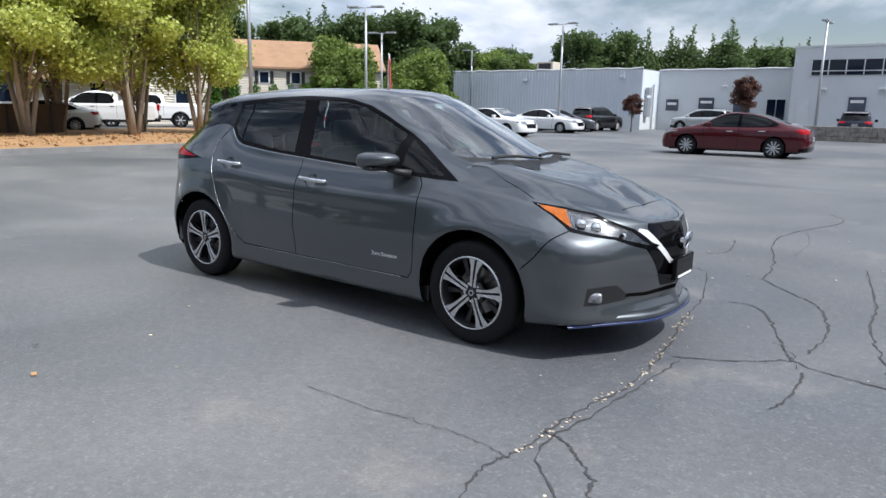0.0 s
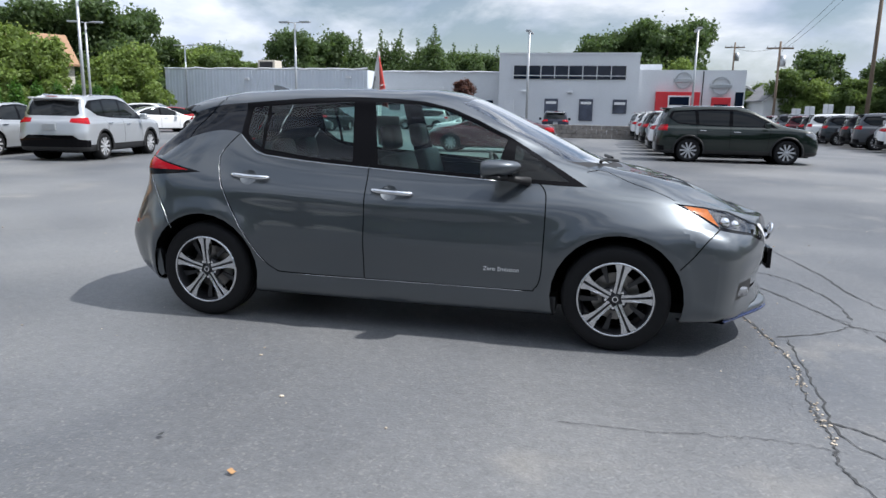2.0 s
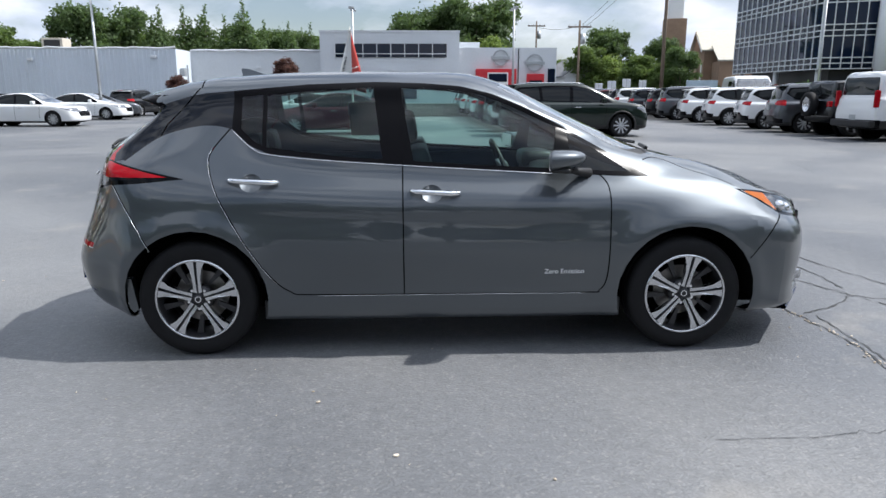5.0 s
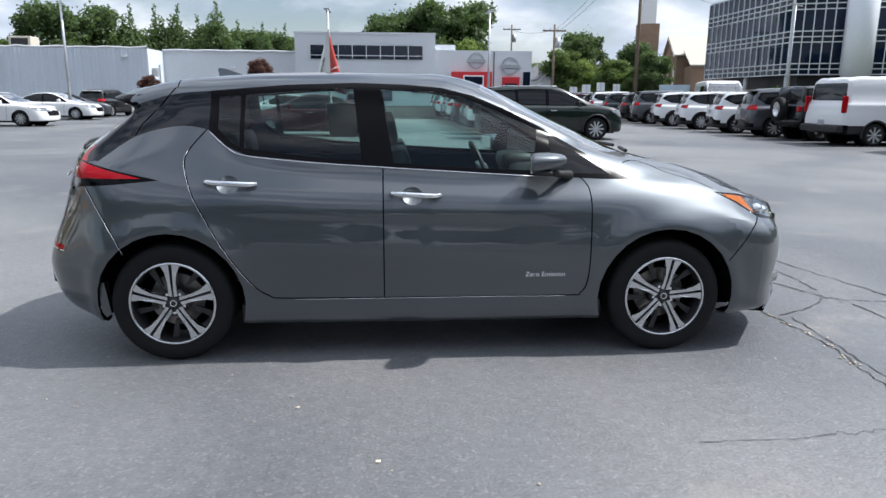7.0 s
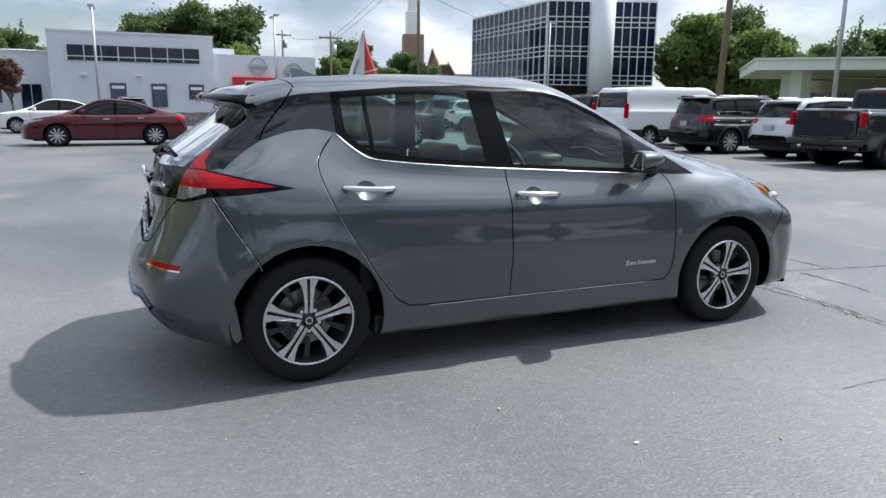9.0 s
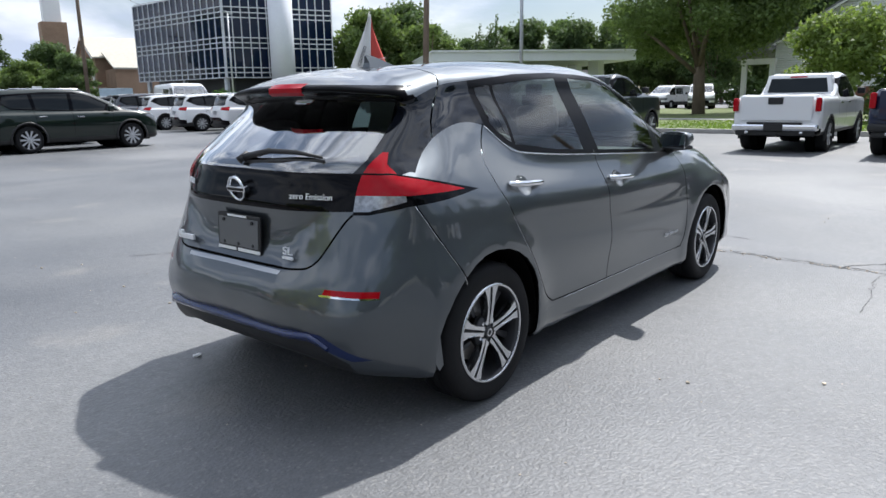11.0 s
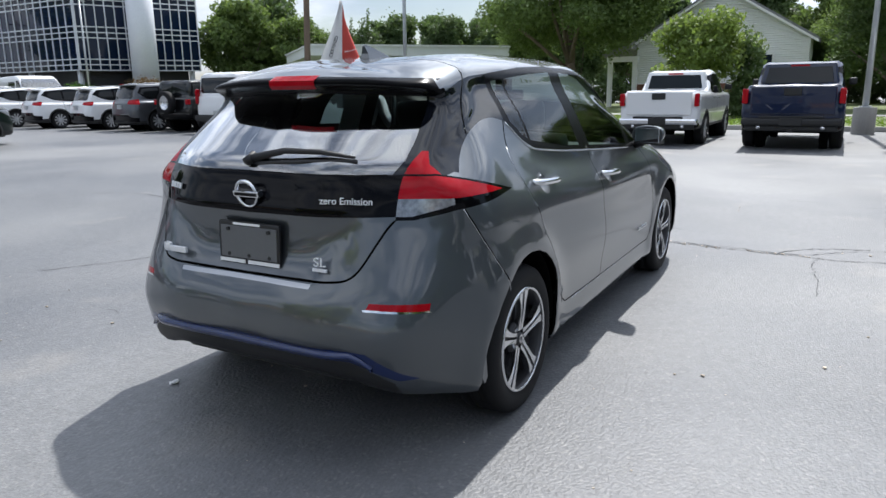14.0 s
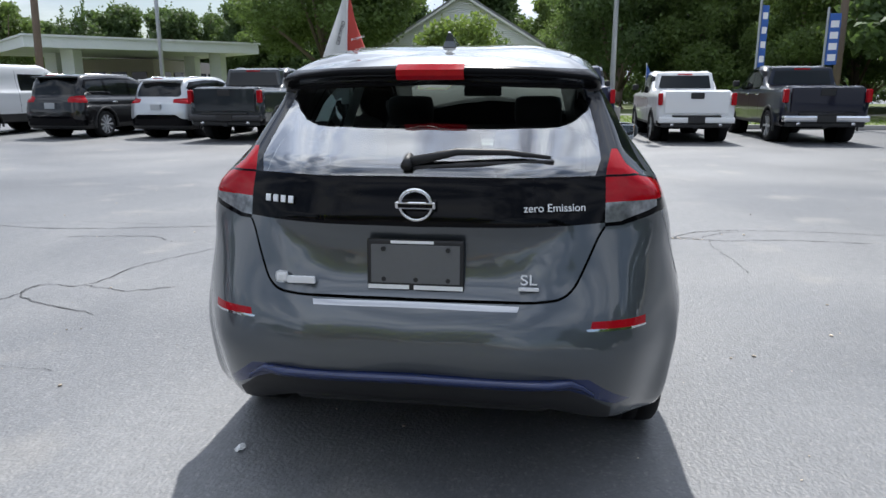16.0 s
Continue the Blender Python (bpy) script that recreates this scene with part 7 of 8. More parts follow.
# the wood behind the warehouse and the showroom
grow(((-44.2, 76.2, 8.7, far_b), (-40.6, 75.8, 8.3, far_b), (-32.5, 77.3, 10.4, far_a), (-32, 83, 9.6, far_b), (-29.5, 79, 9.2, far_b), (-25.8, 77.5, 10.2, pine), (-23.2, 77.2, 10.4, pine), (-24.6, 81, 9.0, far_b), (-21.7, 80.8, 9.8, pine), (-20.4, 83, 8.8, far_a), (-18.6, 77.4, 10.8, pine), (-17.4, 81.7, 9.3, pine), (-16.2, 84, 8.8, far_a), (-14.8, 80.2, 8.9, pine), (-12.7, 83.5, 9.1, pine), (-13.8, 86, 8.6, far_a), (-10.4, 86.9, 8.3, far_b),
      (-7.5, 95.2, 11.2, far_b), (.4, 91.4, 11.2, far_a), (3.3, 93.4, 12.0, far_a), (7.0, 91.2, 12.8, far_a), (10.5, 92.9, 12.9, far_a), (6.4, 82, 7.4, far_c), (11.4, 84, 8.2, far_b)))
# the trees about the church
grow(((25.2, 112.7, 8.2, far_b), (26.3, 102.2, 9.5, far_b), (30.3, 106.3, 10.6, far_a), (31.8, 95.5, 7.8, far_b), (28.8, 99, 7.0, far_c), (35.6, 97.4, 8.8, far_a), (35.3, 88.9, 7.0, far_a), (33.4, 91, 6.4, far_b), (20.5, 110, 6.6, far_b)))
# left of the warehouse, seen past the houses
grow(((-65.5, 54.8, 11.6, far_a), (-65.3, 58.0, 12.4, pine), (-65.6, 62.0, 13.2, pine), (-59.8, 60.6, 12.0, far_a), (-47.2, 45.1, 8.1, far_c), (-58.5, 64.5, 11.6, far_a), (-53.6, 63.4, 12.2, far_a), (-52.2, 67.1, 11.6, far_a), (-35.6, 45.2, 6.7, far_c), (-39.3, 46.7, 6.0, far_c), (-43.5, 44, 7.2, far_c), (-51.0, 70.4, 9.1, far_a), (-47.7, 72.6, 9.8, far_b), (-45.6, 71, 9.0, far_c), (-44.3, 74.4, 9.6, far_b), (-47.0, 77.7, 9.0, far_a), (-63, 44, 10.6, far_a), (-68, 48, 11.0, far_b), (-74, 40, 12.0, far_a), (-72, 30, 12.0, far_b), (-76, 18, 12.0, far_a), (-74, 6, 11.0, far_a), (-56.5, 56, 8.0, far_b), (-50, 52, 6.4, far_a)))
# right side: beside the office block, behind the filling station, round the white house
for x, y, s, src in ((48.5, 50, 1.3, far_b), (52, 46, 1.12, far_b), (54, 52, 1.1, far_a), (75, 66, 1.03, far_a), (82, 62, 1.10, pine), (88, 58, 1.13, far_a), (92, 52, 1.17, far_a), (95, 48, 1.24, pine), (96, 42, 1.31, far_a), (94, 36, 1.38, far_b), (92, 30, 1.38, far_a), (90, 24, 1.45, far_b), (86, 19, 1.38, far_a), (78, 70, 0.97, pine),
                     (64, 14, 1.1, far_a), (66, 6, 1.2, far_a), (62, -2, 1.2, far_b), (62, 20, .8, far_a),
                     (40, -5, 1.15, near_a), (38, -9, 1.1, near_b), (41, -13, 1.2, near_a), (37, -17, 1.1, near_a), (40, -22, 1.15, near_b), (36, -27, 1.1, near_a), (34, -13, .85, near_b), (33, -20, .9, near_a), (45, -9, 1.3, near_a), (46, -17, 1.3, near_b), (44, -27, 1.3, near_a), (33, -33, 1.0, near_a), (53, -1.6, .85, near_b), (55, -5, .95, near_a), (62, 2.5, .8, near_b), (64, 9, .8, near_a), (52, -.2, .5, near_a), (66, 13, .9, near_b)):
    plant(src, x, y, s, rt.uniform(0, 360))
# treeline behind the filling station
for k in range(15):
    a = radians(40 - 1.9 * k)
    plant((far_a, far_b, far_a, pine)[k % 4], -4.25 + (104 + 6 * (k % 3)) * math.cos(a), -.42 + (104 + 6 * (k % 3)) * math.sin(a), rt.uniform(1.0, 1.22), rt.uniform(0, 360))
# the wood that closes the place behind the camera
for k in range(17):
    a = radians(112 + 7.5 * k)
    plant((far_a, far_b, pine, far_b)[k % 4], 32 * math.sin(a) - 2, 27 * math.cos(a) - 6, rt.uniform(.8, 1.05), rt.uniform(0, 360))
# large street tree before the white house and the bright shrub by the verge
street = tree("large green street tree with spreading crown by the road", 12.5, 6.6, M_LEAFGREEN, 21, 70000, .11, .34, .30, name="street_tree")
street.matrix_world = pose(40, 13.3, .1)
shrub = tree("small bright green tree on the grass verge", 4.5, 2.5, M_LEAFLIGHT, 22, 11000, .10, .07, .2, name="small_tree")
shrub.matrix_world = pose(28.6, 3.5, .1)
shrub2 = tree("narrow dark green shrub beside a bright small tree", 3.6, 1.0, M_LEAFDARK, 23, 4000, .09, .06, .05, kind="pine", name="conifer_shrub")
shrub2.matrix_world = pose(28.8, 1.6, 0)
# two round purple-leaved trees before the long wall
plum = tree("round purple-leaved ornamental tree", 3.9, 1.15, M_LEAFRED, 31, 6000, .075, .06, .40, name="ornamental_tree", group="purple trees")
plum.matrix_world = pose(-8.9, 46.5, 0)
plant(plum, -15.7, 43.2, .68, 80, label="smaller round purple-leaved ornamental tree")
# trees on the planting strip
strip_tree = tree("yellow-green tree on the mulched strip", 9.5, 3.3, M_LEAFYEL, 41, 42000, .085, .12, .20, stems=3, name="strip_tree", group="trees on the strip")
strip_tree.matrix_world = pose(-23.2, 10.8, 0)
plant(strip_tree, -24.6, 7.4, 1.0, 130, label="green tree with pale bark on the strip")
plant(strip_tree, -22.7, 13.5, .92, 250, label="bushy yellow-green tree on the strip")
plant(strip_tree, -25.6, 4.2, 1.05, 70, label="tall yellow-green tree on the strip")
plant(strip_tree, -24.0, 1.0, 1.0, 190, label="leafy tree on the strip")
plant(strip_tree, -26.4, 9.4, .95, 310, label="full yellow-green tree at the back of the strip")
plant(strip_tree, -25.8, 12.6, .9, 20, label="yellow-green tree behind the strip")
# undergrowth beyond the road, under the far trees
ru = random.Random(77)
for k in range(9):
    uy = -44 + 7.4 * k
    blobs = [(ru.uniform(-1.6, 1.6), ru.uniform(-4.2, 4.2), ru.uniform(.4, 1.6), ru.uniform(.9, 1.6), ru.uniform(1.0, 1.8), ru.uniform(.8, 1.5)) for _ in range(16)]
    ug = part("undergrowth", leaf_mesh("undergrowth", blobs, 5200, .17, 300 + k, .4), M_LEAFDARK, None)
    ug.matrix_world = pose(57.5 + 1.5 * math.sin(k), uy, 0)
    tagged(ug, "dense dark green undergrowth along the far roadside", "undergrowth", "roadside undergrowth", "stuff")
# clipped evergreen hedge by the lane
for k in range(12):
    pts = [(0, 0, .5, .55, .55, .6), (0, 0, 1.3, .5, .5, .8), (0, 0, 2.1, .38, .38, .7)]
    if k == 0:
        hd = thing("hedge_shrub", "upright bright green evergreen in a hedge row", "hedge", "hedge row")
        part("foliage", leaf_mesh("foliage", pts, 1500, .11, 51, .6), M_HEDGE, hd)
        part("stem", tubed([(0, 0, 0), (0, 0, 1.8)], [.05, .02], 6), M_BARK, hd)
        hd.matrix_world = pose(-36.5, 24, 0)
    else:
        copy_thing(hd, pose(-36.5 + .42 * k, 24 + 1.25 * k, 0, 0, 0, 40 * k))

# ---- planting strip on the left ----
M_KERB = mat("kerb_stone", (.20, .20, .20), .9, var=.25, scale=2, fine=30, bump=.4)
bm = prism([(-17.0, -12), (-16.6, 8.5), (-17.3, 11.5), (-19.5, 14.8), (-22.5, 16.2), (-30, 17), (-30, -12)], 0.0, .13, axis="z")
ms = part("planting_strip", bm, M_MULCH, None)
tagged(ms, "mulched planting strip with dry orange litter", "planting bed", kind="structure")
kl = smooth_line([(-16.85, -12), (-16.45, 8.5), (-17.15, 11.6), (-19.4, 15.0), (-22.5, 16.4), (-30, 17.2)], 5)
bm = bmesh.new()
prev = None
for k, p in enumerate(kl):
    a, b = Vector(kl[max(k - 1, 0)]), Vector(kl[min(k + 1, len(kl) - 1)])
    d = (b - a).normalized()
    n = Vector((-d.y, d.x)) * .08
    row = [bm.verts.new((p[0] + n.x * s, p[1] + n.y * s, z)) for s, z in ((1, 0), (1, .15), (-1, .15), (-1, 0))]
    if prev:
        for i in range(3):
            bm.faces.new((prev[i], prev[i + 1], row[i + 1], row[i]))
    prev = row
bmesh.ops.recalc_face_normals(bm, faces=bm.faces)
tagged(part("kerb", bm, M_KERB, None), "worn grey kerb of the planting strip", "kerb", kind="structure")
bm = bmesh.new()
for k in range(900):
    x, y = rg.uniform(-25, -17.2), rg.uniform(-6, 14)
    if (x + 17) > -.6 * max(0, y - 10):
        continue
    s = rg.uniform(.03, .10)
    bmesh.ops.create_cone(bm, cap_ends=True, segments=4, radius1=s, radius2=s * .2, depth=s * .8, matrix=Matrix.Translation((x, y, .14)) @ Matrix.Rotation(rg.random() * 3, 4, "X"))
tagged(part("bark_litter", bm, M_MULCH, None), "loose dry bark and leaf litter under the trees", "mulch", kind="stuff")
skip = thing("skip_bin", "rusty dark brown steel waste skip behind the trees", "container")
bm = prism([(-1.6, 0.1), (1.4, .1), (1.7, 1.25), (-1.7, 1.25)], -.8, .8)
part("tub", bm, mat("rusty_steel", (.10, .06, .04), .8, .2, var=.4, scale=2), skip)
for k in range(4):
    part("rib", boxed(-1.2 + .75 * k, -1.1 + .75 * k, -.85, -.8, .15, 1.2), M_BLACK, skip)
skip.matrix_world = pose(-27.2, 8.2, .0, 0, 0, 70)

# ---- verge and road on the right ----
tagged(part("verge", prism([(20.8, -40), (20.8, 11.0), (23.5, 16), (23.5, 60), (40, 62), (56, 40), (56, -40)], 0.0, .10, axis="z"), M_GRASS, None), "mown grass verge beside the lot", "grass", kind="structure")
bm = boxed(20.62, 20.8, -40, 11.0, 0, .15, .02)
tagged(part("kerb_right", bm, M_CONCRETE, None), "pale concrete kerb of the grass verge", "kerb", kind="structure")
tagged(part("pavement", boxed(30.0, 31.5, -40, 58, .1, .125), M_CONCRETE, None), "concrete footway across the grass verge", "pavement", kind="structure")
bm = bmesh.new()
rs = np.random.RandomState(3)
bl = leaf_mesh("grass_blades", [(23.5, -6, .12, 2.6, 14, .05), (23.5, 4, .12, 2.6, 8, .05), (26.5, 3, .12, 3, 10, .06)], 9000, .05, 5, .2)
tagged(part("grass_blades", bl, leaf_mat("grass_blade", (.12, .19, .035)), None), "short uneven grass blades on the verge", "grass", kind="stuff")


# ---- buildings ----
def siding(name, color, ribs=0.0, horizontal=False):
    """Painted wall with shallow ribs."""
    m = mat(name, color, .6, var=.07, scale=.4, fine=8.0)
    if ribs:
        nt = m.node_tree
        b = nt.nodes["Principled BSDF"]
        co = nt.nodes["Texture Coordinate"]
        wv = nt.nodes.new("ShaderNodeTexWave")
        wv.bands_direction = "Z" if horizontal else "X"
        wv.inputs["Scale"].default_value = ribs
        bp = nt.nodes.new("ShaderNodeBump")
        bp.inputs["Strength"].default_value = .6
        bp.inputs["Distance"].default_value = .05
        nt.links.new(co.outputs["Object"], wv.inputs["Vector"])
        nt.links.new(wv.outputs["Fac"], bp.inputs["Height"])
        nt.links.new(bp.outputs[0], b.inputs["Normal"])
    return m


M_METALWALL = siding("ribbed_metal_wall", (.62, .67, .73), .5)
M_PANELWALL = siding("light_grey_panel", (.63, .655, .685))
M_RENDERGREY = siding("pale_grey_render", (.60, .625, .65))
M_ROOFFLAT = mat("flat_roof", (.25, .25, .25), .9)
M_PANE = mat("office_glass", (.008, .014, .03), .04, var=.1, scale=.2, spec=.35)
M_PANEBLUE = mat("blue_reflecting_glass", (.005, .012, .035), .03, .0, var=.3, scale=.15, spec=.3)
M_REDPANEL = mat("red_panel", (.55, .02, .03), .4, var=.05)
M_MULLION = mat("pale_mullion", (.66, .68, .71), .5, .1, var=.05)

ware = thing("warehouse", "long pale blue-grey ribbed metal warehouse with a flat roof", "building")
part("wall", boxed(-36.2, -17.8, 50.0, 72, 1.0, 4.66), M_METALWALL, ware)
part("plinth", boxed(-36.22, -17.78, 49.96, 72, 0, 1.0), M_RENDERGREY, ware, "grey plinth")
bm = bmesh.new()
for k in range(61):
    box(bm, -36.2 + .3 * k, -36.14 + .3 * k, 49.965, 50.0, 1.02, 4.6)
part("wall_rib", bm, M_METALWALL, ware, "upright ribs of the cladding")
bm = bmesh.new()
tube(bm, [(-36.2 + .614 * k, 49.9, 4.70 + .06 * abs(math.sin(k * .9)) + (.05 if k % 5 == 0 else 0)) for k in range(31)], .07, 6)
part("eave_board", bm, M_MULLION, ware, "uneven pale eaves flashing")
part("roof", boxed(-36.1, -17.9, 50.2, 71.8, 4.66, 4.72), M_ROOFFLAT, ware)
for x, z in ((-28.4, 3.9), (-19.4, 4.1)):
    part("wall_lamp", boxed(x - .2, x + .2, 49.75, 49.98, z - .1, z + .1, .03), M_MULLION, ware)
for x, z0, z1 in ((-17.74, 1.0, 2.5), (-17.74, 2.7, 3.3)):
    part("gas_meter", boxed(x, x + .3, 50.6, 51.2, z0, z1, .03), M_GALV, ware, "grey meter box")
part("wall_pipe", tubed([(-17.68, 52.2, 0), (-17.68, 52.2, 3.6)], .06, 8), M_GALV, ware, "grey pipe")
hv = thing("roof_unit", "beige rooftop air-conditioning unit on the warehouse", "ventilation unit")
part("case", boxed(-28.6, -27.0, 52.2, 53.6, 4.72, 5.6, .05), mat("beige_metal", (.55, .50, .42), .6), hv)
part("grille", boxed(-28.4, -27.2, 52.17, 52.2, 4.9, 5.45), M_RIMDARK, hv)
for x in (-28.5, -27.1):
    part("skid", boxed(x - .08, x + .08, 52.3, 53.5, 4.70, 4.74), M_GALV, hv)

rec = thing("service_building", "pale grey flat-roofed service wing with posters on the wall", "building")
part("wall", boxed(-17.8, -7.22, 53.7, 72, 0, 4.72), M_RENDERGREY, rec)
part("roof", boxed(-17.7, -7.22, 53.8, 72, 4.72, 4.78), M_ROOFFLAT, rec)
bm = bmesh.new()
tube(bm, [(-17.8 + .62 * k, 53.6, 4.76 + .05 * abs(math.sin(k * .8))) for k in range(18)], .07, 6)
part("eave_board", bm, M_MULLION, rec)
M_POSTER = mat("dark_poster", (.06, .07, .10), .5, var=.8, scale=1.2)
for x, w, z0, z1 in ((-16.6, .5, 1.55, 2.45), (-13.85, .6, 1.3, 2.6), (-11.15, .62, 1.2, 2.6)):
    p_ = part("poster", boxed(x - w, x + w, 53.62, 53.7, z0, z1, .02), M_POSTER, rec, "dark advertising poster")
    part("poster_band", boxed(x - w * .75, x + w * .75, 53.60, 53.62, z1 - .45, z1 - .25), M_WHITE, p_, "plain pale bar")
for x in (-9.03, -8.36):
    part("door", boxed(x - .30, x + .30, 53.62, 53.7, 0, 2.5, .02), M_PANE, rec, "dark glazed door")
part("wall_lamp", boxed(-12.7, -12.3, 53.45, 53.7, 3.4, 3.56, .03), M_MULLION, rec)

show = thing("showroom", "pale grey two-storey car showroom with a ribbon of windows", "building")
part("wall", boxed(-7.22, 3.46, 51.0, 70, 0, 5.98), M_PANELWALL, show)
part("parapet", boxed(-7.27, 3.51, 50.95, 70, 5.98, 6.12), M_MULLION, show, "pale parapet")
wn = part("window_ribbon", boxed(-6.1, 2.47, 50.94, 51.0, 4.12, 5.14), M_RIMDARK, show, "dark ribbon of windows")
for k in range(8):
    xa = -6.08 + 1.066 * k
    part("window_pane", boxed(xa + .04, xa + 1.02, 50.90, 50.94, 4.42, 5.09), M_PANE, wn)
    part("window_pane", boxed(xa + .04, xa + 1.02, 50.90, 50.94, 4.16, 4.36), M_PANE, wn)
    part("mullion", boxed(xa - .03, xa + .03, 50.86, 50.94, 4.12, 5.14), M_MULLION, wn)
part("transom", boxed(-6.1, 2.47, 50.87, 50.93, 4.36, 4.42), M_MULLION, wn)
part("door", boxed(-6.75, -5.98, 50.92, 51.0, 0, 2.5), M_MULLION, show, "pale door")
for xa, z0, z1 in ((-3.05, 1.5, 2.65), (-.38, 1.0, 2.65), (2.15, 1.6, 2.65)):
    pq = part("poster", boxed(xa - .52, xa + .52, 50.9, 51.0, z0, z1, .02), M_POSTER, show, "dark advertising poster")
    part("poster_band", boxed(xa - .4, xa + .4, 50.88, 50.9, z1 - .4, z1 - .2), M_WHITE, pq, "plain pale bar")
for xa, z in ((-1.65, 3.1), (-5.2, 3.1)):
    part("wall_lamp", boxed(xa - .2, xa + .2, 50.7, 51.0, z, z + .15, .03), M_MULLION, show)
ent = thing("showroom_entrance", "pale grey showroom front with a red entrance portal", "building")
part("wall", boxed(3.46, 11.08, 51.25, 70, 0, 4.88), M_PANELWALL, ent)
part("upper_block", boxed(3.46, 5.2, 53, 70, 4.88, 5.4), M_PANELWALL, ent)
po = part("portal", boxed(4.74, 7.9, 50.85, 51.25, 0, 3.27, .03), M_REDPANEL, ent, "red entrance portal")
part("portal_opening", boxed(5.64, 7.25, 50.79, 50.87, 0, 3.0), M_WHITE, po, "white framed opening")
part("transom_pane", boxed(5.74, 7.15, 50.76, 50.80, 2.3, 2.9), M_PANE, po, "dark glazed transom")
for xa in (5.72, 6.22, 6.72):
    lf = part("door_leaf", boxed(xa, xa + .46, 50.75, 50.81, .05, 2.2, .02), M_WHITE, po, "white framed glass door")
    part("door_pane", boxed(xa + .07, xa + .39, 50.73, 50.76, .2, 2.05), M_PANE, lf)
part("side_portal", boxed(8.75, 10.1, 50.95, 51.25, 0, 2.9, .03), M_REDPANEL, ent, "red side panel")
part("side_glass", boxed(8.95, 9.9, 50.87, 50.97, 0, 2.4), M_PANE, ent)
part("corner_glass", boxed(10.42, 10.98, 51.19, 51.27, 0, 3.3), M_PANE, ent)
part("seam", boxed(8.05, 8.12, 51.21, 51.27, 0, 4.8), M_RIMDARK, ent)
for x, z, r in ((6.68, 4.1, .62), (9.35, 3.72, .68)):
    bm = spun([(r * .82, -.05), (r, -.05), (r, .03), (r * .82, .03)], 36, close=True)
    bmesh.ops.transform(bm, matrix=Matrix.Translation((x, 51.15, z)), verts=bm.verts)
    sg = part("ring_sign", bm, M_GALV, ent, "grey metal ring sign", smooth=False)
    part("ring_sign_bar", boxed(x - r * 1.15, x + r * 1.15, 51.05, 51.21, z - .13, z + .13, .02), M_GALV, sg, "plain bar")
rw = thing("retaining_wall", "low rough stone retaining wall before the showroom", "wall")
M_STONE = mat("rough_stone", (.24, .22, .20), .95, var=.4, scale=1.5, fine=6, bump=.8, bscale=.05)
for row in range(3):
    for k in range(15):
        xa = -5.2 + .62 * k + (.3 if row % 2 else 0)
        part("stone_block", boxed(xa, xa + .60, 40.0 + rg.uniform(-.03, .03), 40.5, .27 * row, .27 * row + .26, .02), M_STONE, rw)

# ---- glass office block ----
off = thing("office_block", "three-storey office block clad in dark blue glass with pale grid", "building")
OC, OL, OR = Vector((34.0, 54.5)), Vector((34.2, 70.8)), Vector((43.4, 50.6))
part("core", prism([(OC.x + .2, OC.y + .2), (OR.x, OR.y + .3), (OR.x + 3, 69), (OL.x + .3, OL.y)], 3.4, 11.0, axis="z"), M_PANEBLUE, off, "dark glass body")
part("undercroft", prism([(OC.x + 1.6, OC.y + 1.2), (OR.x, OR.y + 1.6), (OR.x + 2.6, 62), (OL.x + 1.6, OL.y - .8)], 0, 3.4, axis="z"), M_RIMDARK, off, "recessed dark ground floor")
part("roof", prism([(OC.x, OC.y), (OR.x, OR.y), (OR.x + 3, 69), (OL.x, OL.y)], 11.0, 11.2, axis="z"), M_MULLION, off)


def glass_grid(a, b, cols):
    """Panes and a pale grid of bars along one face."""
    d = (b - a)
    L = d.length
    d.normalize()
    m = Matrix(((d.x, d.y, 0, a.x), (d.y, -d.x, 0, a.y), (0, 0, 1, 0), (0, 0, 0, 1)))
    zs = [3.4, 3.85, 4.3, 6.05, 6.5, 6.95, 8.7, 9.15, 9.6, 11.0]
    st = L / cols
    for z0, z1 in zip(zs, zs[1:]):
        half = 2 if z1 - z0 < .6 else 1
        for c in range(cols):
            for h in range(half):
                w = st / half
                bm = boxed(c * st + h * w + .05, c * st + (h + 1) * w - .05, .04, .10, z0 + .04, z1 - .04)
                bmesh.ops.transform(bm, matrix=m, verts=bm.verts)
                part("pane", bm, M_PANEBLUE if z1 - z0 > .6 else M_PANE, off)
    for z in zs:
        bm = boxed(0, L, .06, .16, z - .045, z + .045)
        bmesh.ops.transform(bm, matrix=m, verts=bm.verts)
        part("transom", bm, M_MULLION, off)
    for c in range(cols + 1):
        bm = boxed(c * st - .04, c * st + .04, .06, .18, 3.4, 11.05)
        bmesh.ops.transform(bm, matrix=m, verts=bm.verts)
        part("mullion", bm, M_MULLION, off)


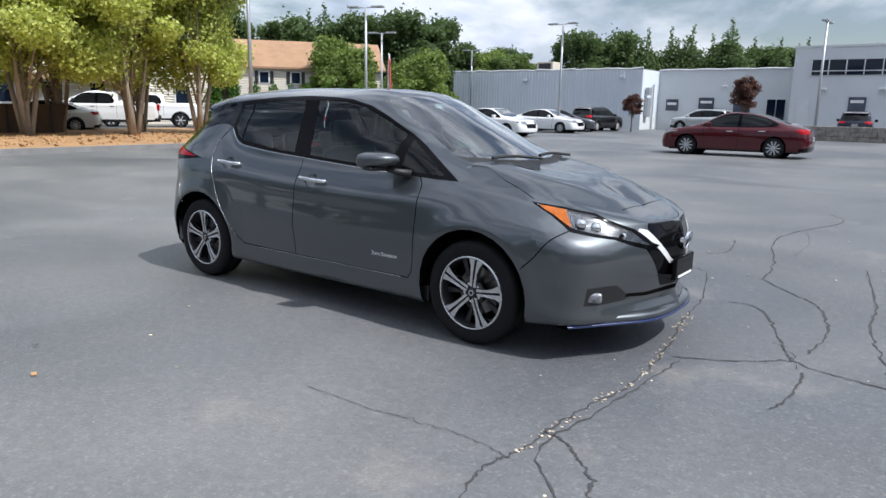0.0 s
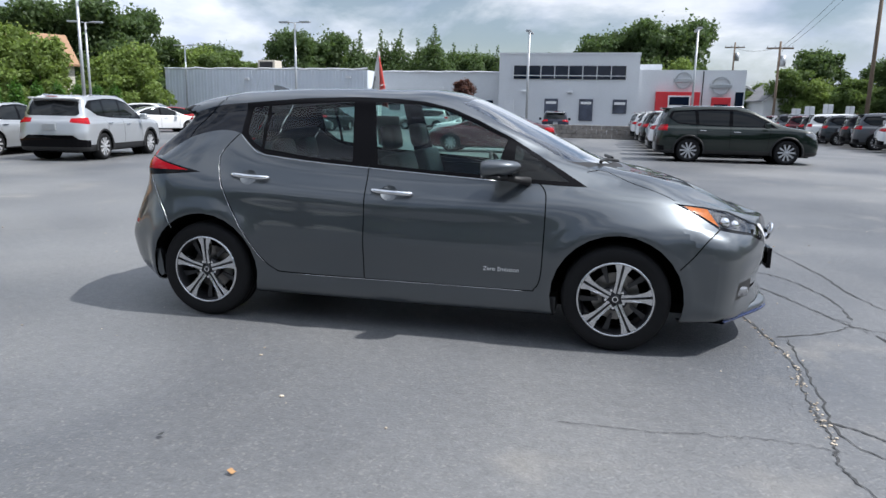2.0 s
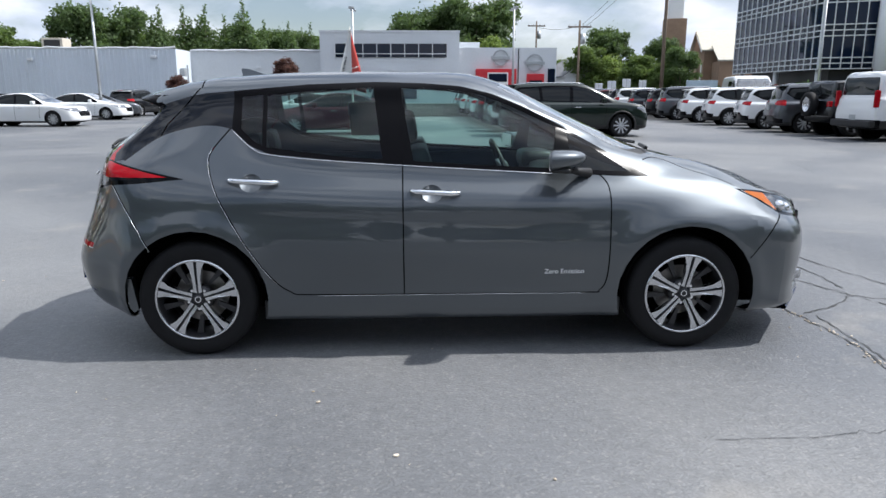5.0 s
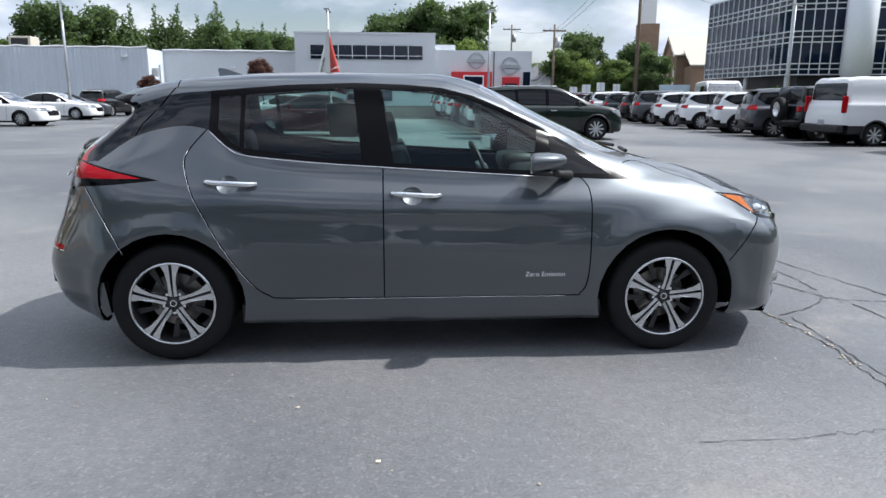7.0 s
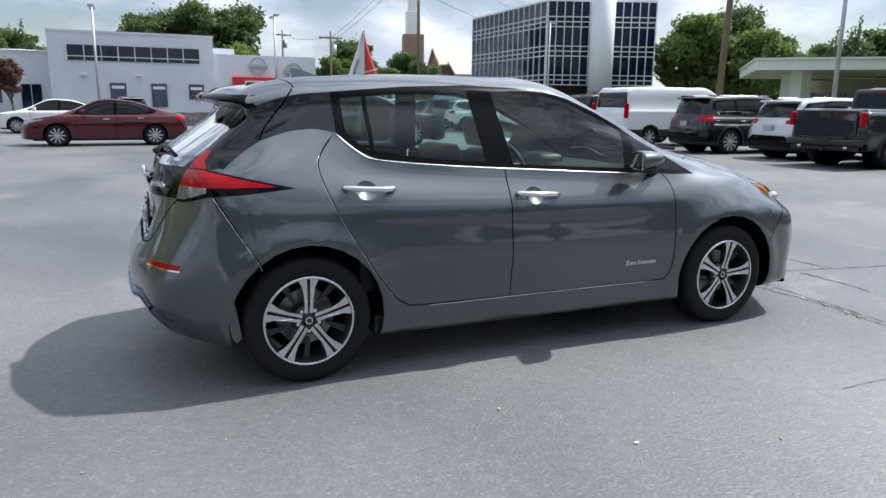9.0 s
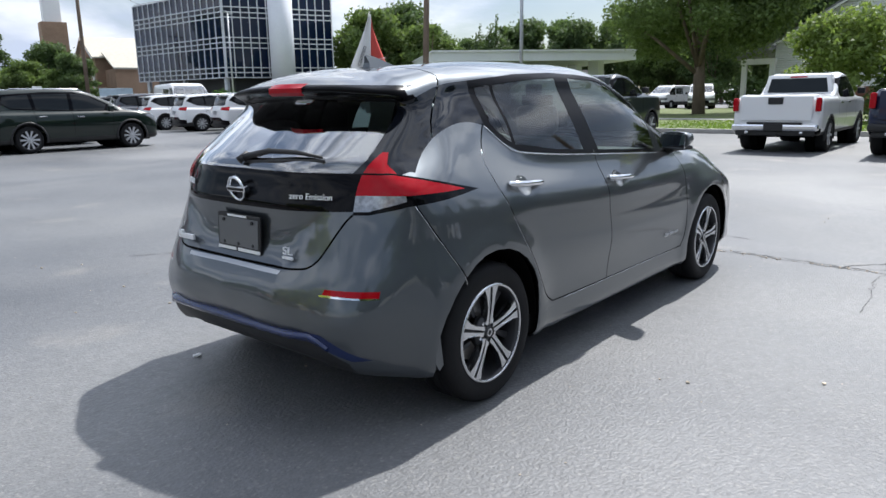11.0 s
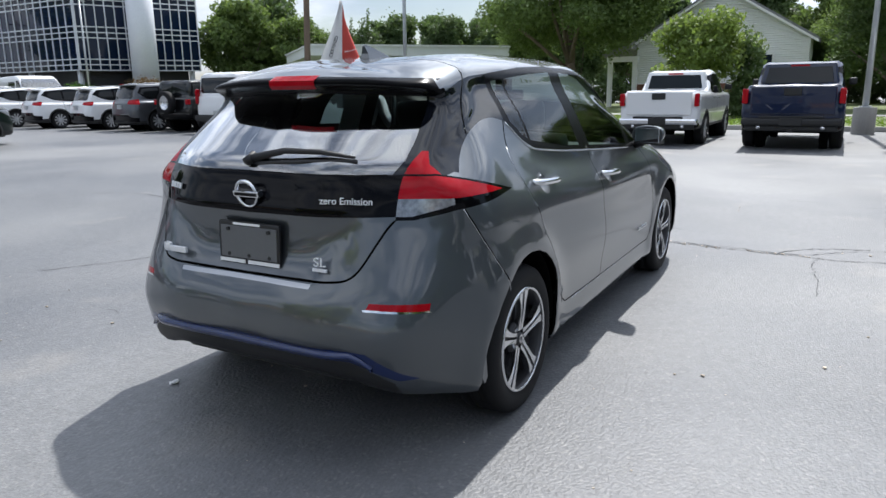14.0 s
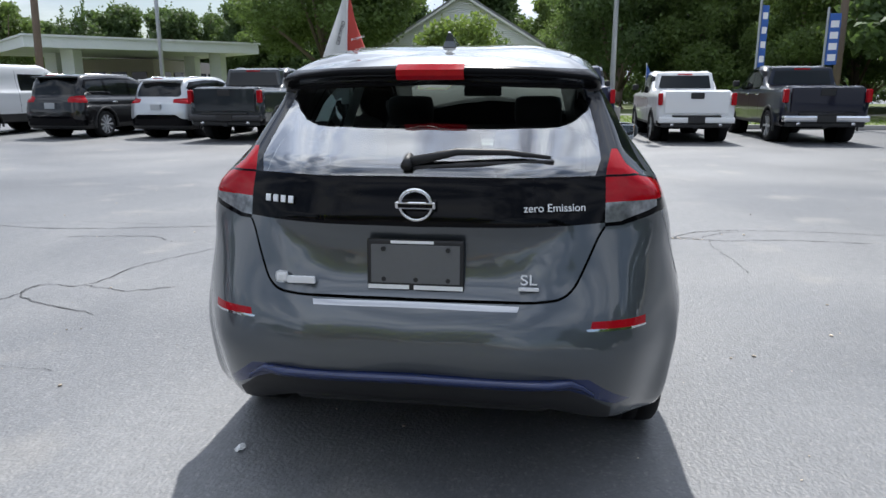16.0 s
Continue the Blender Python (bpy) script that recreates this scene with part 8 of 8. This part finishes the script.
glass_grid(OC, OR, 13)
glass_grid(OL, OC, 15)
for x, y in ((34.4, 55.2), (34.5, 62.5), (34.6, 69.8), (43.0, 51.3)):
    part("column", tubed([(x, y, 0), (x, y, 3.4)], .25, 12), M_MULLION, off)
x, y = 37.7, 51.0
tw = part("stair_tower", tubed([(x, y, 0), (x, y, 13.0)], 1.10, 32), siding("white_render", (.62, .645, .69)), off, "round white stair tower", smooth=True)
M_BUSHBROWN = leaf_mat("brown_bush", (.10, .065, .035))
for k, (x, y, r, mt, nm) in enumerate(((32, 52, 1.1, M_HEDGE, "green"), (34.3, 50.4, .9, M_HEDGE, "green"), (30.6, 54, 1.0, M_BUSHBROWN, "brown"), (30.0, 57, 1.0, M_HEDGE, "green"), (29.2, 60, 1.0, M_BUSHBROWN, "brown"), (35.8, 48.6, 1.35, M_BUSHBROWN, "brown"), (28.6, 63, 1.0, M_HEDGE, "green"), (39.5, 47.6, .9, M_HEDGE, "green"), (27, 66, 1.2, M_LEAFDARK, "dark green"), (25, 69, 1.2, M_LEAFDARK, "dark green"))):
    b_ = thing("bush", "clipped " + nm + " bush before the office block", "bush", "office bushes")
    part("foliage", leaf_mesh("foliage", [(0, 0, r * .75, r * 1.3, r * 1.3, r * .75)], 2600, .09, 60 + k, .5), mt, b_)
    part("stem", tubed([(0, 0, 0), (0, 0, r)], .06, 6), M_BARK, b_)
    b_.matrix_world = pose(x, y, .6 if x > 28 else 0)
tagged(part("bank", prism([(27.9, 74), (29.6, 51), (46, 43.5), (47, 74)], 0, .6, axis="z"), mat("dark_bark_bed", (.06, .055, .045), .95, var=.4, scale=1, fine=12), None), "raised bank under the office bushes", "bank", kind="structure")
bar_ = thing("road_barrier", "long low white barrier along the road", "barrier")
for k in range(9):
    part("rail", boxed(26.0, 26.15, 28 + 4 * k, 31.9 + 4 * k, .45, .85, .02), M_WHITE, bar_)
    part("post", boxed(26.02, 26.12, 28 + 4 * k, 28.12 + 4 * k, 0, .85), M_GALV, bar_)

# ---- filling station ----
gas = thing("filling_station", "low filling station with a wide white canopy roof", "building")
GA, GB, GC = Vector((46.6, 20.6)), Vector((35.4, 30.8)), Vector((56.5, 31.5))
GD = GB + GC - GA
part("canopy", prism([tuple(GA), tuple(GC), tuple(GD), tuple(GB)], 3.85, 4.5, axis="z"), M_PANELWALL, gas, "white canopy")
GM = (GA + GD) / 2
part("canopy_edge", prism([tuple(GM + (p - GM) * 1.015) for p in (GA, GC, GD, GB)], 4.5, 4.62, axis="z"), M_MULLION, gas)
for u, v_ in ((.15, .15), (.15, .8), (.5, .15), (.5, .8), (.85, .2)):
    p_ = GA + (GC - GA) * u + (GB - GA) * v_
    part("pillar", boxed(p_.x - .45, p_.x + .45, p_.y - .45, p_.y + .45, 0, 3.87, .03), M_RENDERGREY, gas, "pale pillar")
part("shop", boxed(50, 62, 31, 39, 0, 3.7), siding("beige_brick", (.33, .30, .27)), gas, "low shop wall")
for k in range(4):
    part("shop_window", boxed(49.9, 50.0, 31.6 + 1.8 * k, 32.9 + 1.8 * k, .9, 2.7), M_PANE, gas)
for k in range(5):
    part("shop_window", boxed(51 + 2.1 * k, 52.5 + 2.1 * k, 30.9, 31.0, .9, 2.7), M_PANE, gas)
for u, v_ in ((.3, .3), (.3, .65), (.65, .3)):
    p_ = GA + (GC - GA) * u + (GB - GA) * v_
    fp = part("fuel_pump", boxed(p_.x - .35, p_.x + .35, p_.y - .25, p_.y + .25, .15, 1.9, .04), M_WHITE, gas, "white fuel pump")
    part("pump_screen", boxed(p_.x - .37, p_.x - .35, p_.y - .18, p_.y + .18, 1.1, 1.6), M_PANE, fp)
    part("pump_island", boxed(p_.x - 1.2, p_.x + 1.2, p_.y - .5, p_.y + .5, 0, .15, .02), M_CONCRETE, gas)

# ---- white house ----
M_CLAP = siding("white_clapboard", (.80, .81, .82), 2.2, True)
M_SHINGLE = mat("grey_shingle", (.20, .20, .21), .9, var=.25, scale=1, fine=15, bump=.5)
M_BRICKRED = mat("red_brick", (.24, .11, .08), .9, var=.3, scale=2, fine=20)


def gable_house(name, label, x0, x1, y0, y1, eave, ridge, wall, roof, ridge_axis="x", cat="house"):
    h = thing(name, label, cat)
    if ridge_axis == "x":
        ym = (y0 + y1) / 2
        part("wall", prism([(y0, 0), (y1, 0), (y1, eave), (ym, ridge), (y0, eave)], x0, x1, axis="x"), wall, h)
        for a, b in ((y0 - .45, y1), (y1 + .45, y0)):
            s = 1 if a < b else -1
            sl = (ridge - eave) / (ym - y0)
            part("roof_slope", prism([(a, eave - .45 * sl + .08), (ym, ridge + .08), (ym, ridge + .26), (a, eave - .45 * sl + .26)], x0 - .4, x1 + .4, axis="x"), roof, h, "pitched roof slope")
            part("barge_board", prism([(a, eave - .45 * sl - .06), (ym, ridge - .06), (ym, ridge + .10), (a, eave - .45 * sl + .10)], x0 - .46, x0 - .40, axis="x"), M_WHITE, h, "white barge board")
    else:
        xm = (x0 + x1) / 2
        part("wall", prism([(x0, 0), (x1, 0), (x1, eave), (xm, ridge), (x0, eave)], y0, y1), wall, h)
        for a in (x0 - .45, x1 + .45):
            sl = (ridge - eave) / (xm - x0)
            part("roof_slope", prism([(a, eave - .45 * sl + .08), (xm, ridge + .08), (xm, ridge + .26), (a, eave - .45 * sl + .26)], y0 - .4, y1 + .4), roof, h, "pitched roof slope")
    return h


wh = gable_house("white_house", "white clapboard house with a wide gable and grey roof", 46, 60, .1, 10.7, 4.3, 7.55, M_CLAP, M_SHINGLE)
part("brick_base", boxed(45.94, 46.0, .1, 10.7, 0, 1.6), M_BRICKRED, wh, "red brick base")
part("gable_vent", boxed(45.9, 46.0, 5.05, 5.75, 5.7, 6.4, .02), M_MULLION, wh)
for y in (2.6, 8.2):
    wq = part("window", boxed(45.88, 46.0, y - .5, y + .5, 1.9, 3.4), M_WHITE, wh)
    part("pane", boxed(45.85, 45.9, y - .42, y + .42, 1.98, 3.32), M_PANE, wq)
part("portico_roof", prism([(10.7, 3.95), (12.7, 3.4), (12.7, 3.65), (10.7, 4.3)], 44.5, 56, axis="x"), M_SHINGLE, wh, "low portico roof")
part("portico_beam", boxed(44.6, 45, 10.3, 12.4, 3.1, 3.45), M_WHITE, wh)
for y in (10.5, 12.2):
    part("portico_post", boxed(44.65, 44.95, y - .15, y + .15, 0, 3.12, .02), M_WHITE, wh, "white square post")

# ---- houses on the left ----
M_TANROOF = mat("tan_shingle", (.33, .20, .12), .9, var=.2, scale=1, fine=12)
M_BEIGE = siding("beige_siding", (.62, .58, .50), 2.0, True)
ha = gable_house("tan_roof_house", "pale house with a tan shingle roof", -7, 7, -4.5, 4.5, 5.0, 7.6, M_BEIGE, M_TANROOF)
for x in (-4.5, -1.5, 1.5, 4.5):
    for z in (1.2, 3.4):
        q = part("window", boxed(x - .5, x + .5, -4.56, -4.5, z, z + 1.2), M_WHITE, ha)
        part("pane", boxed(x - .4, x + .4, -4.6, -4.55, z + .1, z + 1.1), M_PANE, q)
        for s in (-1, 1):
            part("shutter", boxed(x + s * .72 - .16, x + s * .72 + .16, -4.58, -4.5, z, z + 1.2), M_RIMDARK, q)
ha.matrix_world = pose(-53, 47, 0, 0, 0, 52)
hb = gable_house("beige_house", "tall pale beige house with many windows behind the trees", -8, 8, -5, 5, 7.2, 10, M_BEIGE, M_TANROOF)
for x in (-6, -3.5, -1, 1.5, 4, 6.4):
    for z in (1.2, 4.4):
        q = part("window", boxed(x - .5, x + .5, -5.06, -5.0, z, z + 1.4), M_WHITE, hb)
        part("pane", boxed(x - .4, x + .4, -5.1, -5.05, z + .1, z + 1.3), M_PANE, q)
part("porch", boxed(-3, 4, -6.5, -5, 2.6, 2.9), M_TANROOF, hb)
part("porch_door", boxed(.9, 1.6, -5.1, -5.0, 0, 2.0), M_BRICKRED, hb, "red door")
hb.matrix_world = pose(-45, 19, 0, 0, 0, 62)
hc = gable_house("small_house", "grey house among distant trees", 0, 9, 0, 7, 4, 6.5, M_CLAP, M_SHINGLE)
hc.matrix_world = pose(*spot(15.4, 112), 0, 0, 0, 100)
plantless = gable_house("brick_house", "brown house among distant trees", 0, 8, 0, 7, 4, 6, M_BEIGE, M_SHINGLE)
plantless.matrix_world = pose(*spot(12.4, 118), 0, 0, 0, 90)

# ---- church ----
M_CHBRICK = mat("tan_brick", (.33, .22, .15), .9, var=.2, scale=1, fine=10)
ch = gable_house("church", "tan brick church with a white steeple far off", 0, 26, -7, 7, 6.5, 9.2, M_CHBRICK, mat("pale_roof", (.50, .46, .38), .9), cat="church")
part("tower", boxed(-4.7, -1.8, -1.45, 1.45, 0, 11.0), M_CHBRICK, ch, "square brick tower")
part("belfry", boxed(-4.25, -2.25, -1.0, 1.0, 11.0, 14.2, .1), M_WHITE, ch, "white belfry")
part("belfry_top", boxed(-3.95, -2.55, -.7, .7, 14.2, 16.4, .1), M_WHITE, ch)
bm = bmesh.new()
bmesh.ops.create_cone(bm, cap_ends=True, segments=8, radius1=1.0, radius2=.05, depth=6, matrix=Matrix.Translation((-3.25, 0, 19.4)))
part("spire", bm, mat("copper_brown", (.20, .12, .10), .7), ch)
for y in (-5, 5):
    part("arched_window", boxed(-.05, .02, y - .8, y + .8, 1.5, 5), M_PANE, ch)
for k in range(3):
    part("side_window", boxed(4 + 7 * k, 5.5 + 7 * k, -7.08, -7, 1.5, 5), M_PANE, ch)
part("annex", boxed(1, 9, -13, -7, 0, 5), M_CHBRICK, ch, "low brick annex")
part("annex_roof", prism([(-13.3, 4.9), (-6.9, 7), (-6.9, 7.2), (-13.3, 5.1)], .8, 9.2, axis="x"), mat("annex_roof", (.45, .42, .36), .9), ch)
ch.matrix_world = pose(*spot(21.9, 120), 0, 0, 0, -15) @ Matrix.Scale(1.15, 4)


# ---- poles, lamps, signs ----
def lamp_post(x, y, h, deg, label="tall grey car-park lamp post with twin heads", base=False, heads=2):
    l = thing("lamp_post", label, "lamp post", "car-park lamps")
    part("pole", tubed([(0, 0, .6 if base else 0), (0, 0, h)], [.09, .06], 10), M_GALV, l, smooth=True)
    for s in (-1, 1)[:heads]:
        part("arm", tubed([(0, 0, h), (s * .5, 0, h + .05)], .03, 6), M_GALV, l)
        part("head", boxed(s * .35, s * 1.0, -.16, .16, h, h + .10, .03), M_GALV, l, "flat lamp head")
    if base:
        part("footing", tubed([(0, 0, 0), (0, 0, .75)], .30, 20), M_CONCRETE, l, "round concrete footing", smooth=False)
        part("flange", boxed(-.16, .16, -.16, .16, .75, .79), M_GALV, l)
    else:
        part("footing", boxed(-.18, .18, -.18, .18, 0, .12, .02), M_CONCRETE, l)
    l.matrix_world = pose(x, y, 0, 0, 0, deg)
    return l


for x, y, h, deg in ((-22.4, 23.4, 6.4, 20), (-29.6, 32.6, 6.3, 20), (-17.6, 36.0, 6.6, 0), (-3.95, 42.0, 6.6, 90), (6.55, 43.2, 6.8, 90), (-20.5, 14.5, 8.5, 0), (-34.2, 50.0, 6.6, 0)):
    lamp_post(x, y, h, deg)
lamp_post(21.6, 14.2, 8.5, 0)
lamp_post(31.3, 49.7, 8.4, 40)
lamp_post(19.6, -2.55, 8.5, 0, "tall grey lamp post on a concrete footing", True)


def utility_pole(x, y, h, deg, arms=True, lean=0, label="weathered wooden utility pole with crossarm"):
    u = thing("utility_pole", label, "utility pole", "utility poles")
    part("pole", tubed([(0, 0, 0), (0, 0, h)], [.14, .10], 10), M_POLEWOOD, u, smooth=True)
    if arms:
        part("crossarm", boxed(-1.2, 1.2, -.06, .06, h - .7, h - .55, .01), M_POLEWOOD, u)
        for k in (-1.1, -.4, .4, 1.1):
            part("insulator", tubed([(k, 0, h - .55), (k, 0, h - .38)], [.05, .03], 8), M_GALV, u)
        part("transformer", tubed([(.35, 0, h - 2.3), (.35, 0, h - 1.3)], .26, 14), M_GALV, u, "grey transformer", smooth=True)
    u.matrix_world = pose(x, y, 0, lean, 0, deg)
    return u


U1, U2, U3, U4 = spot(13.15, 75), spot(9.82, 100), spot(19.5, 54), (19.6, 17.9)
utility_pole(*U1, 8.6, 0)
utility_pole(*U2, 11, 0)
utility_pole(*U3, 13, 20)
utility_pole(*U4, 11, 20, False, 2, "leaning brown wooden pole")
utility_pole(22.4, -10.4, 10, 0, False, 0, "brown wooden pole beside a blue sign")
M_WIRE = mat("wire", (.02, .02, .02), .6)
wires = thing("overhead_wires", "sagging dark overhead wires between the poles", "wires")
for (ax, ay, az_), (bx, by, bz) in (((*U1, 8.0), (*U3, 12.4)), ((*U1, 7.6), (*U3, 11.6)), ((*U2, 10.3), (*U1, 8.1)), ((*U3, 12.4), (75, 20, 12)), ((*U3, 11.6), (75, 20, 11)), ((*U3, 10.9), (*U4, 10.6)), ((*U3, 10.2), (*U4, 10.0)), ((*U3, 12.6), (60, 95, 13)), ((*U3, 9.6), (60, 95, 11))):
    pts = []
    for k in range(13):
        t = k / 12
        pts.append((ax + (bx - ax) * t, ay + (by - ay) * t, az_ + (bz - az_) * t - 1.6 * t * (1 - t)))
    part("wire", tubed(pts, .018, 4), M_WIRE, wires)
M_SIGNBLUE = mat("blue_sign", (.03, .11, .38), .5, var=.1)
for x, y, z0, z1, w, lab in ((22.2, -7.8, 1.9, 4.1, .22, "tall narrow blue and white banner on a pole"), (21.6, -9.85, 2.1, 3.75, .36, "blue price sign with plain white bars")):
    s_ = thing("roadside_sign", lab, "sign")
    part("pole", tubed([(0, w / 2 + .05, 0), (0, w / 2 + .05, z1 + .2)], .04, 8), M_GALV, s_)
    part("panel", boxed(-.03, .03, -w / 2, w / 2, z0, z1, .01), M_SIGNBLUE, s_, "blue panel")
    for k in range(4):
        zz = z1 - .45 - k * (z1 - z0) / 4.6
        part("mark", boxed(-.036, -.03, -w * .36, w * .36, zz, zz + .22), M_WHITE, s_, "plain white bar")
    s_.matrix_world = pose(x, y, 0)
for az, d, z in ((15.8, 60, 2.4), (16.9, 62, 2.6), (14.8, 66, 2.3), (18.1, 70, 2.6)):
    s_ = thing("street_sign", "small pale street sign on a thin post", "sign", "street signs")
    part("post", tubed([(0, 0, 0), (0, 0, z)], .035, 6), M_GALV, s_)
    part("plate", boxed(-.35, .35, -.02, .02, z - .7, z, .02), M_MULLION, s_)
    s_.matrix_world = pose(*spot(az, d), 0)
s_ = thing("board_sign", "pale blue board sign on two posts", "sign")
part("board", boxed(-1.4, 1.4, -.05, .05, .9, 2.6, .03), mat("pale_blue_board", (.42, .52, .62), .5), s_)
for x in (-1.2, 1.2):
    part("post", tubed([(x, .1, 0), (x, .1, 2.6)], .06, 6), M_GALV, s_)
s_.matrix_world = pose(*spot(22.4, 72), 0, 0, 0, -20)
ab = thing("a_board", "small white folding board by the parked cars", "sign")
for s in (-1, 1):
    bm = boxed(-.3, .3, -.012, .012, 0, 1.0, .005)
    bmesh.ops.transform(bm, matrix=pose(0, s * .26, 0, s * 14, 0, 0), verts=bm.verts)
    part("leaf", bm, M_WHITE, ab)
ab.matrix_world = pose(-6.6, 40.5, 0)
wf = thing("small_window_flag", "small blue flag on a pickup window", "flag")
part("stick", tubed([(0, 0, 1.3), (.0, 0, 2.05)], .008, 6), M_WHITE, wf)
bm = bmesh.new()
vv = [bm.verts.new(p) for p in ((0, 0, 2.03), (-.12, -.16, 1.62), (0, 0, 1.55))]
bm.faces.new(vv)
part("cloth", thicken(bm, .004), M_SIGNBLUE, wf)
wf.matrix_world = pose(17.0, -3.25, .0)
